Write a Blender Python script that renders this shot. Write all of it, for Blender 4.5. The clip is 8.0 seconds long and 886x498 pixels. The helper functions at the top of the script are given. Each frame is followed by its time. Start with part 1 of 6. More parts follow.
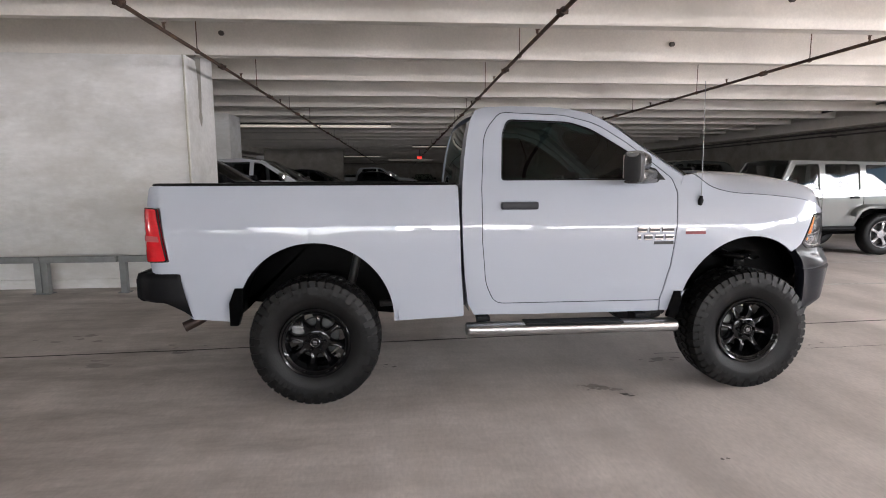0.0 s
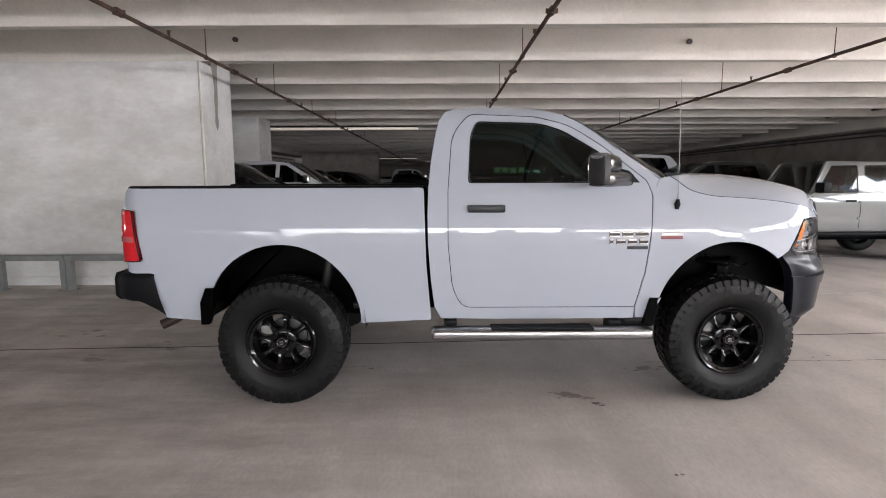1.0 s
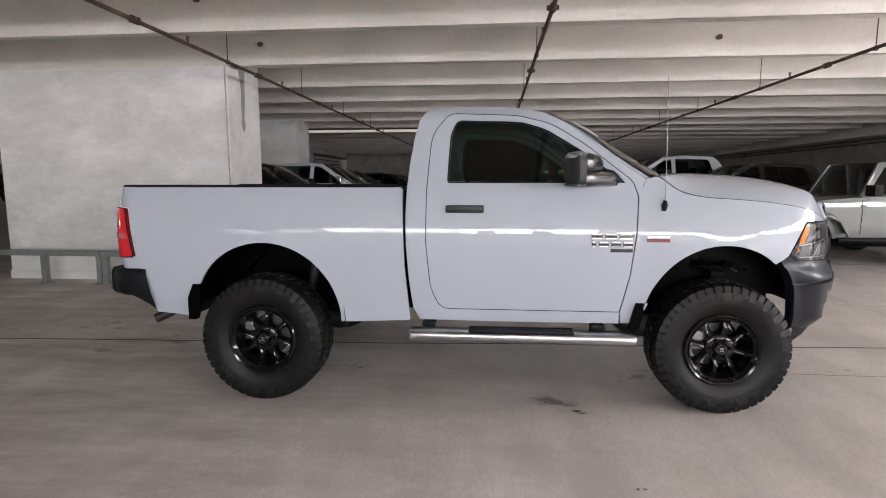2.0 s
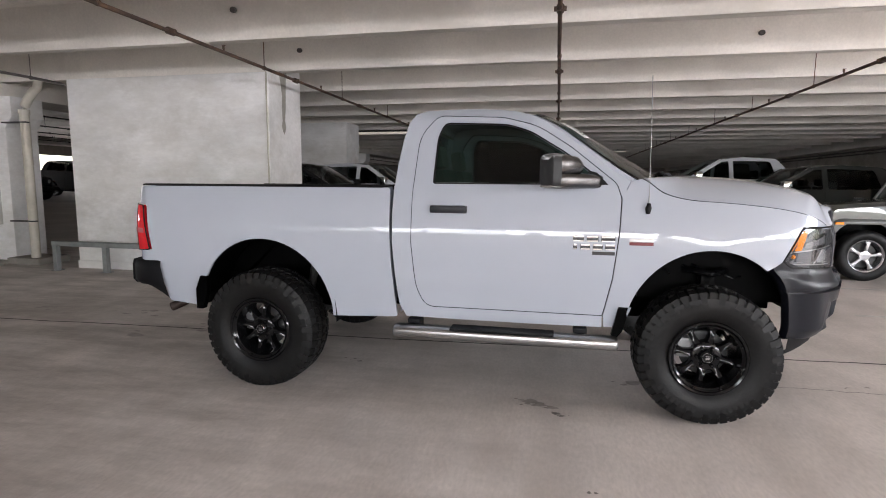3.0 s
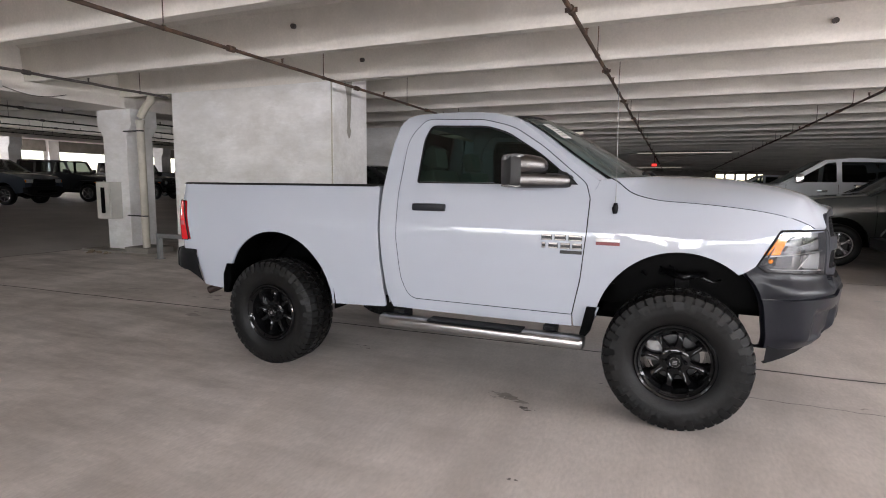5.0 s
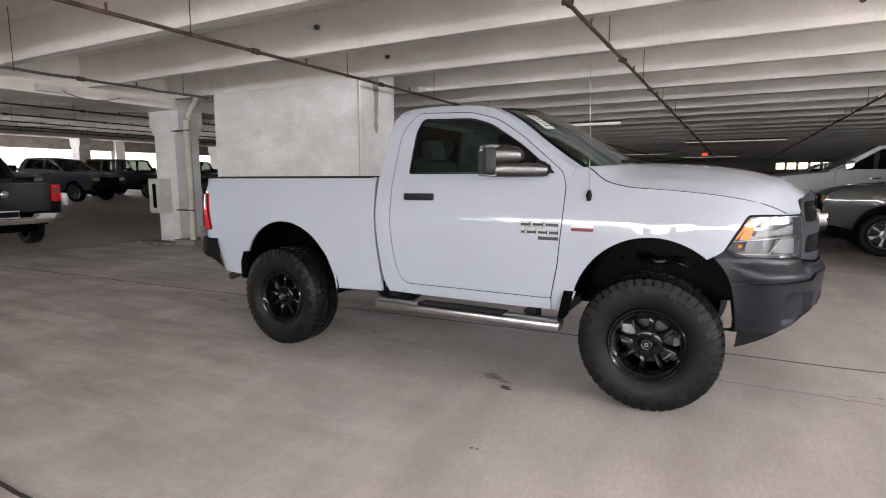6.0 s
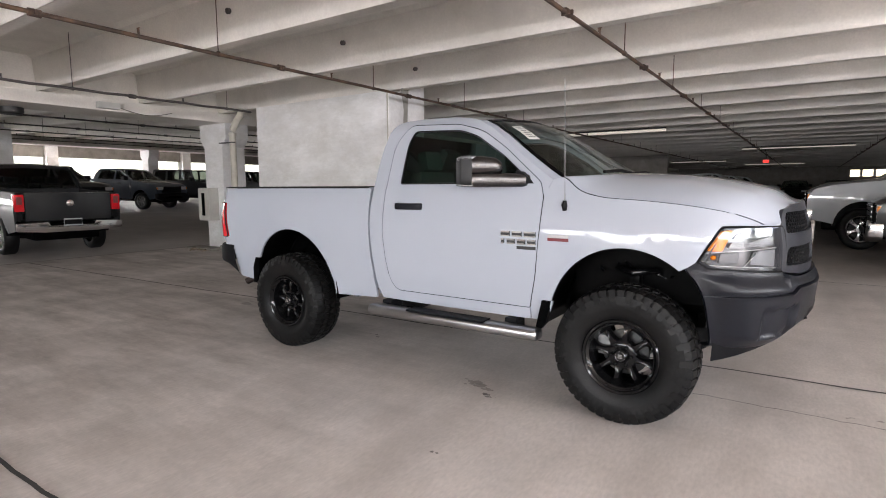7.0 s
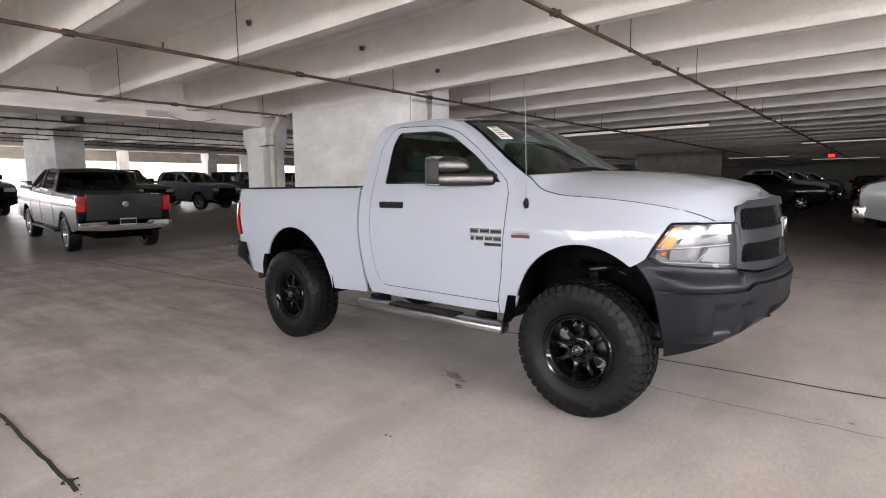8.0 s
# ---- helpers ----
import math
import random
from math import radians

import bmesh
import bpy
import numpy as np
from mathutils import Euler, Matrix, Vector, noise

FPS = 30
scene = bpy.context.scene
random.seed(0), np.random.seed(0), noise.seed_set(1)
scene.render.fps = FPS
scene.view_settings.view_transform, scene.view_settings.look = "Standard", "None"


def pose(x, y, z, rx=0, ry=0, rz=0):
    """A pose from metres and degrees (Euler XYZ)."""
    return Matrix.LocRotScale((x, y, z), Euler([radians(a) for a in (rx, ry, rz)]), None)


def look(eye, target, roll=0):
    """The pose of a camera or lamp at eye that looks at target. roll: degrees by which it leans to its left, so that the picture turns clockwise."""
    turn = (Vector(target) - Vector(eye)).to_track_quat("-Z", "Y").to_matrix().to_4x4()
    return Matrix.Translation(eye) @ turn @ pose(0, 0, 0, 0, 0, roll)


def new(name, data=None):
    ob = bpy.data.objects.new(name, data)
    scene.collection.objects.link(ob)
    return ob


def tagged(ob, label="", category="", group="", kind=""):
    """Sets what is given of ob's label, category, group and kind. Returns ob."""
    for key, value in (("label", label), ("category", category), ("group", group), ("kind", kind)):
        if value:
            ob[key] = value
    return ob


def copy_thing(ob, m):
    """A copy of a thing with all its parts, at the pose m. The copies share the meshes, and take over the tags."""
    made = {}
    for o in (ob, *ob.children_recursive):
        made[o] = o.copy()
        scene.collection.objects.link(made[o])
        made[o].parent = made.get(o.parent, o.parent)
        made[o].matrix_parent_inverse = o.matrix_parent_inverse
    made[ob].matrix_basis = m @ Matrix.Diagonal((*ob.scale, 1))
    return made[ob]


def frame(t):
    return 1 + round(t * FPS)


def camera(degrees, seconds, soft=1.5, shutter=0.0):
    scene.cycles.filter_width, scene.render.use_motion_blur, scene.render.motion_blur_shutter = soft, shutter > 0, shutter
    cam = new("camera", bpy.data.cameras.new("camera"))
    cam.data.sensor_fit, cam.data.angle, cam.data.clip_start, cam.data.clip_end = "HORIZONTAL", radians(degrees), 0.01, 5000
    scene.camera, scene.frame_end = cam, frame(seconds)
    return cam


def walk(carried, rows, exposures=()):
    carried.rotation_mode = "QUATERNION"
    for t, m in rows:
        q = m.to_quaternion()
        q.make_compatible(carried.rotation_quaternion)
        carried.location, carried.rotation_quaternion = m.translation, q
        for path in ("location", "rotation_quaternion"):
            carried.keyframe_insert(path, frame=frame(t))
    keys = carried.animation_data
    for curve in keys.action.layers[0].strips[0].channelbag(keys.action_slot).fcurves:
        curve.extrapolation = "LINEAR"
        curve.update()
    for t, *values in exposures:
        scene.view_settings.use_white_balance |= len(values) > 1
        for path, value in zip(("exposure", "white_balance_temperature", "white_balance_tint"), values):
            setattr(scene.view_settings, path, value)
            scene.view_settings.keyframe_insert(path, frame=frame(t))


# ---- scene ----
cam = camera(79.1, 8.0, 1.0)
PATH = [
    (0, (0.017, 0.047, 1.523), (0.173, 2.023, 1.261), -0.2),
    (0.5, (0.29, 0.041, 1.508), (0.36, 2.023, 1.25), -0.1),
    (1, (0.535, 0.047, 1.529), (0.535, 2.031, 1.273), -0.2),
    (2.5, (1.268, 0.112, 1.506), (0.975, 2.075, 1.263), 0.2),
    (3, (1.542, 0.09, 1.511), (1.133, 2.033, 1.267), 0.4),
    (3.5, (1.776, 0.102, 1.511), (1.262, 2.02, 1.271), 0.6),
    (4, (1.974, 0.126, 1.49), (1.356, 2.014, 1.262), 0.8),
    (4.5, (2.189, 0.144, 1.499), (1.49, 2.005, 1.274), 0.9),
    (6, (2.926, 0.14, 1.473), (1.985, 1.885, 1.212), -0.1),
    (6.5, (3.158, 0.237, 1.468), (2.128, 1.934, 1.222), -0.1),
    (7, (3.411, 0.324, 1.485), (2.294, 1.968, 1.255), -0.2),
    (7.5, (3.709, 0.415, 1.46), (2.507, 1.997, 1.231), -0.5),
    (8, (3.986, 0.54, 1.479), (2.708, 2.061, 1.248), -0.7),
]
walk(cam, [(t, look(eye, target, roll)) for t, eye, target, roll in PATH], [(0, 1.75), (4.5, 1.79), (6, 1.85), (8, 1.97)])

# ---- world, daylight and exposure ----
world = bpy.data.worlds.new("sky")
scene.world = world
world.use_nodes = True
_n = world.node_tree.nodes
_sky = _n.new("ShaderNodeTexSky")
_sky.sky_type = "NISHITA"
_sky.sun_disc = False
_sky.sun_elevation, _sky.sun_rotation = radians(48), radians(0)
world.node_tree.links.new(_sky.outputs["Color"], _n["Background"].inputs["Color"])
_n["Background"].inputs["Strength"].default_value = 0.15

_sun = bpy.data.lights.new("sun", "SUN")
_sun.energy, _sun.angle, _sun.color = 3.0, radians(0.6), (1.0, 0.95, 0.88)
sun = new("sun", _sun)
sun.matrix_world = look((0, 0, 60), (0, -60 / math.tan(radians(48)), 0))


def window_light(name, x, y, z, turn, width, height, power, tilt=32):
    """Sky light that enters through an opening of the outer wall."""
    lamp = bpy.data.lights.new(name, "AREA")
    lamp.shape, lamp.size, lamp.size_y, lamp.energy = "RECTANGLE", width, height, power
    lamp.color = (0.985, 0.957, 0.995)
    ob = new(name, lamp)
    ob.matrix_world = pose(x, y, z, 90 - tilt, 0, turn)
    return ob

# ---- materials ----
def material(name, color, rough=0.6, metal=0.0, coat=0.0, spread=0.12, scale=6.0, grain=0.0, grain_scale=60.0, bump=0.0, bump_scale=80.0, stain=None, stain_scale=0.6, stain_low=0.5, stain_high=0.75, specular=0.5, stretch=(1, 1, 1), rough_var=0.0, dirt=None, dirt_stretch=(0.45, 1.5, 1), dirt_low=0.52, dirt_high=0.78, dirt_dim_side=None):
    """A procedural surface: broad and fine variation of the colour, stains of their own colour, relief."""
    m = bpy.data.materials.new(name)
    m.use_nodes = True
    t = m.node_tree
    b = t.nodes["Principled BSDF"]
    b.inputs["Roughness"].default_value, b.inputs["Metallic"].default_value = rough, metal
    b.inputs["Coat Weight"].default_value, b.inputs["Coat Roughness"].default_value = coat, 0.012
    b.inputs["Specular IOR Level"].default_value = specular
    place = t.nodes.new("ShaderNodeTexCoord")
    mapping = t.nodes.new("ShaderNodeMapping")
    mapping.inputs["Scale"].default_value = stretch
    t.links.new(place.outputs["Object"], mapping.inputs["Vector"])

    def cloud(size, detail, low, high):
        n = t.nodes.new("ShaderNodeTexNoise")
        n.inputs["Scale"].default_value, n.inputs["Detail"].default_value, n.inputs["Roughness"].default_value = size, detail, 0.6
        t.links.new(mapping.outputs["Vector"], n.inputs["Vector"])
        r = t.nodes.new("ShaderNodeMapRange")
        r.inputs["From Min"].default_value, r.inputs["From Max"].default_value = 0.3, 0.7
        r.inputs["To Min"].default_value, r.inputs["To Max"].default_value = low, high
        t.links.new(n.outputs["Fac"], r.inputs["Value"])
        return r.outputs["Result"]

    if spread or grain:
        value = cloud(scale, 4, 1 - spread, 1 + spread)
        if grain:
            fine = cloud(grain_scale, 3, 1 - grain, 1 + grain)
            mul = t.nodes.new("ShaderNodeMath")
            mul.operation = "MULTIPLY"
            t.links.new(value, mul.inputs[0]), t.links.new(fine, mul.inputs[1])
            value = mul.outputs[0]
        tint = t.nodes.new("ShaderNodeVectorMath")
        tint.operation = "SCALE"
        tint.inputs[0].default_value = color
        t.links.new(value, tint.inputs["Scale"])
        out = tint.outputs["Vector"]
        if stain:
            n = t.nodes.new("ShaderNodeTexNoise")
            n.inputs["Scale"].default_value, n.inputs["Detail"].default_value, n.inputs["Roughness"].default_value = stain_scale, 5, 0.65
            t.links.new(mapping.outputs["Vector"], n.inputs["Vector"])
            r = t.nodes.new("ShaderNodeMapRange")
            r.inputs["From Min"].default_value, r.inputs["From Max"].default_value = stain_low, stain_high
            t.links.new(n.outputs["Fac"], r.inputs["Value"])
            mix = t.nodes.new("ShaderNodeMix")
            mix.data_type = "RGBA"
            mix.inputs["B"].default_value = (*stain, 1)
            t.links.new(r.outputs["Result"], mix.inputs["Factor"]), t.links.new(out, mix.inputs["A"])
            out = mix.outputs["Result"]
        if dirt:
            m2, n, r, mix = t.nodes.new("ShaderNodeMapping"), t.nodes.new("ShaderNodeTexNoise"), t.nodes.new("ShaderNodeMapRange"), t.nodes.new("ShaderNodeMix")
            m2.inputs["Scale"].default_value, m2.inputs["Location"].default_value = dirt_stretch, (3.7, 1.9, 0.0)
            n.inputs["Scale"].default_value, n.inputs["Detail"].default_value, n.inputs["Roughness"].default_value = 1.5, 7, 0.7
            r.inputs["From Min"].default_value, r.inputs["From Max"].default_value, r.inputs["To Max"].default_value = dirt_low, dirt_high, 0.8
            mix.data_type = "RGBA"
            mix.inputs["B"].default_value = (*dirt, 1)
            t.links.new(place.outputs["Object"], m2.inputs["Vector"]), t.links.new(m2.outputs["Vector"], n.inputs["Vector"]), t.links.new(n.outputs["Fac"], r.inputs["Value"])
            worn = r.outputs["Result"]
            # Dirt thinned along x, which also puts the floor's light falloff into colour.
            if dirt_dim_side:
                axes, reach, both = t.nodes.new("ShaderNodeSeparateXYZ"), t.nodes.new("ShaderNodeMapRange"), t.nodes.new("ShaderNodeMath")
                reach.inputs["From Min"].default_value, reach.inputs["From Max"].default_value, reach.inputs["To Min"].default_value, reach.inputs["To Max"].default_value = *dirt_dim_side, 1.0, 0.2
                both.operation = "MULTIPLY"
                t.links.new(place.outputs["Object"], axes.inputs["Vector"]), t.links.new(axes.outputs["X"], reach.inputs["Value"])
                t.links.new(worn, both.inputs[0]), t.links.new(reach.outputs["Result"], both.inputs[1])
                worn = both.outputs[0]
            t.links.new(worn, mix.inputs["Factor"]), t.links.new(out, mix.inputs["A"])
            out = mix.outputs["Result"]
        t.links.new(out, b.inputs["Base Color"])
    else:
        b.inputs["Base Color"].default_value = (*color, 1)
    if rough_var:
        t.links.new(cloud(scale * 0.7, 4, rough - rough_var, rough + rough_var), b.inputs["Roughness"])
    if bump:
        n = t.nodes.new("ShaderNodeTexNoise")
        n.inputs["Scale"].default_value, n.inputs["Detail"].default_value = bump_scale, 4
        t.links.new(mapping.outputs["Vector"], n.inputs["Vector"])
        k = t.nodes.new("ShaderNodeBump")
        k.inputs["Strength"].default_value, k.inputs["Distance"].default_value = bump, 0.01
        t.links.new(n.outputs["Fac"], k.inputs["Height"]), t.links.new(k.outputs["Normal"], b.inputs["Normal"])
    return m


def glow(name, color, strength):
    m = bpy.data.materials.new(name)
    m.use_nodes = True
    b = m.node_tree.nodes["Principled BSDF"]
    b.inputs["Base Color"].default_value = (*color, 1)
    b.inputs["Emission Color"].default_value, b.inputs["Emission Strength"].default_value = (*color, 1), strength
    return m


def glass(name, color, rough=0.0):
    """Thin tinted glass: a clear film with the pane's tint and a mirror sheen by Fresnel."""
    m = bpy.data.materials.new(name)
    m.use_nodes = True
    t = m.node_tree
    t.nodes.remove(t.nodes["Principled BSDF"])
    clear, shine, mix, fres = t.nodes.new("ShaderNodeBsdfTransparent"), t.nodes.new("ShaderNodeBsdfGlossy"), t.nodes.new("ShaderNodeMixShader"), t.nodes.new("ShaderNodeFresnel")
    clear.inputs["Color"].default_value, shine.inputs["Roughness"].default_value, fres.inputs["IOR"].default_value = (*color, 1), rough, 1.5
    t.links.new(fres.outputs["Fac"], mix.inputs["Fac"]), t.links.new(clear.outputs["BSDF"], mix.inputs[1]), t.links.new(shine.outputs["BSDF"], mix.inputs[2])
    t.links.new(mix.outputs["Shader"], t.nodes["Material Output"].inputs["Surface"])
    return m


# Brown dirt, thicker at low x to dim that end as light would.
CONCRETE_FLOOR = material("floor_concrete", (0.66, 0.605, 0.57), 0.62, spread=0.15, scale=1.1, grain=0.09, grain_scale=34, bump=0.08, bump_scale=48, stain=(0.43, 0.387, 0.355), stain_scale=0.5, stain_low=0.48, stain_high=0.8, specular=0.4, rough_var=0.1, stretch=(1.5, 0.55, 1), dirt=(0.27, 0.237, 0.21), dirt_low=0.4, dirt_high=0.68, dirt_dim_side=(-1.5, 1.8))
# Darker than the main floor; the bay's dimmer light is put into the colour.
RAMP_FLOOR = material("dimmed_ramp_concrete", (0.50, 0.462, 0.437), 0.5, spread=0.15, scale=0.8, grain=0.10, grain_scale=40, bump=0.06, stain=(0.32, 0.297, 0.28), stain_scale=0.3, specular=0.5)
CONCRETE_CEILING = material("ceiling_concrete", (0.78, 0.74, 0.685), 0.85, spread=0.09, scale=0.8, grain=0.05, grain_scale=30, bump=0.08, stain=(0.60, 0.565, 0.51), stain_scale=0.5, specular=0.2)
CONCRETE_WALL = material("wall_concrete", (0.85, 0.845, 0.84), 0.85, spread=0.10, scale=1.1, grain=0.05, grain_scale=14, bump=0.10, stain=(0.63, 0.61, 0.57), stain_scale=0.8, stain_low=0.45, stain_high=0.75, specular=0.2, stretch=(0.55, 1, 1.3), dirt=(0.54, 0.515, 0.47), dirt_stretch=(0.5, 0.8, 0.9), dirt_low=0.5, dirt_high=0.8)
# For weathered pads, and for far walls whose shade is put into colour.
CONCRETE_DARK = material("weathered_shaded_concrete", (0.27, 0.25, 0.225), 0.9, spread=0.2, scale=2, grain=0.1, bump=0.2, specular=0.2)
JOINT = material("joint_sealant", (0.045, 0.042, 0.04), 0.9, spread=0.3, scale=8)
OIL = material("oil_stain", (0.15, 0.133, 0.12), 0.5, spread=0.3, scale=20)
PIPE = material("rusty_pipe", (0.075, 0.048, 0.036), 0.75, metal=0.2, spread=0.35, scale=5, grain=0.2, bump=0.2, stain=(0.14, 0.08, 0.05), stain_scale=3, stain_low=0.5, stain_high=0.6)
PIPE_DARK = material("dark_pipe", (0.07, 0.06, 0.055), 0.7, spread=0.2)
PVC = material("drain_pipe", (0.52, 0.49, 0.42), 0.5, spread=0.1, stain=(0.36, 0.33, 0.27), stain_scale=2)
GALVANISED = material("galvanised_steel", (0.30, 0.31, 0.31), 0.55, metal=0.6, spread=0.12, scale=10)
LINE_PAINT = material("line_paint", (0.62, 0.60, 0.57), 0.7, spread=0.2, scale=10, stain=(0.38, 0.35, 0.33), stain_scale=4)
WHITE_PAINT = material("white_car_paint", (0.395, 0.424, 0.482), 0.6, coat=1.0, spread=0.012, scale=2, specular=0.0)
BLACK_PLASTIC = material("black_plastic", (0.006, 0.006, 0.007), 0.5, specular=0.14, spread=0.15, scale=20, bump=0.05, bump_scale=300)
GREY_PLASTIC = material("moulded_grey_plastic", (0.0078, 0.0086, 0.0128), 0.34, spread=0.1, scale=6, bump=0.05, bump_scale=420, specular=0.3)
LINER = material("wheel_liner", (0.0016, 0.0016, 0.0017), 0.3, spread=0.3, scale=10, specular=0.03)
RUBBER = material("tyre_rubber", (0.0062, 0.006, 0.006), 0.45, spread=0.3, scale=12, grain=0.25, bump=0.10, bump_scale=120, specular=0.22)
BLACK_GLOSS = material("gloss_black_alloy", (0.0035, 0.0035, 0.004), 0.1, spread=0.1, specular=0.36)
CHROME = material("chrome", (0.72, 0.72, 0.73), 0.1, metal=1.0, spread=0.03)
LAMP_CHROME = material("lamp_bowl_chrome", (0.29, 0.295, 0.30), 0.16, metal=0.6, spread=0.2, scale=9)
# Bright and shaded copies of one reflector, light put into their colours.
LAMP_WHITE = material("lamp_reflector", (0.38, 0.39, 0.40), 0.2, metal=0.5, spread=0.12, scale=40)
LAMP_SHADE = material("shaded_lamp_facet", (0.22, 0.225, 0.235), 0.2, metal=0.5, spread=0.2, scale=30)
CHROME_SATIN = material("satin_chrome", (0.42, 0.415, 0.415), 0.28, metal=1.0, spread=0.06, scale=8)
STEEL_DARK = material("dark_steel", (0.05, 0.05, 0.05), 0.5, metal=0.7, spread=0.2)
SILVER = material("silver_alloy", (0.42, 0.42, 0.435), 0.25, metal=0.9, spread=0.04)
RED_LENS = material("red_lens", (0.62, 0.012, 0.02), 0.12, coat=0.6, spread=0.1, scale=30)
CLEAR_LENS_DIM = material("smoked_red_lens", (0.20, 0.05, 0.05), 0.14, coat=0.6, spread=0.15, scale=30)
CLEAR_LENS = material("clear_lens", (0.70, 0.72, 0.74), 0.12, metal=0.3, coat=0.8, spread=0.2, scale=25)
AMBER = material("amber_lens", (0.85, 0.25, 0.02), 0.15, coat=0.6, spread=0.1, scale=40)
GRILLE_GREY = material("satin_grey_grille", (0.025, 0.026, 0.033), 0.4, spread=0.1, scale=6, bump=0.05, bump_scale=420, specular=0.35)
SHOCK = material("worn_shock_steel", (0.22, 0.22, 0.22), 0.45, metal=0.7, spread=0.15)
MIRROR_END = material("mirror_end_plastic", (0.022, 0.022, 0.023), 0.45, spread=0.1, scale=12, specular=0.2)
BADGE = material("badge_dark", (0.05, 0.05, 0.052), 0.3, metal=0.6, spread=0.3, scale=60)
MIRROR_SHELL = material("mirror_shell", (0.085, 0.08, 0.079), 0.27, metal=1.0, spread=0.1, scale=12)
RED_PAINT = material("red_badge", (0.16, 0.02, 0.025), 0.3, spread=0.05)
PAPER = material("paper", (0.72, 0.73, 0.70), 0.7, spread=0.05)
CABIN = material("cabin_trim", (0.17, 0.20, 0.185), 0.7, spread=0.1)
CABIN_LIGHT = material("cabin_seat_cloth", (0.20, 0.235, 0.215), 0.8, spread=0.1)
TINT = glass("tinted_glass", (0.055, 0.098, 0.076))
TINT_DARK = glass("privacy_glass", (0.30, 0.33, 0.33))
PANE = glass("windscreen_glass", (0.42, 0.56, 0.48))
LENS = glass("lamp_cover", (0.92, 0.93, 0.95))
EXIT_RED = glow("exit_sign_red", (1.0, 0.05, 0.04), 0.35)
# Glow of the strips that stand in for lit rib faces.
RIB_GLOW = glow("rib_glow", (1.0, 0.92, 0.80), 0.075)
DIRT = material("soil_debris", (0.22, 0.17, 0.12), 0.95, spread=0.4, scale=15, bump=0.4)


# ---- building blocks ----
def thing(name, label, category, x=0, y=0, z=0, rz=0, group="", kind=""):
    ob = new(name)
    ob.matrix_world = pose(x, y, z, 0, 0, rz)
    ob.empty_display_size = 0.2
    return tagged(ob, label, category, group, kind)


def part(name, bm, mat, parent=None, label="", smooth=None):
    """Links a bmesh as one mesh object. smooth: the angle in degrees below which edges are smoothed."""
    me = bpy.data.meshes.new(name)
    bm.normal_update()
    if smooth:
        for f in bm.faces:
            f.smooth = True
        for e in bm.edges:
            if len(e.link_faces) == 2 and e.calc_face_angle(0) > radians(smooth):
                e.smooth = False
    bm.to_mesh(me)
    bm.free()
    me.materials.append(mat)
    ob = new(name, me)
    if parent:
        ob.parent = parent
    if label:
        ob["label"] = label
    return ob


def structure(name, bm, mat, label, category, smooth=None):
    return tagged(part(name, bm, mat, None, "", smooth), label, category, "", "structure")


def box(bm, x0, x1, y0, y1, z0, z1, m=None, bevel=0.0):
    """A box between two corners, bevelled, added to bm."""
    b = bmesh.new()
    bmesh.ops.create_cube(b, size=1, matrix=Matrix.Translation(((x0 + x1) / 2, (y0 + y1) / 2, (z0 + z1) / 2)) @ Matrix.Diagonal((abs(x1 - x0), abs(y1 - y0), abs(z1 - z0), 1)))
    if bevel:
        bmesh.ops.bevel(b, geom=b.edges[:], offset=bevel, segments=2, profile=0.7, affect="EDGES")
    return merge(bm, b, m)


def merge(bm, b, m=None):
    if m is not None:
        b.transform(m)
    me = bpy.data.meshes.new("piece")
    b.to_mesh(me)
    b.free()
    bm.from_mesh(me)
    bpy.data.meshes.remove(me)
    return bm


def tube(bm, points, radius, sides=10, closed=False, cap=True):
    """A round pipe along points."""
    pts = [Vector(p) for p in points]
    rings = []
    n = len(pts)
    for i, p in enumerate(pts):
        a = pts[i - 1] if (i or closed) else p
        b = pts[(i + 1) % n] if (i < n - 1 or closed) else p
        d = (b - a).normalized()
        u = d.cross(Vector((0, 0, 1)))
        u = (u if u.length > 0.05 else d.cross(Vector((1, 0, 0)))).normalized()
        v = d.cross(u)
        r = radius[i] if isinstance(radius, (list, tuple)) else radius
        rings.append([bm.verts.new(p + (u * math.cos(2 * math.pi * k / sides) + v * math.sin(2 * math.pi * k / sides)) * r) for k in range(sides)])
    for i in range(n if closed else n - 1):
        a, b = rings[i], rings[(i + 1) % n]
        for k in range(sides):
            bm.faces.new((a[k], a[(k + 1) % sides], b[(k + 1) % sides], b[k]))
    if cap and not closed:
        bm.faces.new(rings[0][::-1]), bm.faces.new(rings[-1])
    return bm


def lathe(bm, profile, sides=48, m=None):
    """Turns (radius, y) pairs round the y axis."""
    b = bmesh.new()
    rings = [[b.verts.new((r * math.cos(2 * math.pi * k / sides), y, r * math.sin(2 * math.pi * k / sides))) for k in range(sides)] for r, y in profile]
    for p, q in zip(rings, rings[1:]):
        for k in range(sides):
            b.faces.new((p[k], p[(k + 1) % sides], q[(k + 1) % sides], q[k]))
    return merge(bm, b, m)


def prism(bm, outline, depth, m=None, bevel=0.0):
    """A flat outline in x and z, given depth along y, added to bm."""
    b = bmesh.new()
    f = b.faces.new([b.verts.new((x, 0, z)) for x, z in outline])
    e = bmesh.ops.extrude_face_region(b, geom=[f])
    bmesh.ops.translate(b, verts=[v for v in e["geom"] if isinstance(v, bmesh.types.BMVert)], vec=(0, depth, 0))
    bmesh.ops.recalc_face_normals(b, faces=b.faces[:])
    if bevel:
        bmesh.ops.bevel(b, geom=b.edges[:], offset=bevel, segments=2, profile=0.7, affect="EDGES")
    return merge(bm, b, m)


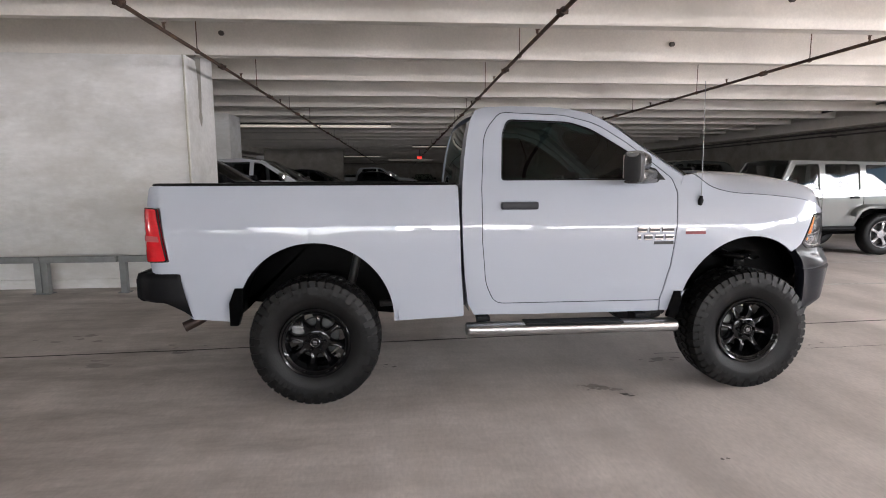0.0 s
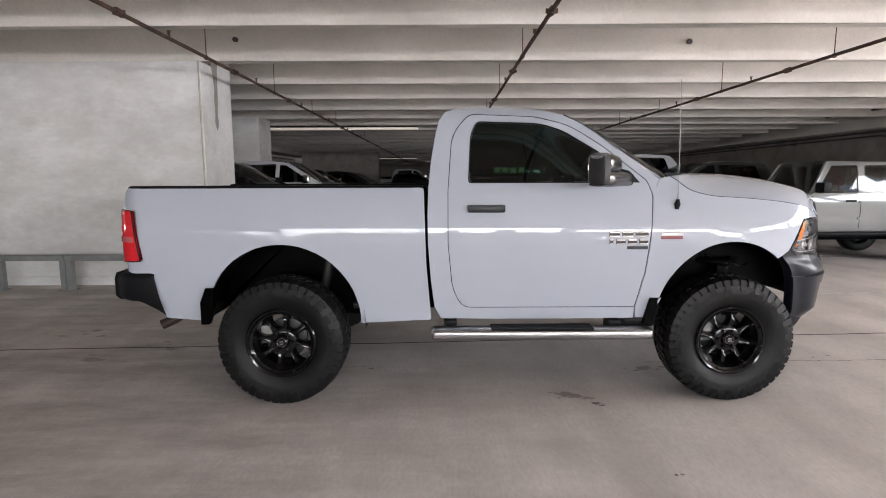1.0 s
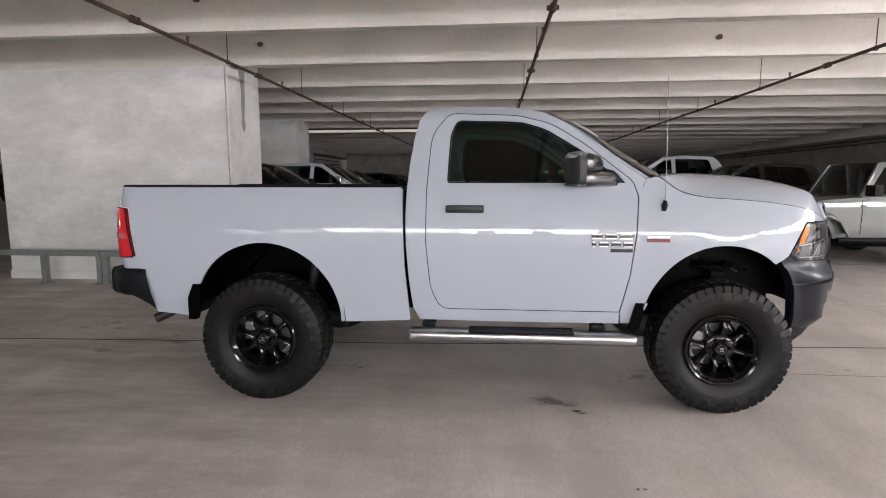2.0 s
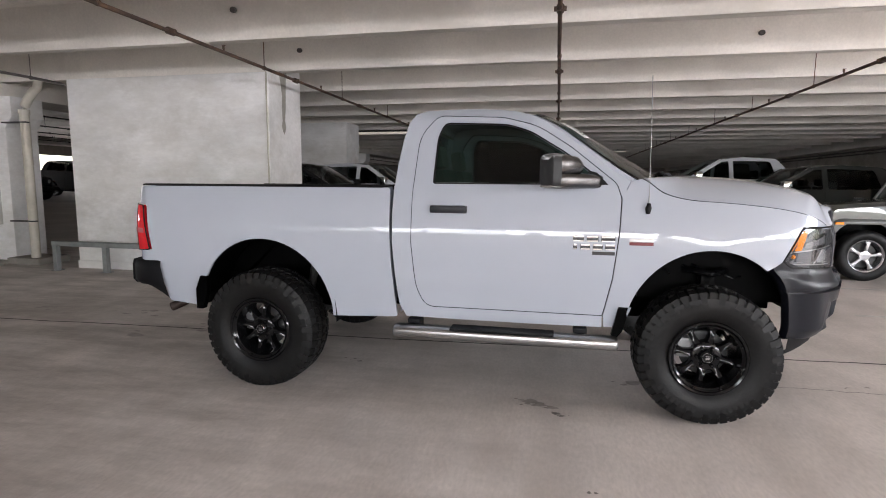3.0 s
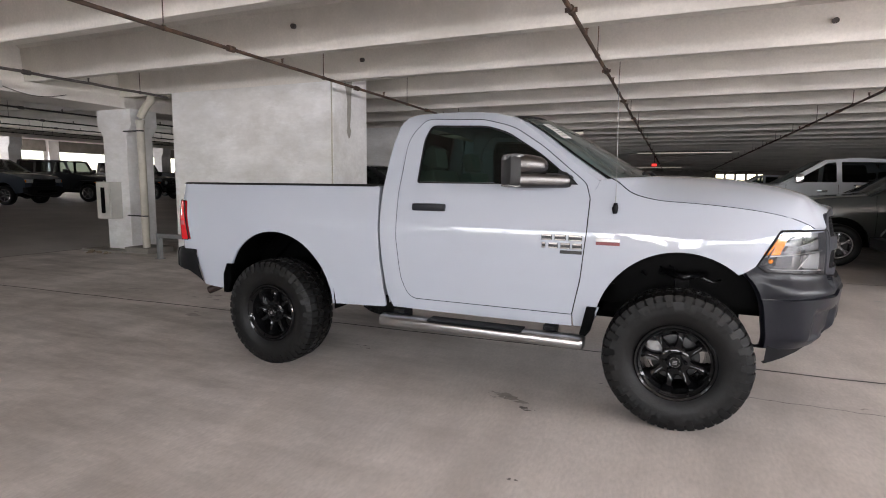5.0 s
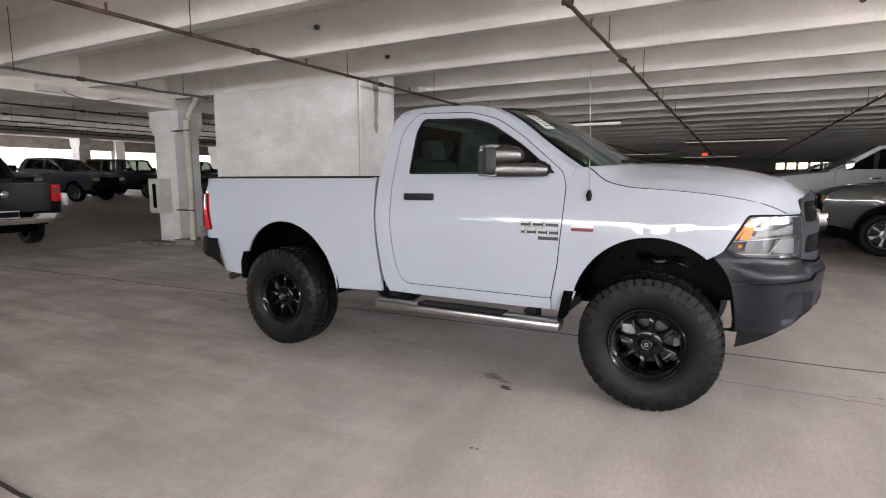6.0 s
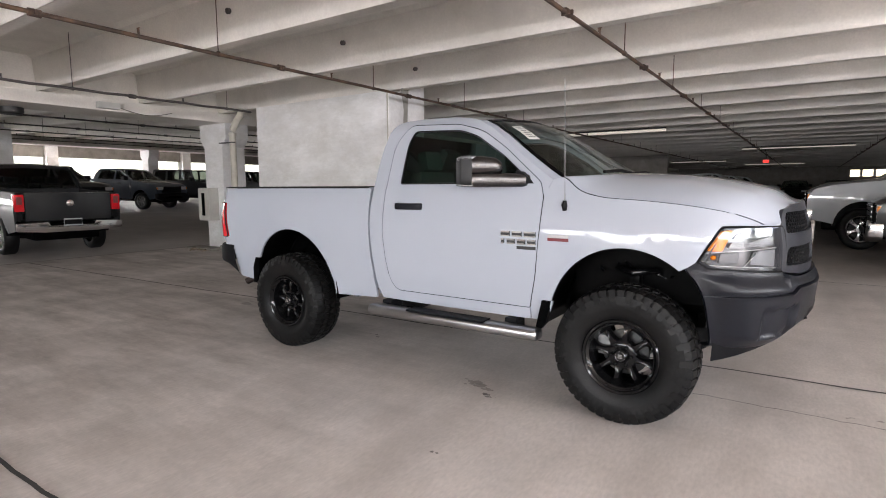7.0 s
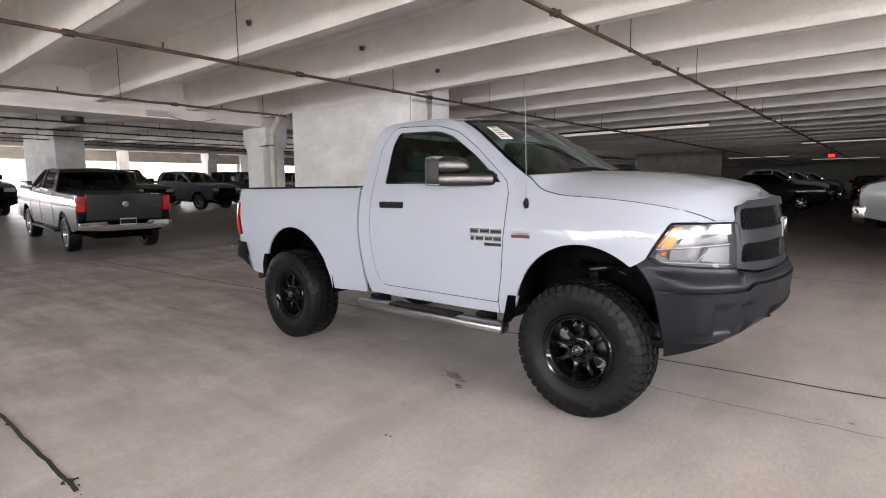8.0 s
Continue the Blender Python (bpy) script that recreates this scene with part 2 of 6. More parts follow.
def loft(sections, m=None, power=2.6, sides=20):
    """A closed hull along x through rounded-square sections (x, y, z, half width, half height)."""
    b = bmesh.new()
    rings = []
    for x, y, z, w, h in sections:
        ring = []
        for k in range(sides):
            a = 2 * math.pi * (k + 0.5) / sides
            c, d = math.cos(a), math.sin(a)
            ring.append(b.verts.new((x, y + w * math.copysign(abs(c) ** (2 / power), c), z + h * math.copysign(abs(d) ** (2 / power), d))))
        rings.append(ring)
    for p, q in zip(rings, rings[1:]):
        for k in range(sides):
            b.faces.new((p[k], p[(k + 1) % sides], q[(k + 1) % sides], q[k]))
    b.faces.new(rings[0][::-1]), b.faces.new(rings[-1])
    bmesh.ops.recalc_face_normals(b, faces=b.faces[:])
    return merge(bmesh.new(), b, m)


def curve(knots):
    """A smooth curve through (t, value...) knots: a function of t that gives the value, or a tuple of them."""
    k = np.array(knots, float)
    t, v = k[:, 0], k[:, 1:]
    n, h = len(t), np.diff(k[:, 0])
    a, r = np.eye(n), np.zeros_like(v)
    for i in range(1, n - 1):
        a[i, i - 1], a[i, i], a[i, i + 1] = h[i - 1], 2 * (h[i - 1] + h[i]), h[i]
        r[i] = 6 * ((v[i + 1] - v[i]) / h[i] - (v[i] - v[i - 1]) / h[i - 1])
    s = np.linalg.solve(a, r)

    def at(q):
        i = int(min(max(np.searchsorted(t, q) - 1, 0), n - 2))
        q = min(max(q, t[0]), t[-1])
        p, w = t[i + 1] - q, q - t[i]
        out = (s[i] * p ** 3 + s[i + 1] * w ** 3) / (6 * h[i]) + (v[i] / h[i] - s[i] * h[i] / 6) * p + (v[i + 1] / h[i] - s[i + 1] * h[i] / 6) * w
        return float(out[0]) if len(out) == 1 else tuple(float(c) for c in out)
    return at


def rounded(points, step=0.03):
    """A closed outline from corners (x, z, radius): corners filleted, long edges cut into steps."""
    out, n = [], len(points)
    for i in range(n):
        (x0, z0, *_), (x1, z1, r), (x2, z2, *_) = points[i - 1], points[i], points[(i + 1) % n]
        p, a, b = Vector((x1, z1)), Vector((x0, z0)) - Vector((x1, z1)), Vector((x2, z2)) - Vector((x1, z1))
        if r <= 0:
            out.append(p)
            continue
        ang = a.angle(b)
        d = min(r / max(math.tan(ang / 2), 1e-4), a.length * 0.49, b.length * 0.49)
        s, e = p + a.normalized() * d, p + b.normalized() * d
        for k in range(7):
            q = k / 6
            out.append(s * (1 - q) ** 2 + p * 2 * q * (1 - q) + e * q * q)
    full = []
    for i, p in enumerate(out):
        q = out[(i + 1) % len(out)]
        m = max(1, int((q - p).length / step))
        full += [p + (q - p) * (k / m) for k in range(m)]
    return [(v.x, v.y) for v in full]


def inside(p, poly):
    x, z, c, j = p[0], p[1], False, len(poly) - 1
    for i in range(len(poly)):
        (xi, zi), (xj, zj) = poly[i], poly[j]
        if (zi > z) != (zj > z) and x < (xj - xi) * (z - zi) / (zj - zi) + xi:
            c = not c
        j = i
    return c


def skin(outer, surface, out, holes=(), step=0.04, lip=0.018, back=None):
    """A sheet-metal panel: a flat outline (and holes) filled with a net and laid on surface(u, v).
    out: the outward direction; lip: how far its edges are folded inward."""
    from mathutils.geometry import delaunay_2d_cdt
    loops = [outer, *holes]
    pts, edges = [], []
    for loop in loops:
        s = len(pts)
        pts += [Vector(p) for p in loop]
        edges += [(s + i, s + (i + 1) % len(loop)) for i in range(len(loop))]
    us, vs = [p[0] for p in outer], [p[1] for p in outer]
    rim = np.array([tuple(p) for p in pts])
    u = min(us) + step * 0.5
    while u < max(us):
        v = min(vs) + step * 0.5
        while v < max(vs):
            if inside((u, v), outer) and not any(inside((u, v), h) for h in holes) and np.min((rim[:, 0] - u) ** 2 + (rim[:, 1] - v) ** 2) > (step * 0.45) ** 2:
                pts.append(Vector((u, v)))
            v += step
        u += step
    vv, ee, ff, *_ = delaunay_2d_cdt(pts, edges, [], 0, 1e-6)
    bm = bmesh.new()
    verts = [bm.verts.new(surface(p.x, p.y)) for p in vv]
    for f in ff:
        c = (sum(vv[i].x for i in f) / len(f), sum(vv[i].y for i in f) / len(f))
        a, b, d = (vv[i] for i in f[:3])
        if abs((b - a).cross(d - a)) < 3e-4 * max((b - a).length, (d - b).length, (a - d).length):
            continue
        if inside(c, outer) and not any(inside(c, h) for h in holes):
            bm.faces.new([verts[i] for i in f])
    bmesh.ops.delete(bm, geom=[v for v in bm.verts if not v.link_faces], context="VERTS")
    bm.normal_update()
    out = Vector(out)
    flipped = [f for f in bm.faces if f.normal.dot(out) < 0]
    bmesh.ops.reverse_faces(bm, faces=flipped)
    for f in bm.faces:
        f.smooth = True
    if lip:
        rimmed = [e for e in bm.edges if len(e.link_faces) == 1]
        fold = {}
        for e in rimmed:
            for v in e.verts:
                if v not in fold:
                    fold[v] = (bm.verts.new(v.co), bm.verts.new(v.co - (Vector(back) if back else out) * lip))
        for e in rimmed:
            a, b = e.link_loops[0].vert, e.link_loops[0].link_loop_next.vert
            bm.faces.new((fold[b][0], fold[a][0], fold[a][1], fold[b][1]))
    return bm


def patch(rows, out=None, double=0.0):
    """A smooth sheet through a grid of points."""
    bm = bmesh.new()
    g = [[bm.verts.new(p) for p in row] for row in rows]
    for a, b in zip(g, g[1:]):
        for i in range(len(a) - 1):
            bm.faces.new((a[i], a[i + 1], b[i + 1], b[i]))
    bm.normal_update()
    if out and sum((f.normal for f in bm.faces), Vector()).dot(Vector(out)) < 0:
        bmesh.ops.reverse_faces(bm, faces=bm.faces[:])
    for f in bm.faces:
        f.smooth = True
    return bm

# ---- the parking deck ----
DECK, STEM, PITCH, STEM_0 = 3.87, 3.25, 1.83, 6.32   # slab underside, underside of the ribs, their spacing, one rib's near edge
X_LEFT, X_RIGHT, Y_OPEN, Y_FAR = -8.65, 13.2, -12.2, 62.0
RISE = 0.04                                          # the neighbouring bay climbs away from the girder


def grid_floor(x0, x1, y0, y1, nx, ny, height):
    return patch([[(x0 + (x1 - x0) * i / nx, y0 + (y1 - y0) * j / ny, height(x0 + (x1 - x0) * i / nx)) for i in range(nx + 1)] for j in range(ny + 1)], (0, 0, 1))


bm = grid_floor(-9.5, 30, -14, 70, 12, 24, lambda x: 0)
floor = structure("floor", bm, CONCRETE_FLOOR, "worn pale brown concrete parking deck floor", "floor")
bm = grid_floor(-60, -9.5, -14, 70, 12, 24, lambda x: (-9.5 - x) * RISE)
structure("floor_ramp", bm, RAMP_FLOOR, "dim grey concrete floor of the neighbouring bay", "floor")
bm = bmesh.new()
for k in range(8):
    a, r = 2 * math.pi * k / 8, 900
    bm.verts.new((r * math.cos(a), r * math.sin(a), -3.2))
bm.faces.new(bm.verts[:])
structure("ground", bm, material("outside_ground", (0.30, 0.29, 0.27), 0.9, spread=0.2, scale=0.05), "pale open ground outside the building", "ground")


def tee_ceiling(name, x0, x1, rise, label, first=-10):
    """Double-tee slabs: ribs along x under a flat deck, all one mesh."""
    bm = bmesh.new()
    k = first
    while STEM_0 + PITCH * k < Y_FAR:
        y = STEM_0 + PITCH * k
        prof = [(y + 0.0, STEM), (y + 0.15, STEM), (y + 0.185, DECK - 0.05), (y + 0.26, DECK), (y + PITCH - 0.11, DECK), (y + PITCH - 0.035, DECK - 0.05), (y + PITCH, STEM)]
        n = 6
        cols = []
        for i in range(n + 1):
            x = x0 + (x1 - x0) * i / n
            sag = rise * max(0.0, X_LEFT - x) + 0.006 * math.sin(k * 2.1 + i)
            cols.append([bm.verts.new((x, py, pz + sag)) for py, pz in prof])
        for a, b in zip(cols, cols[1:]):
            for j in range(len(prof) - 1):
                bm.faces.new((a[j], a[j + 1], b[j + 1], b[j]))
        for c in (cols[0], cols[-1]):
            bm.faces.new((c[0], c[1], c[2]))
        k += 1
    bmesh.ops.recalc_face_normals(bm, faces=bm.faces[:])
    n = sum((f.normal.z for f in bm.faces if abs(f.normal.z) > 0.9))
    if n > 0:
        bmesh.ops.reverse_faces(bm, faces=bm.faces[:])
    y0, y1 = STEM_0 + first * PITCH - 0.1, Y_FAR + 2
    for i in range(6):
        a, b = x0 + (x1 - x0) * i / 6, x0 + (x1 - x0) * (i + 1) / 6
        za, zb = DECK + 0.03 + rise * max(0.0, X_LEFT - a), DECK + 0.03 + rise * max(0.0, X_LEFT - b)
        lo = [bm.verts.new(p) for p in ((a, y0, za), (b, y0, zb), (b, y1, zb), (a, y1, za))]
        hi = [bm.verts.new(v.co + Vector((0, 0, 0.22))) for v in lo]
        bm.faces.new(lo[::-1]), bm.faces.new(hi)
    return structure(name, bm, CONCRETE_CEILING, label, "ceiling")


tee_ceiling("ceiling", X_LEFT + 0.25, X_RIGHT + 0.2, 0.0, "ribbed precast concrete ceiling with long parallel beams")
tee_ceiling("ceiling_ramp", -60, X_LEFT - 0.25, RISE, "ribbed precast concrete ceiling of the neighbouring bay")


def girder(name, x, label):
    """An inverted-T girder along y that carries the ribs on its ledges."""
    bm = bmesh.new()
    prof = [(-0.52, 3.0), (0.52, 3.0), (0.52, 3.22), (0.24, 3.24), (0.24, 3.92), (-0.24, 3.92), (-0.24, 3.24), (-0.52, 3.22)]
    prism(bm, [(x + a, z) for a, z in prof], Y_FAR + 12, Matrix.Translation((0, -12, 0)), 0.012)
    return structure(name, bm, CONCRETE_CEILING, label, "beam")


girder("girder_west", X_LEFT, "long precast concrete girder carrying the ceiling ribs")
girder("girder_ramp", -30.0, "far precast concrete girder of the neighbouring bay").location.z = 0.75


def column(name, x, y, z0=0.0, top=3.0, label="square concrete column with a flared head", wide=0.36):
    bm = bmesh.new()
    w = wide
    prism(bm, [(-w, z0), (w, z0), (w, top - 0.55), (0.52, top - 0.36), (0.52, top - 0.004), (-0.52, top - 0.004), (-0.52, top - 0.36), (-w, top - 0.55)], 0.62, Matrix.Translation((x, y, 0)), 0.02)
    return structure(name, bm, CONCRETE_WALL, label, "column")


column("column_1", X_LEFT + 0.12, 8.06)
for i, (x, y) in enumerate([(X_LEFT, -1.2), (X_LEFT, 17.4), (X_LEFT, 26.6), (X_LEFT, 35.8), (X_LEFT, 45.0)]):
    column("column_%d" % (i + 2), x, y)
for i, y in enumerate((17.4, 26.6)):
    column("column_%d" % (i + 7), -30.0, y, 0.6, 3.75)
bm = box(bmesh.new(), -26.6, -22.0, 7.3, 8.35, 0.3, 4.0, None, 0.02)
structure("wall_ramp", bm, CONCRETE_WALL, "pale concrete pier in the neighbouring bay", "wall")

# shear walls across the bay
bm = bmesh.new()
prism(bm, [(7.88, -0.02), (8.95, -0.02), (8.95, DECK + 0.02), (8.36, DECK + 0.02), (8.36, 3.20), (7.88, 3.20)], 3.72, Matrix.Translation((-2.88, 0, 0)) @ pose(0, 0, 0, 0, 0, 90), 0.015)
structure("wall_north", bm, CONCRETE_WALL, "thick pale stained concrete shear wall under a rib", "wall")
bm = box(bmesh.new(), -8.0, -4.48, 15.0, 16.0, 0, 3.24, None, 0.015)
structure("wall_north_2", bm, CONCRETE_WALL, "second pale concrete shear wall further back", "wall")
# Side wall in the dark concrete, its shade put into the colour.
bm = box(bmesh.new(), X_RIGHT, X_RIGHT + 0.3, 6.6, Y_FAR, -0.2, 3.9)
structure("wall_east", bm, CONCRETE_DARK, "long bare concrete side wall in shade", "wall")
# Opening assumed out of view, so that light reaches the floor's right.
for a, b, name in ((-0.4, 1.0, "wall_east_parapet"), (3.05, 6.0, "wall_east_spandrel")):
    bm = box(bmesh.new(), X_RIGHT, X_RIGHT + 0.3, Y_OPEN - 0.3, 6.58, a, b, None, 0.01)
    structure(name, bm, CONCRETE_WALL, "open concrete outer side of the deck", "wall")
bm = bmesh.new()
prism(bm, [(X_RIGHT - 0.42, 2.95), (X_RIGHT - 0.003, 2.95), (X_RIGHT - 0.003, 3.88), (X_RIGHT - 0.2, 3.88), (X_RIGHT - 0.2, 3.24), (X_RIGHT - 0.42, 3.22)], Y_FAR + 9, Matrix.Translation((0, -9, 0)), 0.01)
structure("girder_east", bm, CONCRETE_CEILING, "concrete ledge beam along the side wall", "beam")
# Deep walls darkened in colour for the dimness there.
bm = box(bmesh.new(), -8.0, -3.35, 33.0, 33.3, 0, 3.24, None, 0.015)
structure("wall_north_3", bm, CONCRETE_DARK, "concrete shear wall deep in the deck, darkened for shade", "wall")
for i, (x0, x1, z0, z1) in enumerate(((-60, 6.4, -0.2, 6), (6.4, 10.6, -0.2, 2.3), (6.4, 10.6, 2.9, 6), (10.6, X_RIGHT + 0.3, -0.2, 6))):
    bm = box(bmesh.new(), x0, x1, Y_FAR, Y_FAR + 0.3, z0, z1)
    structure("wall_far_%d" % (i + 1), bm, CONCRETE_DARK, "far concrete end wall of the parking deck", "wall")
for i in range(4):
    bm = box(bmesh.new(), 7.1 + 0.95 * i, 7.3 + 0.95 * i, Y_FAR - 0.02, Y_FAR + 0.28, 2.3, 2.9)
    structure("pillar_far_%d" % (i + 1), bm, CONCRETE_WALL, "pillar between far bright openings", "pillar")


def open_side(name, x0, x1, y0, y1, z, sill, head, top, label):
    """An outer wall with a long opening: parapet below, spandrel above."""
    bm = box(bmesh.new(), x0, x1, y0, y1, z - 0.4, z + sill, None, 0.01)
    structure(name + "_parapet", bm, CONCRETE_WALL, label + ", low parapet", "parapet")
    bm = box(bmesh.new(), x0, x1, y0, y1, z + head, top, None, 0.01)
    # Far bay's pale band takes dark concrete, shade put into its colour.
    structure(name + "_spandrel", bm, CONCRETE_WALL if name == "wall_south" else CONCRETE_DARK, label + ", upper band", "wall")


open_side("wall_south", -60, X_RIGHT + 0.3, Y_OPEN - 0.3, Y_OPEN, 0.0, 1.0, 3.05, 6.0, "open concrete outer side of the deck")
# Unseen posts, their widths set to break up the reflected opening.
for i in range(33):
    x = X_RIGHT - 0.4 - i * 2.0
    w = 0.40 if i % 5 == 0 else 0.34 if i == 6 else 0.07
    bm = box(bmesh.new(), x - w, x + w, Y_OPEN - 0.31, Y_OPEN + 0.3, -0.2, 3.9, None, 0.02)
    structure("pillar_%d" % (i + 1), bm, CONCRETE_WALL, "concrete pillar of the open outer side", "pillar")
open_side("wall_west", -38.3, -38.0, Y_OPEN, Y_FAR, 1.17, 1.0, 2.35, 6.6, "open concrete outer side of the far bay")
for i in range(8):
    y = -3 + i * 9.2
    bm = box(bmesh.new(), -38.35, -37.7, y - 0.35, y + 0.35, 0.4, 5.4, None, 0.02)
    structure("pillar_west_%d" % (i + 1), bm, CONCRETE_WALL, "pale concrete pillar between bright openings", "pillar")

# Unseen bands added to thin the opening's reflection in the truck.
for i, (x0, x1) in enumerate(((-60.0, -5.4), (5.0, X_RIGHT - 0.01))):
    bm = box(bmesh.new(), x0, x1, Y_OPEN - 0.26, Y_OPEN - 0.02, 2.36, 3.06, None, 0.01)
    structure("south_opening_mask_%d" % (i + 1), bm, CONCRETE_WALL, "unseen band added to thin the reflected opening", "wall")
for x, power in ((-2.8, 85.0), (2.3, 225.0)):
    window_light("south_daylight", x, Y_OPEN + 0.05, 2.25, 0, 4.9, 1.6, power, 38)
for x, power in ((9.0, 140.0), (-9.3, 25.0), (-16.9, 25.0), (-24.5, 30.0), (-32.1, 30.0)):
    window_light("south_daylight", x, Y_OPEN + 0.05, 2.0, 0, 7.2, 0.7, power, 30)
# Lamps in the assumed east opening, added to brighten the floor at right.
for y, power in ((-9.4, 180.0), (-4.6, 160.0), (0.2, 95.0), (4.4, 125.0)):
    window_light("east_daylight", X_RIGHT - 0.05, y, 2.3, 90, 4.0 if y < 4 else 3.4, 1.2, power, 45)
for i in range(7):
    y = 1.6 + i * 9.2
    window_light("west_daylight", -37.9, y, 2.85, -90, 8.4, 1.3, (260.0, 260.0, 90.0, 10.0, 10.0, 10.0, 10.0)[i], 10)

# ---- the white pickup ----
TY = 4.63                       # its middle line; its own x runs forward, y to its left
HALF = curve([(0.40, 0.915), (0.55, 0.945), (0.70, 0.967), (0.87, 0.984), (1.0, 0.994), (1.12, 1.0), (1.2, 0.997), (1.3, 0.982), (1.42, 0.958), (1.5, 0.934), (1.7, 0.878), (1.9, 0.812), (1.98, 0.765), (2.03, 0.70)])
WELL_R, WELL_F = (-0.565, 0.56, 0.53, 0.54), (2.50, 0.55, 0.505, 0.56)   # wheel openings: centre x, z, half width, height
NOSE = [(0.0, 3.445, 0.0), (0.25, 3.43, 0.25), (0.50, 3.375, 0.49), (0.68, 3.30, 0.655), (0.86, 3.18, 0.795), (1.02, 3.05, 0.895), (1.17, 2.91, 0.958), (1.35, 2.73, 0.99), (1.55, 2.53, 1.0), (2.25, 1.83, 1.0), (2.75, 1.33, 1.0)]
PLAN = curve(NOSE)


def u_of_x(x):
    """The way along the nose's plan, from the middle round the corner, at which it is at x."""
    lo, hi = 0.0, 2.75
    for _ in range(40):
        mid = (lo + hi) / 2
        lo, hi = (mid, hi) if PLAN(mid)[0] > x else (lo, mid)
    return lo


def flare(x, z):
    """The lip pressed round a wheel opening."""
    f = 0.0
    for cx, cz, rx, rz in (WELL_R, WELL_F):
        d = math.hypot((x - cx) / rx, (max(z, cz) - cz) / rz) if z > cz - 0.1 else 9
        if d < 1.12:
            q = max(0.0, min(1.0, (1.12 - d) / 0.12))
            f = max(f, 0.004 * q * q * (3 - 2 * q))
    return f


def side(s):
    """The body side: x and z to a place. s: -1 the side towards the girderless aisle, 1 the other."""
    def at(x, z):
        w = HALF(z) + flare(x, z) + 0.0030 * math.tanh((z - 0.87) / 0.008) - 0.0030 + 0.0030 * math.tanh((z - 0.70) / 0.012) - 0.0030
        if x < -1.535:
            q = min(0.119, -1.535 - x)
            w -= 0.12 - math.sqrt(max(0.0, 0.0144 - q * q)) if q < 0.12 else 0.12
        return Vector((x, s * w, z))
    return at


def nose(s, push=0.0):
    """The front's skin: way u along the plan and height z to a place."""
    def at(u, z):
        e = 0.004
        x, y = PLAN(abs(u))
        a, b = PLAN(max(0, abs(u) - e)), PLAN(abs(u) + e)
        t = Vector((b[0] - a[0], b[1] - a[1])).normalized()
        n = Vector((-t.y, t.x)) * -1
        n = Vector((t.y, -t.x)) if t.y > 0 else Vector((t.y, -t.x))
        off = (HALF(z) - 1.0) + flare(x, z) + (0.0030 * math.tanh((z - 0.87) / 0.008) - 0.0030 + 0.0030 * math.tanh((z - 0.70) / 0.012) - 0.0030 if abs(u) > 1.6 else 0.0) + (push(abs(u), z) if callable(push) else push)
        lean = -0.10 * max(0.0, z - 1.0) * max(0.0, 1 - abs(u) / 1.0)
        p = Vector((x, y)) + n * off
        return Vector((p.x + lean, s * p.y * (1 if u >= 0 else -1), z))
    return at


def arch(well, a0, a1, n=26, grow=0.0):
    cx, cz, rx, rz = well
    return [(cx + (rx + grow) * math.cos(radians(a0 + (a1 - a0) * i / n)), cz + (rz + grow) * math.sin(radians(a0 + (a1 - a0) * i / n))) for i in range(n + 1)]


DOOR = [(0.665, 0.655, 0.10), (1.855, 0.655, 0.012), (1.905, 0.90, 0.3), (1.935, 1.20, 0.4), (1.945, 1.42, 0.10), (1.915, 1.515, 0.08), (1.62, 1.755, 0.9), (1.40, 1.898, 0.5), (1.17, 1.958, 0.4), (0.72, 1.978, 0.10), (0.60, 1.84, 0.3), (0.572, 1.45, 0.5), (0.572, 1.1, 0.4), (0.60, 0.80, 0.3)]
WINDOW = [(0.705, 1.505, 0.025), (0.722, 1.83, 0.2), (0.765, 1.93, 0.06), (1.20, 1.915, 0.4), (1.36, 1.865, 0.4), (1.61, 1.71, 0.8), (1.865, 1.505, 0.02)]

truck = thing("pickup_truck", "lifted white regular-cab pickup truck with black off-road wheels", "pickup truck", 0, TY, 0)


def grow(outline, d):
    """The outline moved outward by d."""
    n, area = len(outline), sum(a[0] * b[1] - b[0] * a[1] for a, b in zip(outline, outline[1:] + outline[:1]))
    out = []
    for i in range(n):
        a, b = Vector(outline[i - 1]), Vector(outline[(i + 1) % n])
        t = (b - a).normalized()
        m = Vector((t.y, -t.x)) * (1 if area > 0 else -1)
        out.append((outline[i][0] + m.x * d, outline[i][1] + m.y * d))
    return out


def door_edge(x_from, gap):
    return grow(rounded(DOOR, 0.02), gap)


SHUT = curve([(0, 2.01, 1.546), (0.06, 1.96, 1.515), (0.12, 1.905, 1.470), (0.2, 1.82, 1.434), (0.28, 1.72, 1.414), (0.37, 1.60, 1.405), (0.54, 1.38, 1.388), (0.78, 1.06, 1.342), (0.92, 0.89, 1.296), (1.0, 0.80, 1.262)])

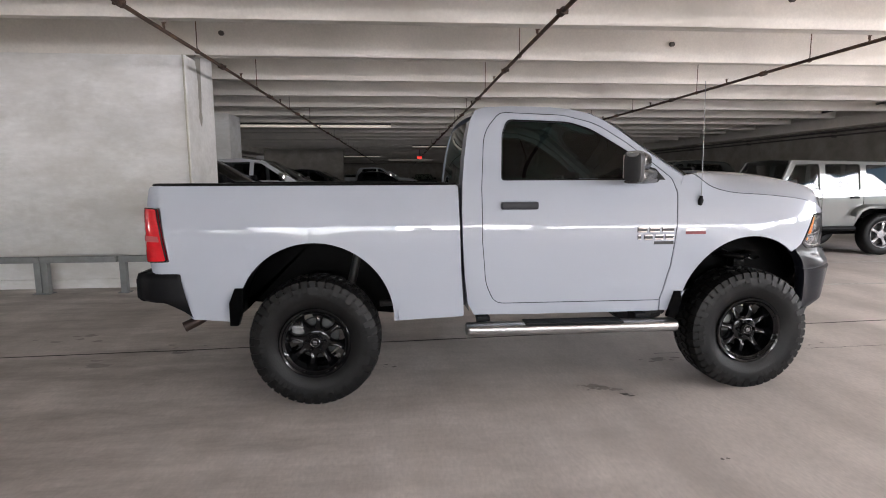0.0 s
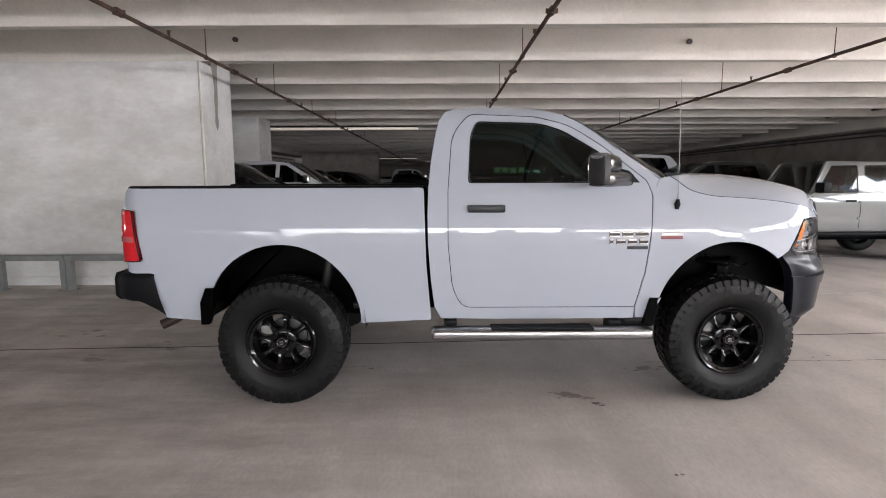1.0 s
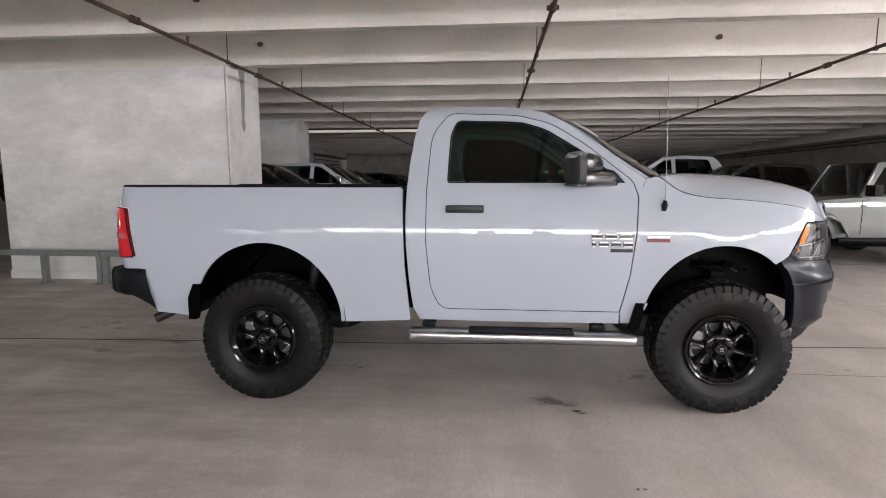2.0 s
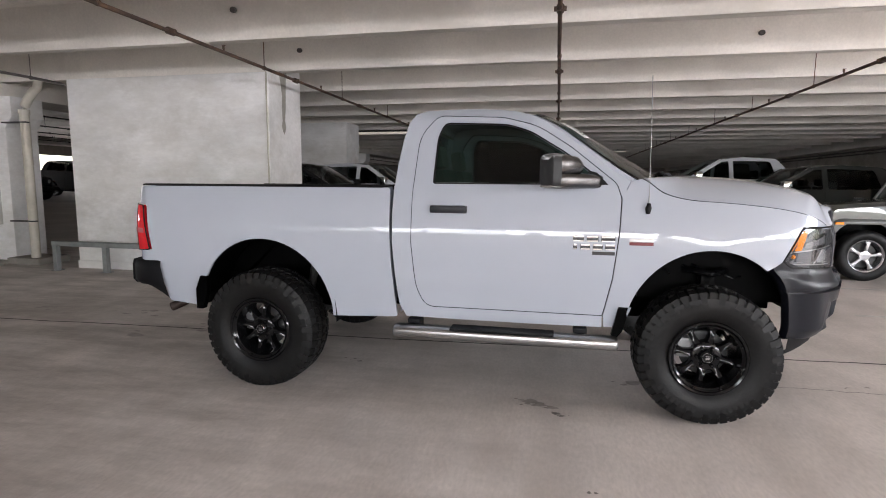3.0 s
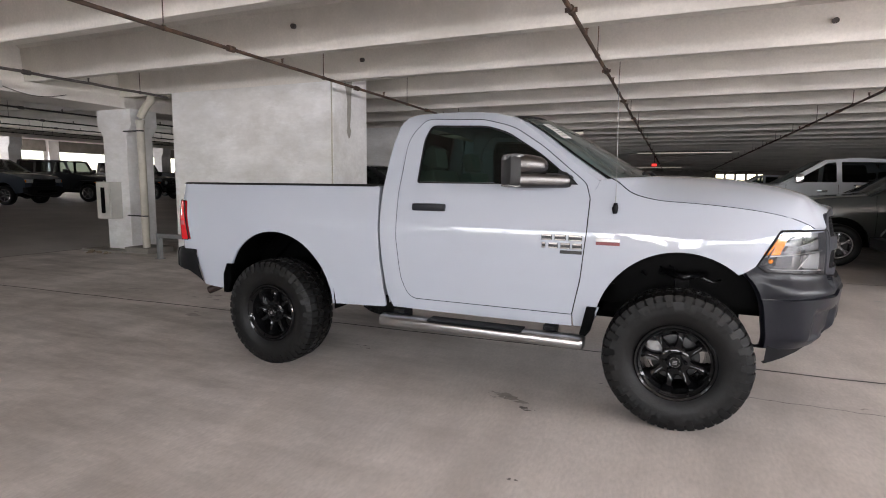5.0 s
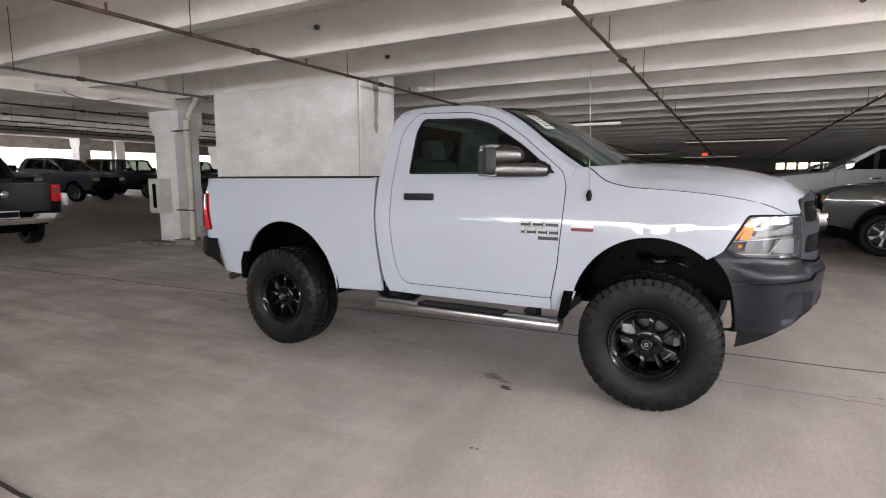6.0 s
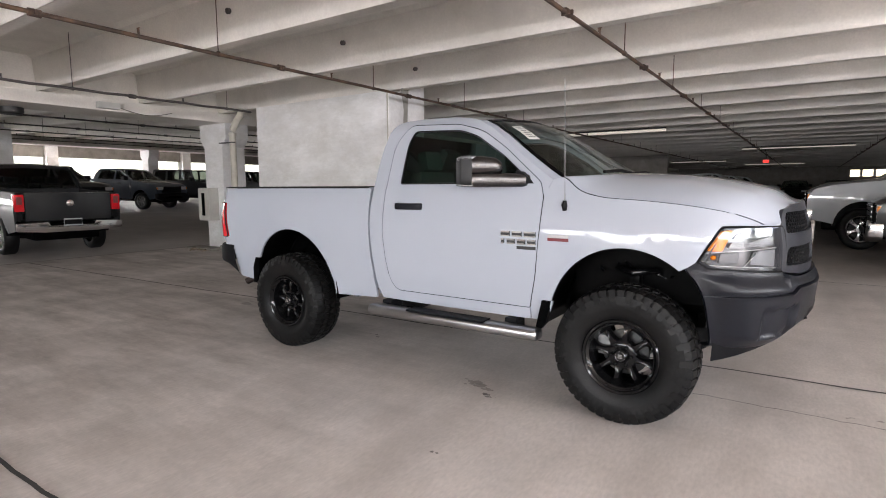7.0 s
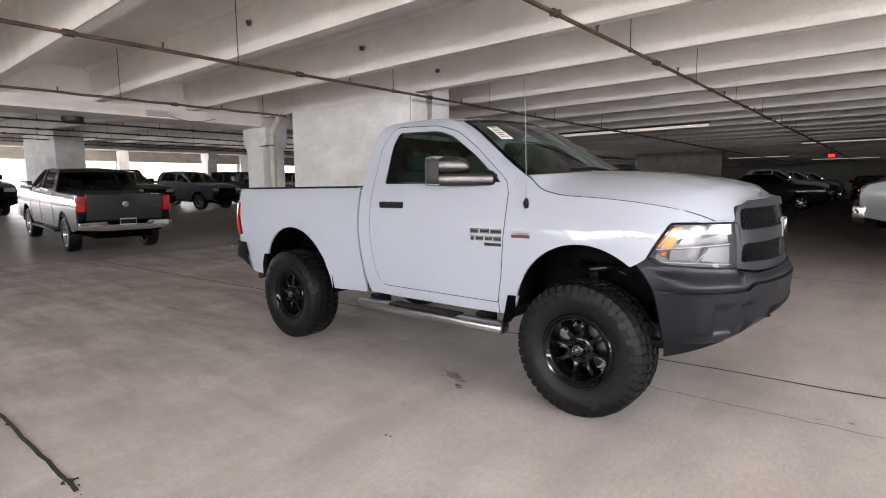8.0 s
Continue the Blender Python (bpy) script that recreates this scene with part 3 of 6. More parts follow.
for s in (-1, 1):
    out = (0, s, 0)
    # bed side
    o = rounded([(0.452, 0.562, 0.02), (0.422, 0.95, 0.5), (0.406, 1.476, 0.02), (-1.625, 1.476, 0.05), (-1.645, 1.345, 0.01), (-1.532, 1.335, 0.01), (-1.492, 0.985, 0.01), (-1.64, 0.975, 0.01), (-1.62, 0.915, 0.01), (-1.45, 0.865, 0.01), (-1.395, 0.585, 0.03), (-1.12, 0.56, 0.01)], 0.03)
    k = max(range(len(o)), key=lambda i: -((o[i][0] + 1.12) ** 2 + (o[i][1] - 0.56) ** 2))
    o = o[:k + 1] + [(-1.12, 0.70)] + arch(WELL_R, 166, -2)
    bed = part("bed_side", skin(o, side(s), out, (), 0.045, 0.02), WHITE_PAINT, truck)
    # black lip behind the rear wheel
    flap = bmesh.new()
    prism(flap, [(-1.13, 0.545), (-1.075, 0.545), (-1.04, 0.66), (-1.035, 0.80), (-1.09, 0.80), (-1.13, 0.7)], 0.05, Matrix.Translation((0, s * 0.965 - 0.025, 0)), 0.006)
    part("liner_edge", flap, LINER, truck)
    flap = bmesh.new()
    prism(flap, [(1.915, 0.53), (1.955, 0.52), (1.985, 0.56), (2.01, 0.66), (2.0, 0.72), (1.955, 0.72)], 0.05, Matrix.Translation((0, s * 0.955 - 0.025, 0)), 0.006)
    part("liner_edge", flap, LINER, truck)
    # cab side: sill, rear pillar, roof rail and front pillar round the door
    d = door_edge(0, 0.005)
    low = min(range(len(d)), key=lambda i: (d[i][0] - 1.862) ** 2 + (d[i][1] - 0.649) ** 2)
    top = min(range(len(d)), key=lambda i: (d[i][0] - 1.955) ** 2 + (d[i][1] - 1.44) ** 2)
    n = len(d)
    inner = [d[(top + i) % n] for i in range(((low - top) % n) + 1)]
    shell = [(1.858, 0.572), (1.4, 0.568), (0.9, 0.568), (0.52, 0.572), (0.475, 0.66), (0.452, 0.85), (0.435, 1.10), (0.432, 1.30), (0.438, 1.48), (0.455, 1.65), (0.478, 1.80), (0.51, 1.93), (0.55, 1.995), (0.62, 2.022), (0.80, 2.03), (0.95, 2.03), (1.10, 2.024), (1.24, 2.007), (1.36, 1.975), (1.46, 1.925), (1.56, 1.858), (1.66, 1.778), (1.76, 1.70), (1.88, 1.612), (2.0, 1.53), (1.975, 1.475)]
    o = []
    for a, b in zip(shell, shell[1:]):
        m = max(1, int(math.dist(a, b) / 0.03))
        o += [(a[0] + (b[0] - a[0]) * i / m, a[1] + (b[1] - a[1]) * i / m) for i in range(m)]
    o += [shell[-1]] + inner
    part("cab_side", skin(o, side(s), out, (), 0.045, 0.02), WHITE_PAINT, truck)
    # door
    win = rounded(WINDOW, 0.02)
    door = part("door", skin(rounded(DOOR, 0.02), side(s), out, (win,), 0.045, 0.025), WHITE_PAINT, truck)
    part("window_seal", skin(win, lambda x, z, s=s: side(s)(x, z) - Vector((0, s * 0.006, 0)), out, (grow(win, -0.009),), 0.05, 0.02), BLACK_PLASTIC, door)
    pane = part("side_window", skin(grow(win, -0.012), lambda x, z, s=s: side(s)(x, z) - Vector((0, s * 0.012, 0)), out, (), 0.06, 0), TINT, door, "dark tinted side window")
    pane.visible_shadow = False
    b = bmesh.new()
    box(b, 0.70, 0.955, s * HALF(1.335) - 0.028, s * HALF(1.335) + 0.028, 1.308, 1.362, None, 0.018)
    part("door_handle", b, GREY_PLASTIC, door, "dark grey door handle", 40)
    # door mirror: bracket arm, housing with a chrome cap
    b = bmesh.new()
    prism(b, [(1.73, 1.506), (1.865, 1.506), (1.79, 1.585), (1.735, 1.60)], 0.04, Matrix.Translation((0, s * 0.925 - 0.02, 0)), 0.004)
    mirror = part("door_mirror", b, BLACK_PLASTIC, door, "large chrome and grey towing mirror swung outward", 40)
    swing = Matrix.Translation((1.475, s * 1.272, -0.012)) @ pose(0, 0, 0, 0, 0, -s * 50)
    if s > 0:
        swing = Matrix.Translation((1.45, s * 1.285, 0)) @ pose(0, 0, 0, 0, 0, -48)
    t = -s
    b = loft(((0.055, 0.0, 1.543, 0.036, 0.040), (0.075, 0.0, 1.543, 0.048, 0.050), (0.20, 0.0, 1.543, 0.052, 0.051), (0.40, -0.002, 1.541, 0.048, 0.047), (0.53, -0.004, 1.537, 0.044, 0.044), (0.575, -0.004, 1.532, 0.038, 0.038)), swing, 3.2)
    arm = part("mirror_arm", b, MIRROR_SHELL, mirror, "satin chrome mirror arm", 50)
    b = loft(((0.47, -0.004, 1.539, 0.0475, 0.0475), (0.477, -0.004, 1.539, 0.0475, 0.0475)), swing, 3.2)
    part("arm_joint", b, BLACK_PLASTIC, mirror)
    b = loft(((0.045, 0.0, 1.640, 0.040, 0.050), (0.07, 0.0, 1.640, 0.054, 0.062), (0.16, 0.0, 1.640, 0.056, 0.062), (0.255, 0.0, 1.637, 0.052, 0.055), (0.295, 0.0, 1.628, 0.042, 0.040), (0.308, 0.0, 1.62, 0.02, 0.02)), swing, 2.8)
    part("mirror_cap", b, MIRROR_SHELL, mirror, "satin chrome mirror cap", 50)
    b = loft(((-0.004, 0.0, 1.598, 0.040, 0.080), (0.004, 0.0, 1.600, 0.054, 0.094), (0.03, 0.0, 1.601, 0.060, 0.099), (0.075, 0.0, 1.601, 0.058, 0.097)), swing, 4.5)
    part("mirror_housing", b, MIRROR_END, mirror, "dark grey mirror housing", 45)
    b = box(bmesh.new(), 0.02, 0.28, t * 0.05, t * 0.064, 1.53, 1.68, swing, 0.006)
    part("mirror_glass", b, CHROME, mirror, "", 45)
    b = loft(((-0.006, 0.0, 1.676, 0.030, 0.012), (0.01, 0.0, 1.680, 0.050, 0.018), (0.06, 0.0, 1.686, 0.052, 0.019), (0.11, 0.0, 1.688, 0.040, 0.014)), swing, 3.0)
    part("mirror_lamp", b, LAMP_SHADE, mirror, "clear marker lamp", 45)
    b = loft(((0.0, 0.0, 1.508, 0.048, 0.008), (0.05, 0.0, 1.504, 0.052, 0.010), (0.09, 0.0, 1.506, 0.045, 0.008)), swing, 3.0)
    part("mirror_trim", b, MIRROR_SHELL, mirror, "", 45)
    # name plate: plain bars in place of letters
    for row, (z0, z1, cells) in enumerate(((1.145, 1.183, ((1.652, 1.722), (1.738, 1.812), (1.828, 1.915))), (1.093, 1.130, ((1.655, 1.68), (1.70, 1.762), (1.778, 1.84), (1.853, 1.915))))):
        for a, c in cells:
            y = s * HALF(z0)
            part("badge_bar", box(bmesh.new(), a, c, y - 0.005, y + 0.005, z0 + 0.002, z1 - 0.002, None, 0.002), BADGE, door, "raised dark chrome badge bar")
            b = bmesh.new()
            for q0, q1 in ((0.0, 0.26), (0.68, 1.0)):
                box(b, a + 0.002, c - 0.003, y - 0.009, y + 0.009, z0 + (z1 - z0) * q0, z0 + (z1 - z0) * q1, None, 0.003)
            part("badge_face", b, CHROME, door, "bright chrome strokes of the badge bar")
    b = box(bmesh.new(), 1.775, 1.915, s * HALF(1.07) - 0.005, s * HALF(1.07) + 0.005, 1.06, 1.082, None, 0.002)
    part("trim_plate", b, STEEL_DARK, door, "small dark trim badge")
    # front wing
    ux = u_of_x
    o = [(ux(x), z) for x, z in [(2.035, 0.72)] + arch(WELL_F, 172, 52)]
    o += [(ux(x), z) for x, z in ((2.855, 1.015), (2.895, 1.045), (2.925, 1.105), (2.96, 1.17), (3.0, 1.235), (3.02, 1.258))]
    o += [(u, 1.260) for u in (1.0, 0.95, 0.90, 0.86, 0.825)]
    o += [SHUT(1 - i / 40) for i in range(1, 41)]
    o += [(ux(2.002), 1.533), (ux(1.9785), 1.477)]
    seam = [p for p in grow(rounded(DOOR, 0.02), 0.007) if p[0] > 1.862 and p[1] < 1.47]
    seam.sort(key=lambda p: -p[1])
    o += [(ux(x), z) for x, z in seam] + [(ux(1.87), 0.575), (ux(1.955), 0.575), (ux(1.96), 0.72)]
    wing = part("front_wing", skin(o, nose(s), (0.15, s, 0), (), 0.045, 0.02, (0, s, 0)), WHITE_PAINT, truck)
    b = box(bmesh.new(), 2.0, 2.145, s * 0.998 - 0.006, s * 0.998 + 0.006, 1.15, 1.172, None, 0.003)
    badge = part("engine_badge", b, CHROME_SATIN, wing, "small chrome and red badge")
    part("badge_bar", box(bmesh.new(), 2.0, 2.145, s * 0.999 - 0.006, s * 0.999 + 0.006, 1.128, 1.149, None, 0.003), RED_PAINT, badge)
    # Dark tubes laid in the panel gaps to draw the shade inside them.
    part("door_gap_line", tube(bmesh.new(), [side(s)(x, z) - Vector((0, s * 0.004, 0)) for x, z in grow(rounded(DOOR, 0.03), 0.0025)], 0.0028, 5, True), LINER, truck)
    part("bonnet_gap_line", tube(bmesh.new(), [nose(s, -0.004)(SHUT(i / 40)[0] - 0.002, SHUT(i / 40)[1] + 0.002) for i in range(41)], 0.0032, 5), LINER, truck)
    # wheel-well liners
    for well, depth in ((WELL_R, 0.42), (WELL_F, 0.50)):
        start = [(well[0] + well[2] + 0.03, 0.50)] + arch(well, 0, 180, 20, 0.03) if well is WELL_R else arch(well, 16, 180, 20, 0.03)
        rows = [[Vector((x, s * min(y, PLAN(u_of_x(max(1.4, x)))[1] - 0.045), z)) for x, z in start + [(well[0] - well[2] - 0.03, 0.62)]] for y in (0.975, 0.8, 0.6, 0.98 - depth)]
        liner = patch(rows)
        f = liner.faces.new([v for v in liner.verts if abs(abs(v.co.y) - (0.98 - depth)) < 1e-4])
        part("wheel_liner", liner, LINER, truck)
    # tail light
    o = rounded([(-1.642, 1.335, 0.01), (-1.545, 1.33, 0.02), (-1.497, 0.99, 0.015), (-1.64, 0.985, 0.01), (-1.655, 1.15, 0.1)], 0.02)
    tail = part("tail_light", skin(o, lambda x, z, s=s: side(s)(x, z) + Vector((-0.012, s * 0.012, 0)), out, (), 0.03, 0.04), RED_LENS, truck, "bright red tail light")
    part("tail_frame", tube(bmesh.new(), [side(s)(x, z) + Vector((-0.008, s * 0.010, 0)) for x, z in o], 0.0055, 5, True), BLACK_PLASTIC, tail, "thin dark frame")
    # Paler band puts a highlight into the lens colour.
    part("tail_highlight", skin(rounded([(-1.636, 1.16, 0.006), (-1.533, 1.155, 0.006), (-1.527, 1.118, 0.006), (-1.636, 1.122, 0.006)], 0.03), lambda x, z, s=s: side(s)(x, z) + Vector((-0.013, s * 0.0145, 0)), out, (), 0.05, 0.003), material("pale_red_highlight", (0.5, 0.12, 0.13), 0.15, coat=0.6, spread=0.1), tail, "pale red highlight painted on the lens")
    part("reverse_lens", box(bmesh.new(), -1.668, -1.635, s * 0.88 - 0.03, s * 0.90 + 0.03, 1.0, 1.06, None, 0.008), CLEAR_LENS, tail)
    # side step
    b = bmesh.new()
    rows = []
    for x in (0.455, 0.463, 0.48, 1.93, 1.947, 1.957):
        k = 0.7 if x in (0.455, 1.957) else 0.93 if x in (0.463, 1.947) else 1.0
        rows.append([Vector((x, s * (1.005 + 0.068 * k * (math.copysign(abs(math.cos(a)) ** 0.6, math.cos(a)))), 0.487 + 0.042 * k * math.copysign(abs(math.sin(a)) ** 0.7, math.sin(a)))) for a in [2 * math.pi * i / 24 for i in range(25)]])
    b = patch(rows)
    bmesh.ops.remove_doubles(b, verts=b.verts[:], dist=0.0005)
    bmesh.ops.holes_fill(b, edges=b.edges[:], sides=30)
    bmesh.ops.recalc_face_normals(b, faces=b.faces[:])
    step = part("side_step", b, CHROME_SATIN, truck, "polished oval side step", 50)
    part("step_pad", box(bmesh.new(), 0.86, 1.55, s * 1.015 - 0.06, s * 1.015 + 0.06, 0.522, 0.538, None, 0.006), BLACK_PLASTIC, step)
    for x in (0.585, 1.72):
        b = box(bmesh.new(), x - 0.045, x + 0.045, s * 0.93 - 0.045, s * 0.93 + 0.06, 0.53, 0.562, None, 0.008)
        box(b, x - 0.03, x + 0.03, s * 0.80, s * 0.95, 0.44, 0.55, None, 0.01)
        part("step_bracket", b, BLACK_PLASTIC, step)
    # headlight: bowl, reflectors and cover
    hl = [(ux(3.012), 1.238), (ux(3.035), 1.252), (0.66, 1.252), (0.645, 1.235), (0.628, 1.10), (0.622, 0.995), (0.64, 0.982), (ux(2.96), 1.012), (ux(2.905), 1.05), (ux(2.912), 1.066), (ux(2.96), 1.15)]
    hl = rounded([(u, z, 0.012) for u, z in hl], 0.02)
    bowl = part("headlight", skin(hl, nose(s, lambda u, z: -0.05 - 0.03 * math.sin((u - 0.6) * 11) ** 2), (1, s * 0.6, 0), (), 0.02, -0.05, (1, s * 0.5, 0)), LAMP_CHROME, truck, "clear headlight with an amber corner")
    o = rounded([(1.122, 1.112, 0.008), (1.038, 1.226, 0.008), (0.985, 1.234, 0.008), (1.043, 1.112, 0.008)], 0.02)
    part("indicator", skin(o, nose(s, -0.02), (1, s * 0.6, 0), (), 0.03, 0.015), AMBER, bowl, "amber indicator lens")
    # reflectors, each facet's light or shade put into its colour, set at its own depth
    for o, deep, tip, mat, name in (
            (((0.874, 1.034), (0.840, 1.108), (0.645, 1.118), (0.640, 1.012)), -0.03, 0.03, LAMP_WHITE, "low_beam_reflector"),
            (((0.885, 1.132), (0.865, 1.158), (0.650, 1.204), (0.642, 1.142)), -0.045, -0.03, LAMP_SHADE, "high_beam_lens"),
            (((0.975, 1.176), (0.940, 1.206), (0.835, 1.236), (0.868, 1.200)), -0.045, 0.02, LAMP_SHADE, "lamp_facet"),
            (((0.835, 1.205), (0.80, 1.238), (0.655, 1.240), (0.652, 1.216)), -0.035, 0.03, LAMP_WHITE, "lamp_facet"),
            (((1.010, 1.128), (0.985, 1.160), (0.905, 1.162), (0.915, 1.130)), -0.03, 0.02, LAMP_WHITE, "lamp_facet"),
            (((1.050, 1.040), (1.045, 1.096), (0.925, 1.104), (0.932, 1.042)), -0.04, 0.03, LAMP_SHADE, "lamp_facet")):
        mid = sum(u for u, _ in o) / 4
        loop = rounded([(u, z, 0.01) for u, z in o], 0.015)
        part(name, skin(loop, nose(s, lambda u, z, d=deep, m=mid, k=tip: d + k * (u - m) * 2), (1, s * 0.6, 0), (), 0.015, 0.012, (1, s * 0.5, 0)), mat, bowl)
    c = nose(s, -0.03)(1.088, 1.074)
    part("marker_bulb", lathe(bmesh.new(), [(0.001, -0.016), (0.010, -0.012), (0.014, 0.0), (0.012, 0.014)], 12, Matrix.Translation(c) @ pose(0, 0, 0, 0, 0, 20 * s)), AMBER, bowl, "small amber bulb", 60)
    b = tube(bmesh.new(), [nose(s, -0.02)(1.128 - 0.062 * i, 1.102 + 0.0038 * i) for i in range(8)], 0.0035, 6)
    tube(b, [nose(s, -0.02)(0.905 - 0.012 * i, 1.024 + 0.013 * i) for i in range(8)], 0.003, 6)
    tube(b, [nose(s, -0.02)(1.118 - 0.062 * i, 1.030 - 0.003 * i) for i in range(8)], 0.003, 6)
    part("lamp_divider", b, CHROME_SATIN, bowl, "", 60)
    b = tube(bmesh.new(), [nose(s, -0.002)(*p) for p in hl], 0.0055, 5, True)
    part("lamp_rim", b, BLACK_PLASTIC, bowl)
    cover = part("lamp_cover", skin(hl, nose(s, -0.004), (1, s * 0.6, 0), (), 0.04, 0.02, (1, s * 0.5, 0)), LENS, bowl)
    cover.visible_shadow = False

# bed: floor, inner walls, rail caps, front wall, tailgate
part("bed_floor", box(bmesh.new(), -1.55, 0.37, -0.80, 0.80, 1.13, 1.17, None, 0.01), WHITE_PAINT, truck)
for s in (-1, 1):
    part("bed_inner_wall", box(bmesh.new(), -1.55, 0.37, s * 0.80, s * 0.83, 1.14, 1.47, None, 0.005), WHITE_PAINT, truck)
    b = patch([[Vector((x, s * w, z)) for w, z in ((0.80, 1.462), (0.80, 1.484), (0.83, 1.494), (0.90, 1.494), (0.935, 1.49), (0.948, 1.478))] for x in (-1.585, -1.0, -0.4, 0.39)])
    part("rail_cap", b, BLACK_PLASTIC, truck, "thin black bed rail cap")
    zs = [0.60 + 0.0855 * i for i in range(11)]
    # Black sheet set into the gap between bed and cab as its shade.
    b = patch([[Vector((x, s * (HALF(z) - 0.24), z)) for x in (0.385, 0.43, 0.53)] for z in zs], (0, s, 0))
    part("gap_shade", b, LINER, truck)
    edge = lambda z: float(np.interp(z, (0.572, 0.66, 0.85, 1.10, 1.30, 1.48), (0.52, 0.475, 0.452, 0.435, 0.432, 0.438)))
    b = patch([[Vector((edge(z) + 0.002, s * (HALF(z) - d), z)) for d in (0.008, 0.035, 0.12, 0.24)] for z in zs], (-1, 0, 0))
    part("cab_corner", b, WHITE_PAINT, truck)
part("bed_front_wall", box(bmesh.new(), 0.345, 0.382, -0.92, 0.92, 0.62, 1.485, None, 0.01), WHITE_PAINT, truck)
tailgate = part("tailgate", box(bmesh.new(), -1.65, -1.59, -0.80, 0.80, 0.88, 1.485, None, 0.02), WHITE_PAINT, truck, "", 40)
part("tailgate_handle", box(bmesh.new(), -1.665, -1.64, -0.12, 0.12, 1.27, 1.34, None, 0.01), BLACK_PLASTIC, tailgate)
# rear bumper
b = bmesh.new()
ring = [(-1.40, 0.97), (-1.46, 0.985), (-1.60, 0.975), (-1.69, 0.92), (-1.725, 0.80), (-1.74, 0.0)]
pr = [(0.0, 0.60), (0.012, 0.64), (0.03, 0.74), (0.03, 0.86), (0.016, 0.90), (-0.03, 0.912)]
path = curve([(i, *p) for i, p in enumerate(ring)])
rows = []
for i in range(31):
    q = 5 * i / 30
    x, y = path(q)
    taper = max(0.0, 1 - q / 0.9) * 0.03
    rows.append([Vector((x - d * min(1, q) - (0.06 * (z - 0.6) / 0.3 - 0.03) * max(0, 1 - q), -(y + d * max(0.2, 1 - q / 4)), z + 0.8 * max(0.0, 0.74 - z) * min(1.0, q / 1.6))) for d, z in pr])
rows += [[Vector((p.x, -p.y, p.z)) for p in r] for r in rows[-2::-1]]
part("rear_bumper", patch(rows, (-1, 0, 0)), BLACK_PLASTIC, truck, "black moulded rear bumper")
b = tube(bmesh.new(), [(-1.22, -0.68, 0.62), (-1.34, -0.73, 0.575), (-1.42, -0.77, 0.53), (-1.50, -0.80, 0.495)], [0.033, 0.033, 0.034, 0.036], 14, False, False)
part("exhaust_tip", b, material("rusty_exhaust", (0.035, 0.022, 0.018), 0.5, metal=0.5, spread=0.3), truck, "", 60)

# cab: roof, glass, back wall, inside
rail = [(0.52, 1.95), (0.55, 1.995), (0.62, 2.022), (0.80, 2.03), (0.95, 2.03), (1.10, 2.024), (1.24, 2.007), (1.36, 1.975)]
rows = []
for x, z in rail:
    w = HALF(z)
    bow = 0.045 if x > 0.56 else 0.02
    push = 0.0 if x < 1.2 else 0.10 * (x - 1.2) / 0.16
    rows.append([Vector((x + (push * (1 - q * q)) - (0.02 * (1 - q * q) if x < 0.56 else 0), q * w, z + bow * (1 - abs(q) ** 2.2) - 0.0)) for q in [-1 + 2 * k / 24 for k in range(25)]])
part("roof", patch(rows, (0, 0, 1)), WHITE_PAINT, truck)
rows, wiper_base = [], []
post = [(1.36, 1.975), (1.46, 1.925), (1.56, 1.858), (1.66, 1.778), (1.76, 1.70), (1.88, 1.612), (2.0, 1.53)]
for i, (x, z) in enumerate(post):
    w, f = HALF(z), i / 6
    bow = 0.045 * (1 - f) + 0.015 * f
    push = 0.10 * (1 - f) + 0.33 * f
    rows.append([Vector((x + push * (1 - abs(q) ** 2.4), q * w, z + bow * (1 - q * q))) for q in [-1 + 2 * k / 28 for k in range(29)]])
shield = part("windscreen", patch([[p + Vector((0.004, 0, 0.002)) for p in r[1:-1]] for r in rows], (1, 0, 1)), PANE, truck, "raked windscreen with a paper sticker")
shield.visible_shadow = False
for a, b_ in ((0, 2), (27, 29)):
    part("front_pillar", patch([r[a:b_] for r in rows], (1, 0, 1)), WHITE_PAINT, truck)
for a, b_ in ((1, 2), (27, 26)):
    part("glass_border", patch([[r[a].lerp(r[b_], f) + Vector((0.006, 0, 0.005)) for f in (0.0, 0.2, 0.42)] for r in rows], (1, 0, 1)), LINER, shield, "black printed border")
part("glass_border", patch([[p.lerp(q, f) + Vector((0.006, 0, 0.005)) for p, q in zip(rows[0][1:-1], rows[1][1:-1])] for f in (0.0, 0.15, 0.3)], (1, 0, 1)), LINER, shield)
slant = [[a.lerp(b_, g % 1) for a, b_ in zip(rows[int(g)], rows[int(g) + 1])] for g in (1.3, 2.0, 2.7)]
stick = patch([[r[3].lerp(r[4], f) + Vector((0.008, 0, 0.012)) for f in (-0.5, 0.3, 1.2)] for r in slant], (1, 0, 1))
sticker = part("sticker", stick, PAPER, shield, "white paper sticker")
for k in range(6):
    g = 0.12 + 0.14 * k
    line = [[slant[int(2 * q)][3].lerp(slant[int(2 * q)][4], f).lerp(slant[min(2, int(2 * q) + 1)][3].lerp(slant[min(2, int(2 * q) + 1)][4], f), (2 * q) % 1) + Vector((0.012, 0, 0.017)) for f in (-0.3, 0.3, 0.6 + 0.3 * (k % 2))] for q in (g, g + 0.045)]
    part("print_bar", patch(line, (1, 0, 1)), BADGE, sticker)
cowl = patch([[r + Vector((dx, 0, dz)) for r in rows[-1]] for dx, dz in ((-0.01, 0.005), (0.03, -0.006), (0.14, -0.03))], (0, 0, 1))
part("cowl", cowl, BLACK_PLASTIC, truck)
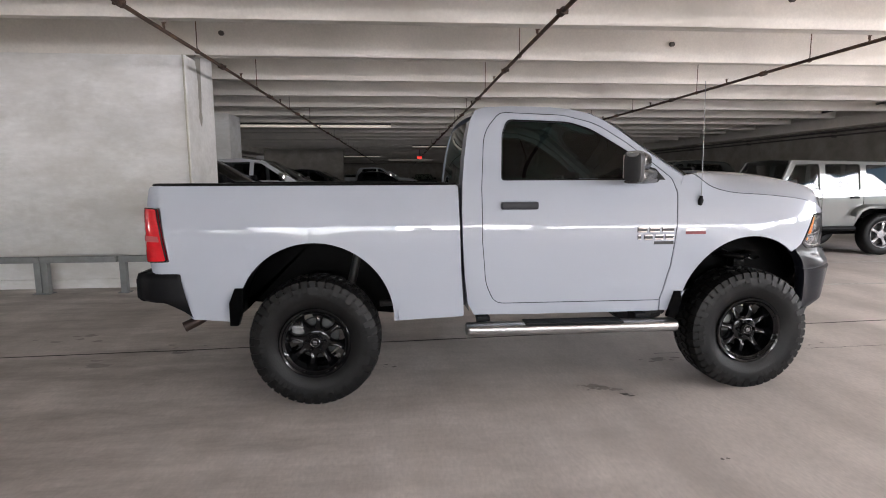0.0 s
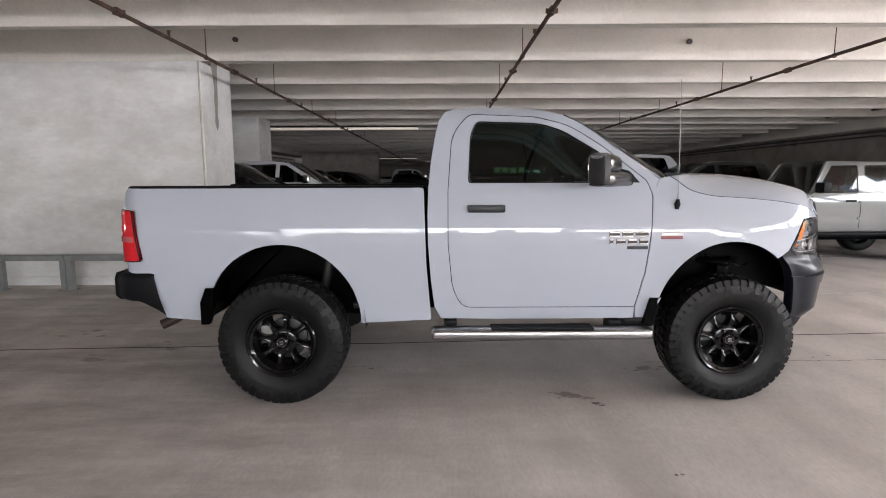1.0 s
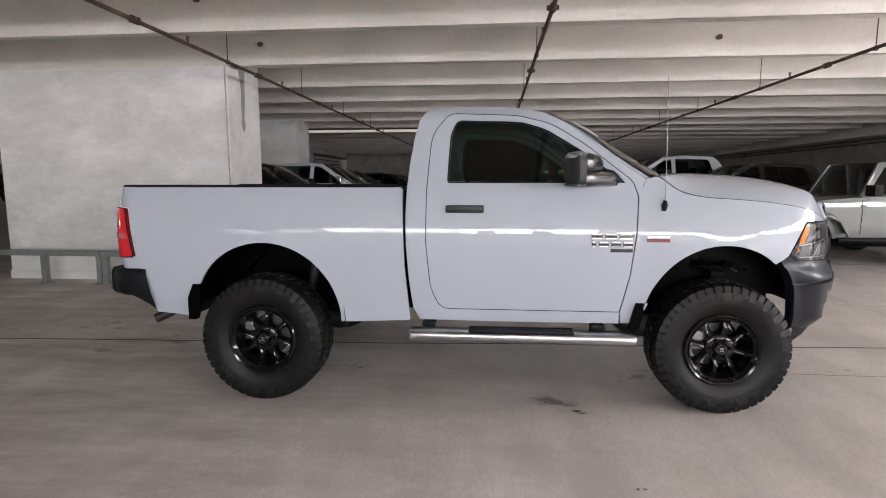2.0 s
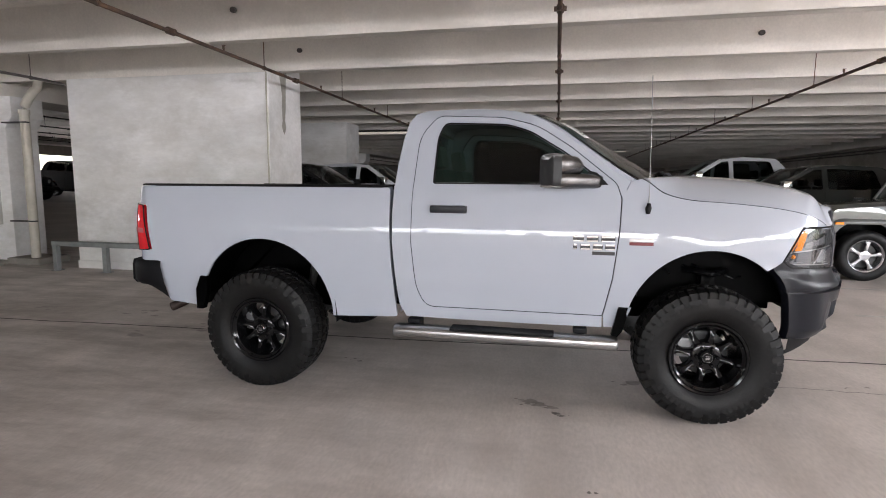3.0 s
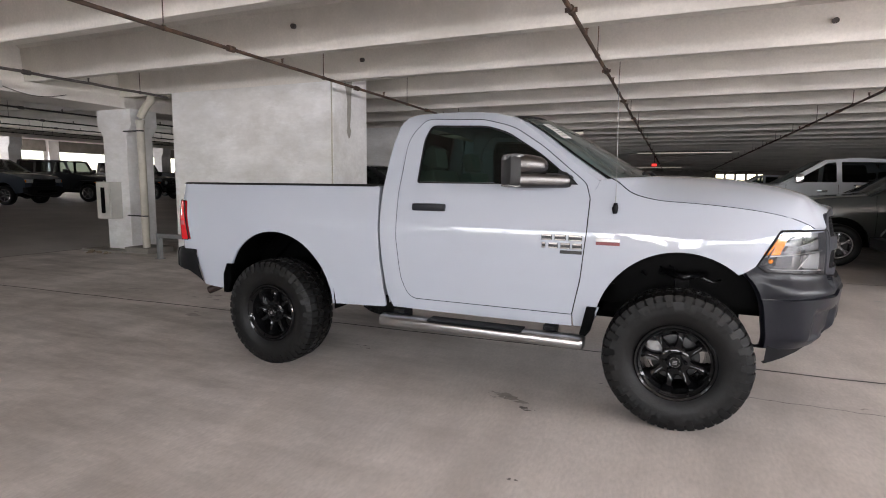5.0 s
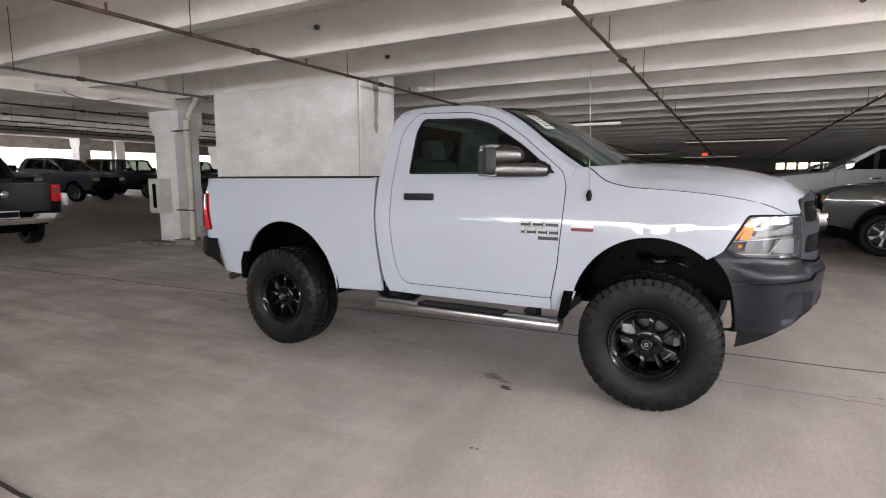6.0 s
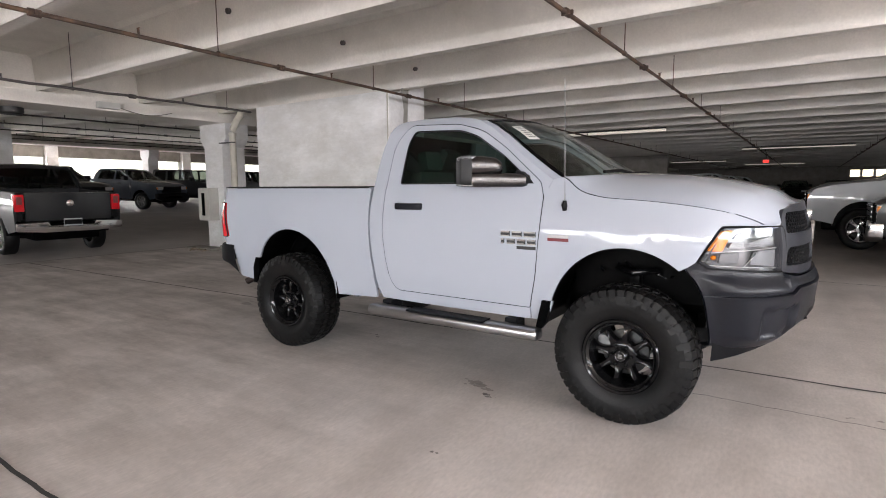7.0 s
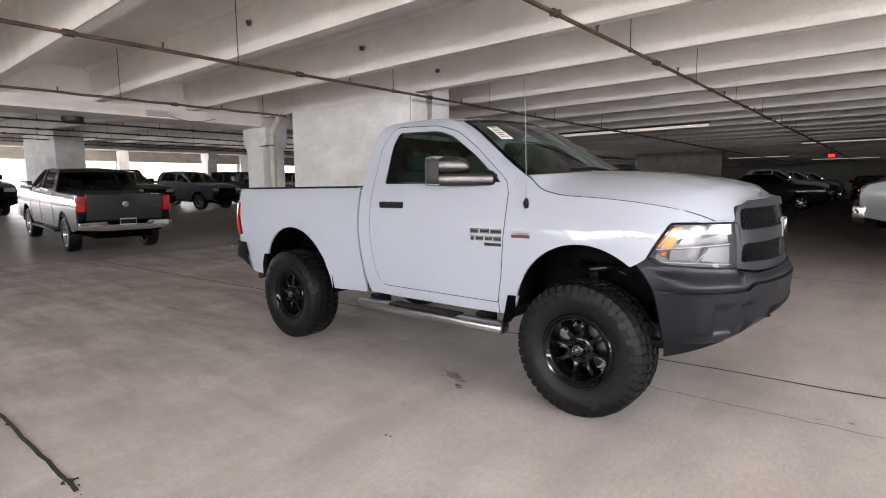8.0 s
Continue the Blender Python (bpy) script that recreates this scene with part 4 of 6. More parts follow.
for y0, y1 in ((-0.62, 0.0), (0.05, 0.68)):
    b = tube(bmesh.new(), [(2.22 + 0.06 * (1 - abs(y0)), y0, 1.585), (2.27, (y0 + y1) / 2, 1.60), (2.28 + 0.02, y1, 1.575)], 0.012, 6)
    part("wiper", b, BLACK_PLASTIC, truck)
# back wall of the cab with its window
back = []
for z in (0.6, 1.0, 1.3, 1.48, 1.65, 1.80, 1.93):
    x = float(np.interp(z, [0.6, 1.0, 1.3, 1.48, 1.65, 1.8, 1.93], [0.47, 0.438, 0.43, 0.438, 0.455, 0.478, 0.51]))
    back.append([Vector((x + 0.014 - 0.03 * (1 - q * q), q * (HALF(z) - 0.014), z)) for q in [-1 + 2 * k / 16 for k in range(17)]])
part("cab_back", patch(back[:4], (-1, 0, 0)), WHITE_PAINT, truck)
part("rear_post", patch([r[:3] for r in back[3:]], (-1, 0, 0)), WHITE_PAINT, truck)
part("rear_post", patch([r[14:] for r in back[3:]], (-1, 0, 0)), WHITE_PAINT, truck)
rw = part("rear_window", patch([r[2:15] for r in back[3:]], (-1, 0, 0)), TINT, truck)
rw.visible_shadow = False
b = box(bmesh.new(), 0.50, 1.95, -0.86, 0.86, 0.62, 0.70)
part("cab_floor", b, CABIN, truck)
b = bmesh.new()
prism(b, [(1.58, 1.10), (1.60, 1.42), (1.68, 1.49), (2.02, 1.50), (2.05, 1.0), (1.7, 1.0)], 1.64, Matrix.Translation((0, -0.82, 0)), 0.02)
part("dashboard", b, CABIN, truck, "", 40)
for y in (-0.42, 0.42):
    b = box(bmesh.new(), 0.80, 1.32, y - 0.28, y + 0.28, 0.90, 1.06, None, 0.05)
    seat = part("seat", b, CABIN_LIGHT, truck, "", 50)
    b = box(bmesh.new(), -0.07, 0.07, y - 0.26, y + 0.26, 0, 0.60, pose(0.80, 0, 1.02, 0, -14, 0), 0.045)
    part("backrest", b, CABIN_LIGHT, seat, "", 50)
    b = box(bmesh.new(), -0.05, 0.05, y - 0.12, y + 0.12, 0, 0.17, pose(0.655, 0, 1.62, 0, -10, 0), 0.04)
    part("headrest", b, CABIN_LIGHT, seat, "", 50)
b = tube(bmesh.new(), [Matrix.Translation((1.45, 0.42, 1.36)) @ pose(0, 0, 0, 0, -65, 0) @ Vector((0.19 * math.cos(a), 0.19 * math.sin(a), 0)) for a in [2 * math.pi * i / 28 for i in range(28)]], 0.016, 8, True)
wheel_in = part("steering_wheel", b, CABIN, truck, "", 60)
part("steering_hub", box(bmesh.new(), -0.16, 0.16, -0.05, 0.05, -0.03, 0.02, pose(1.45, 0.42, 1.36, 0, -65, 90), 0.015), CABIN, wheel_in)

# bonnet: sheet between its two shut lines, the cowl and the front edge
FRU = curve([(0, 0.0, 1.392), (0.3, 0.34, 1.386), (0.48, 0.53, 1.372), (0.57, 0.615, 1.345), (0.63, 0.645, 1.30), (0.69, 0.665, 1.272), (0.78, 0.70, 1.262), (1.0, 0.795, 1.262)])


def L(r):
    u, z = SHUT(r)
    p = nose(1, -0.002)(u - 0.006, z + 0.004)
    return (p.x, p.y, p.z)


def FR(q):
    u, z = FRU(abs(q))
    p = nose(1, 0.0)(u, z)
    return (p.x, p.y * (1 if q > 0 else -1), p.z)


C0, C1 = L(0), L(1)
ZC = curve([(0, 1.578), (0.25, 1.566), (0.5, 1.538), (0.72, 1.488), (0.88, 1.436), (1.0, 1.392)])
BK = lambda q: Vector((C0[0] + 0.33 * (1 - abs(q) ** 2.4), C0[1] * q, C0[2] + 0.03 * (1 - q * q)))
rows = []
for j in range(41):
    r = j / 40
    row = []
    for i in range(61):
        q = -1 + 2 * i / 60
        e = L(r)
        el, er = Vector((e[0], -e[1], e[2])), Vector(e)
        a = (q + 1) / 2
        p = BK(q) * (1 - r) + Vector(FR(q)) * r + el * (1 - a) + er * a - ((Vector((C0[0], -C0[1], C0[2])) * (1 - a) + Vector(C0) * a) * (1 - r) + (Vector((C1[0], -C1[1], C1[2])) * (1 - a) + Vector(C1) * a) * r)
        b0 = min(1, max(0, (0.60 - abs(q)) / 0.22))
        ze, zc = e[2], ZC(r)
        p.z = ze + (zc - ze) * (1 - abs(q) ** 4.2)
        k = min(1.0, max(0.0, (r - 0.80) / 0.20))
        p.z += (FR(q)[2] - p.z) * k * k * (3 - 2 * k)
        k = max(0.0, 1 - r / 0.06)
        p.z += (BK(q).z - p.z) * k
        p.z += 0.007 * b0 * b0 * (3 - 2 * b0) * math.sin(math.pi * r) ** 0.5
        row.append(p)
    rows.append(row)
b = patch(rows, (0, 0, 1))
rimmed = [e for e in b.edges if len(e.link_faces) == 1]
fold = {}
for e in rimmed:
    for v in e.verts:
        if v not in fold:
            fold[v] = (b.verts.new(v.co), b.verts.new(v.co + Vector((-0.004, -0.012 * (1 if v.co.y > 0 else -1) * (abs(v.co.y) > 0.8), -0.02))))
for e in rimmed:
    x, y = e.verts
    b.faces.new((fold[x][0], fold[y][0], fold[y][1], fold[x][1]))
bonnet = part("bonnet", b, WHITE_PAINT, truck)
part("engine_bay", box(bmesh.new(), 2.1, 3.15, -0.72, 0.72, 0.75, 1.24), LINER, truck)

# ---- bumper, grille, wheels and underside of the white pickup ----
BUMPER_END = curve([(0.54, 1.075), (0.60, 1.08), (0.70, 1.10), (0.82, 1.125), (0.868, 1.142), (0.92, 1.168), (0.965, 1.20), (0.995, 1.226), (1.03, 1.236)])
LOW = curve([(0.0, 0.645), (0.2, 0.64), (0.38, 0.625), (0.56, 0.59), (0.70, 0.556), (0.84, 0.545), (1.0, 0.552), (1.2, 0.57)])
TOP = lambda u: float(np.interp(u, (0.0, 0.2, 0.38, 0.5, 0.60, 0.66, 0.72, 0.85, 0.98, 1.06, 1.12, 1.165, 1.185, 1.205, 1.24), (0.965, 0.963, 0.955, 0.952, 0.962, 0.980, 0.985, 0.990, 1.002, 1.016, 1.036, 1.056, 1.056, 1.04, 1.002)))


def ease(v):
    v = min(1.0, max(0.0, v))
    return v * v * (3 - 2 * v)


def crease(u):
    """Height of the bumper's groove, which steps up towards the middle."""
    return 0.862 + 0.036 * ease((0.625 - u) / 0.07)


def bumper_place(f, k):
    """A place on the bumper: f from the middle (0) to the wheel opening (1), k one of the levels from below."""
    def height(u):
        lo, g, hi = LOW(u), crease(u), TOP(u)
        if k <= 14:
            return lo + (g - 0.016 - lo) * k / 14
        if k <= 19:
            return g + (-0.009, -0.0055, -0.005, 0.005, 0.0055)[k - 15]
        return g + 0.013 + (hi - g - 0.013) * (k - 20) / 8
    u = f * 1.12
    for _ in range(6):
        z = height(u)
        u = f * BUMPER_END(min(1.03, max(0.54, z)))
    z = height(u)
    if k <= 14:
        p = 0.068 - 0.045 * ease((LOW(u) + 0.07 - z) / 0.08)
        q = max(abs(u - 0.685) / 0.125, abs(z - 0.69) / 0.085)
        p -= 0.030 * ease((1.12 - q) / 0.22)
    elif k <= 19:
        p = (0.070, 0.064, 0.036, 0.036, 0.056)[k - 15]
    else:
        v = (k - 20) / 8
        p = 0.058 - 0.050 * ease(v) * (1.0 if u > 0.64 else 0.5)
    if k > 24 and u > 1.0:
        p = -0.004 + (p + 0.004) * max(0.0, min(1.0, (1.15 - u) / 0.15)) * (29 - k) / 5
    p *= 0.22 + 0.78 * ease((BUMPER_END(min(1.03, max(0.54, z))) - u) / 0.22)
    return nose(1, p)(u, z)


for s in (1,):
    fs = [i / 70 for i in range(71)]
    rows = []
    for k in range(29):
        half = [bumper_place(f, k) for f in fs]
        edge = half[-1] + Vector((-0.012, -0.012, 0.0)), half[-1] + Vector((-0.02, -0.07, 0.0))
        half += list(edge)
        rows.append([Vector((p.x, -p.y, p.z)) for p in half[:0:-1]] + half)
    under = [[p + Vector((-0.015, 0, -0.008)) for p in rows[0]], [p + Vector((-0.09, 0, -0.004)) for p in rows[0]]]
    bumper = part("front_bumper", patch(under[::-1] + rows, (1, 0, 0)), GREY_PLASTIC, truck, "dark grey moulded plastic front bumper", 50)
part("bumper_shelf", patch([[nose(1, p)(u, 0.962 - 0.004 * k) for u in [-0.66 + 1.32 * i / 30 for i in range(31)]] for k, p in enumerate((0.03, 0.0, -0.06, -0.12))], (0, 0, 1)), GREY_PLASTIC, bumper)
o = rounded([(-0.42, 0.655, 0.02), (-0.36, 0.735, 0.02), (0.36, 0.735, 0.02), (0.42, 0.655, 0.02)], 0.03)
part("lower_intake", skin(o, nose(1, lambda u, z: 0.072 - 0.045 * ease((LOW(u) + 0.07 - z) / 0.08)), (1, 0, 0), (), 0.02, 0.0), LINER, bumper, "dark lower air intake")
for s in (-1, 1):
    b = bmesh.new()
    c = nose(s, 0.035)(0.33, 0.70)
    tube(b, [c + Vector((0.0, 0, 0.04)), c + Vector((0.02, 0, 0.035)), c + Vector((0.02, 0, -0.035)), c + Vector((0.0, 0, -0.04))], 0.010, 8)
    part("tow_hook", b, BLACK_PLASTIC, bumper)
    # air dam under the corner
    rows = [[nose(s, lambda u, z, k=k: 0.008 - 0.006 * k + HALF(0.57) - HALF(min(0.57, z)))(u, z0 + (LOW(abs(u)) + 0.012 - z0) * (1 - k / 3)) for u, z0 in ((1.062, 0.452), (1.0, 0.462), (0.9, 0.484), (0.8, 0.508), (0.68, 0.536), (0.5, 0.58), (0.2, 0.63), (0.0, 0.635))] for k in range(4)]
    rows.append([p + Vector((-0.004, -s * 0.05, 0.0)) for p in rows[-1]])
    part("air_dam", patch(rows, (1, 0, 0)), BLACK_PLASTIC, bumper, "", 50)

# grille: grey surround with four meshed openings
SUR = rounded([(-0.655, 0.985, 0.03), (-0.672, 1.25, 0.06), (-0.635, 1.345, 0.05), (-0.5, 1.378, 0.1), (0, 1.392, 0.4), (0.5, 1.378, 0.1), (0.635, 1.345, 0.05), (0.672, 1.25, 0.06), (0.655, 0.985, 0.03), (0.45, 0.958, 0.1), (-0.45, 0.958, 0.1)], 0.03)
cells = []
for s in (-1, 1):
    for z0, z1, z2, z3 in ((1.212, 1.207, 1.332, 1.338), (1.012, 1.018, 1.128, 1.140)):
        cell = [(s * 0.06, z0, 0.02), (s * 0.632, z1, 0.03), (s * 0.618, z2, 0.04), (s * 0.06, z3, 0.02)]
        cells.append(rounded(cell[::s], 0.03))


def grille_push(u, z):
    return 0.014 * max(0.0, 1 - (abs(u) / 0.66) ** 6)


grille = part("grille", skin(SUR, nose(1, grille_push), (1, 0, 0.1), cells, 0.04, 0.045, (1, 0, 0)), GRILLE_GREY, truck, "slate grey grille with crosshair bars")
for cell in cells:
    b = bmesh.new()
    u0, u1 = min(p[0] for p in cell), max(p[0] for p in cell)
    z0, z1 = min(p[1] for p in cell), max(p[1] for p in cell)
    n = 15
    for sign in (-1, 1):
        for i in range(-8, n + 9):
            uu = u0 + (u1 - u0) * i / n
            line = []
            for k in range(9):
                z = z0 + (z1 - z0) * k / 8
                u = uu + sign * (z - z0) * 0.9
                if u0 <= u <= u1:
                    line.append(nose(1, -0.005)(u, z))
            if len(line) > 1:
                tube(b, line, 0.0055, 4, False, False)
    part("grille_mesh", b, BLACK_PLASTIC, grille)
    part("grille_back", skin(cell, nose(1, -0.05), (1, 0, 0), (), 0.1, 0), LINER, grille)
b = bmesh.new()
prism(b, [(-0.075, 0.05), (-0.055, 0.075), (0.055, 0.075), (0.075, 0.05), (0.05, -0.05), (0.0, -0.09), (-0.05, -0.05)], 0.03, Matrix.Translation((3.424, 0, 1.185)) @ pose(0, 0, 0, 0, 0, -90), 0.01)
part("emblem", b, CHROME, grille, "plain chrome shield emblem")

# aerial
b = tube(bmesh.new(), [(2.105, -0.978, 1.33), (2.105, -0.985, 1.365), (2.107, -0.985, 1.395)], [0.014, 0.02, 0.012], 10)
aerial = part("aerial_base", b, BLACK_PLASTIC, truck, "black rubber aerial base", 60)
b = tube(bmesh.new(), [(2.107, -0.985, 1.39), (2.107, -0.985, 1.44)], 0.0045, 8)
tube(b, [(2.107, -0.985, 1.43), (2.10, -0.985, 1.8), (2.09, -0.985, 2.17)], 0.0023, 6)
part("aerial_mast", b, GALVANISED, aerial)


def tyre_mesh(bm, R, W, rim, deep=0.014):
    """The carcass of a mud tyre round the y axis, with raised marks on its side walls."""
    h = W / 2
    prof = [(rim - 0.01, -h * 0.72), (rim + 0.012, -h * 0.80), (rim + 0.03, -h * 0.86), (rim + (R - rim) * 0.35, -h * 0.985), (rim + (R - rim) * 0.55, -h), (rim + (R - rim) * 0.75, -h * 0.97), (R - 0.045, -h * 0.92), (R - 0.02, -h * 0.86), (R - deep, -h * 0.72), (R - deep, 0)]
    prof += [(r, -y) for r, y in prof[-2::-1]]
    lathe(bm, prof, 72)
    b = bmesh.new()
    # raised ring of marks on both side walls
    for s in (-1, 1):
        for k in range(60):
            if k % 20 in (0, 1, 2, 9, 10, 11):
                continue
            r0, r1 = rim + (R - rim) * 0.40, rim + (R - rim) * 0.62
            m = pose(0, 0, 0, 0, 6 * k, 0)
            v = [b.verts.new(m @ Vector(c)) for c in ((-0.011, s * (h * 0.985 + 0.002), r0), (0.011, s * (h * 0.985 + 0.002), r0), (0.011, s * (h + 0.004), r1), (-0.011, s * (h + 0.004), r1))]
            b.faces.new(v)
    bmesh.ops.recalc_face_normals(b, faces=b.faces[:])
    merge(bm, b)
    return bm


def rim_mesh(bm, r, W, spokes, dish=0.05):
    """A cast rim seen from -y: barrel, lip, spokes and hub."""
    h = W / 2
    lathe(bm, [(r + 0.006, -h * 0.80), (r + 0.014, -h * 0.86), (r + 0.006, -h * 0.9), (r - 0.008, -h * 0.86), (r - 0.02, -h * 0.70), (r - 0.03, -h * 0.30), (r - 0.05, h * 0.2), (r - 0.05, h * 0.8)], 60)
    for k in range(spokes):
        b = bmesh.new()
        y0, y1 = -h * 0.86 + dish, -h * 0.78
        p = [(0.031, y0 + 0.0, 0.07), (0.026, y0 - 0.004, 0.115), (0.028, y0 - 0.006, r * 0.66), (0.036, y1 + 0.016, r - 0.045), (0.060, y1 + 0.022, r - 0.012)]
        ring = []
        for w, y, z in p:
            ring.append([b.verts.new((-w, y + 0.012, z)), b.verts.new((-w * 0.6, y, z)), b.verts.new((w * 0.6, y, z)), b.verts.new((w, y + 0.012, z)), b.verts.new((w * 0.9, y + 0.055, z)), b.verts.new((-w * 0.9, y + 0.055, z))])
        for a, c in zip(ring, ring[1:]):
            for i in range(6):
                b.faces.new((a[i], a[(i + 1) % 6], c[(i + 1) % 6], c[i]))
        bmesh.ops.recalc_face_normals(b, faces=b.faces[:])
        merge(bm, b, pose(0, 0, 0, 0, 360 * k / spokes + 10, 0))
    y0 = -h * 0.86 + dish
    lathe(bm, [(0.001, y0 - 0.004), (0.04, y0 - 0.006), (0.075, y0 - 0.002), (0.085, y0 + 0.012), (0.085, y0 + 0.06)], 32)
    return bm


def off_road_rim(r, W):
    """A deep gloss rim: stepped lip and barrel, a wide hub, eight spokes that fork towards the lip."""
    h = W / 2
    bm = lathe(bmesh.new(), [(r + 0.006, -h * 0.80), (r + 0.014, -h * 0.86), (r + 0.006, -h * 0.91), (r - 0.006, -h * 0.88), (r - 0.012, -h * 0.80), (r - 0.028, -h * 0.74), (r - 0.032, -h * 0.60), (r - 0.042, -h * 0.20), (r - 0.05, h * 0.2), (r - 0.05, h * 0.8)], 64)
    y0 = -h * 0.86 + 0.05
    for k in range(8):
        b = bmesh.new()
        ring = []
        for w, y, z in ((0.034, y0 + 0.002, 0.075), (0.021, y0 - 0.010, 0.110), (0.018, y0 - 0.012, 0.140), (0.023, y0 - 0.006, 0.168), (0.050, y0 + 0.006, r - 0.026)):
            ring.append([b.verts.new(p) for p in ((-w, y + 0.016, z), (-w * 0.7, y, z), (-w * 0.18, y + 0.005, z), (w * 0.18, y + 0.005, z), (w * 0.7, y, z), (w, y + 0.016, z), (w * 0.9, y + 0.06, z), (-w * 0.9, y + 0.06, z))])
        for p, q in zip(ring, ring[1:]):
            for i in range(8):
                b.faces.new((p[i], p[(i + 1) % 8], q[(i + 1) % 8], q[i]))
        bmesh.ops.recalc_face_normals(b, faces=b.faces[:])
        merge(bm, b, pose(0, 0, 0, 0, 45 * k + 10, 0))
        a = radians(45 * k + 10)
        lathe(bm, [(0.0005, -0.010), (0.005, -0.009), (0.007, -0.003), (0.007, 0.01)], 8, Matrix.Translation(((r - 0.017) * math.sin(a + 0.2), -h * 0.80, (r - 0.017) * math.cos(a + 0.2))))
    lathe(bm, [(0.001, y0 - 0.006), (0.045, y0 - 0.008), (0.050, y0 - 0.002), (0.082, y0 - 0.001), (0.092, y0 + 0.006), (0.095, y0 + 0.06)], 40)
    return bm


def tread_blocks(R, W, lugs=46, deep=0.014):
    """Meshes of the tread's blocks at the top of the tyre: four for the shoulders, two for the middle rows."""
    h, out = W / 2, {}

    def solid(key, points, faces):
        b = bmesh.new()
        v = [b.verts.new(p) for p in points]
        for f in faces:
            b.faces.new([v[i] for i in f])
        bmesh.ops.recalc_face_normals(b, faces=b.faces[:])
        me = bpy.data.meshes.new("tread_block")
        b.to_mesh(me)
        b.free()
        me.materials.append(RUBBER)
        out[key] = me
    for side_ in (-1, 1):
        for long_ in (0, 1):
            w = 2 * math.pi * R / lugs * 0.36
            y0, yo, z0 = side_ * h * (0.52 if long_ else 0.60), side_ * h * (1.035 if long_ else 0.975), R - (0.085 if long_ else 0.055)
            y1 = side_ * h * 0.90
            solid((side_, long_), ((-w, y0, R - deep - 0.005), (w, y0, R - deep - 0.005), (w, y0, R), (-w, y0, R), (-w * 0.8, yo, z0), (w * 0.8, yo, z0), (w, y1, R - 0.014), (-w, y1, R - 0.014)), ((0, 1, 2, 3), (2, 3, 7, 6), (6, 7, 4, 5), (0, 4, 7, 3), (1, 5, 6, 2)))
    for row in (-1, 1):
        w, q = 2 * math.pi * R / lugs * 0.38, pose(0, row * h * 0.22, 0, 0, 0, row * 22)
        low, top = R - deep - 0.003, R + 0.001
        solid(row, [q @ Vector(c) for c in ((-w, -h * 0.18, low), (w, -h * 0.18, low), (w, h * 0.18, low), (-w, h * 0.18, low), (-w * 0.9, -h * 0.165, top), (w * 0.9, -h * 0.165, top), (w * 0.9, h * 0.165, top), (-w * 0.9, h * 0.165, top))], ((4, 5, 6, 7), (0, 1, 5, 4), (1, 2, 6, 5), (2, 3, 7, 6), (3, 0, 4, 7)))
    return out


BLOCKS = tread_blocks(0.437, 0.315)


def off_road_wheel(x, s, steer=0):
    R, W, r = 0.437, 0.315, 0.226
    base = pose(x, s * (0.925 if x < 0 else 0.89), R - 0.004, 0, 0, (0 if s < 0 else 180) + steer)
    b = tyre_mesh(bmesh.new(), R, W, r)
    tyre = part("wheel", b, RUBBER, truck, "knobbly black mud-terrain tyre on a gloss black rim", 35)
    tyre.matrix_basis = base
    for k in range(46):
        for key in ((-1, k % 2), (1, (k + 1) % 2), -1, 1):
            block = new("tread_block", BLOCKS[key])
            block.parent = tyre
            block.matrix_basis = pose(0, 0, 0, 0, 360 * k / 46 + (0 if isinstance(key, tuple) else 2 if key < 0 else 2 + 180 / 46), 0)
    part("rim", off_road_rim(r, W), BLACK_GLOSS, tyre, "gloss black eight-spoke rim", 35)
    y0 = -W / 2 * 0.86 + 0.05
    part("centre_cap", lathe(bmesh.new(), [(0.001, y0 - 0.035), (0.034, y0 - 0.035), (0.042, y0 - 0.026), (0.042, y0)], 28), BLACK_GLOSS, tyre, "", 40)
    b = bmesh.new()
    for k in range(24):
        if k % 6 != 5:
            tube(b, [Vector((0.030 * math.cos(q), y0 - 0.0365, 0.030 * math.sin(q))) for q in (2 * math.pi * k / 24, 2 * math.pi * (k + 0.8) / 24)], 0.0022, 4)
    for z in (-0.009, 0.0, 0.009):
        box(b, -0.013, 0.013, y0 - 0.0385, y0 - 0.034, z - 0.0025, z + 0.0025)
    part("cap_mark", b, SILVER, tyre, "plain silver ring on the cap")
    for k in range(6):
        a = 2 * math.pi * k / 6
        b = lathe(bmesh.new(), [(0.0005, y0 - 0.03), (0.008, y0 - 0.028), (0.011, y0 - 0.022), (0.011, y0 + 0.01)], 10, Matrix.Translation((0.062 * math.cos(a), 0, 0.062 * math.sin(a))))
        part("lug_nut", b, BLACK_GLOSS, tyre, "", 50)
    part("brake_disc", lathe(bmesh.new(), [(0.001, 0.0), (0.13, 0.0), (0.145, 0.004), (0.145, 0.03), (0.001, 0.03)], 40), STEEL_DARK, tyre, "bare steel brake disc", 40)
    part("caliper", box(bmesh.new(), -0.17, -0.07, -0.035, 0.06, -0.03, 0.10, None, 0.02), SHOCK, tyre, "cast grey caliper")
    return tyre


for x in (-0.565, 2.50):
    for s in (-1, 1):
        off_road_wheel(x, s)

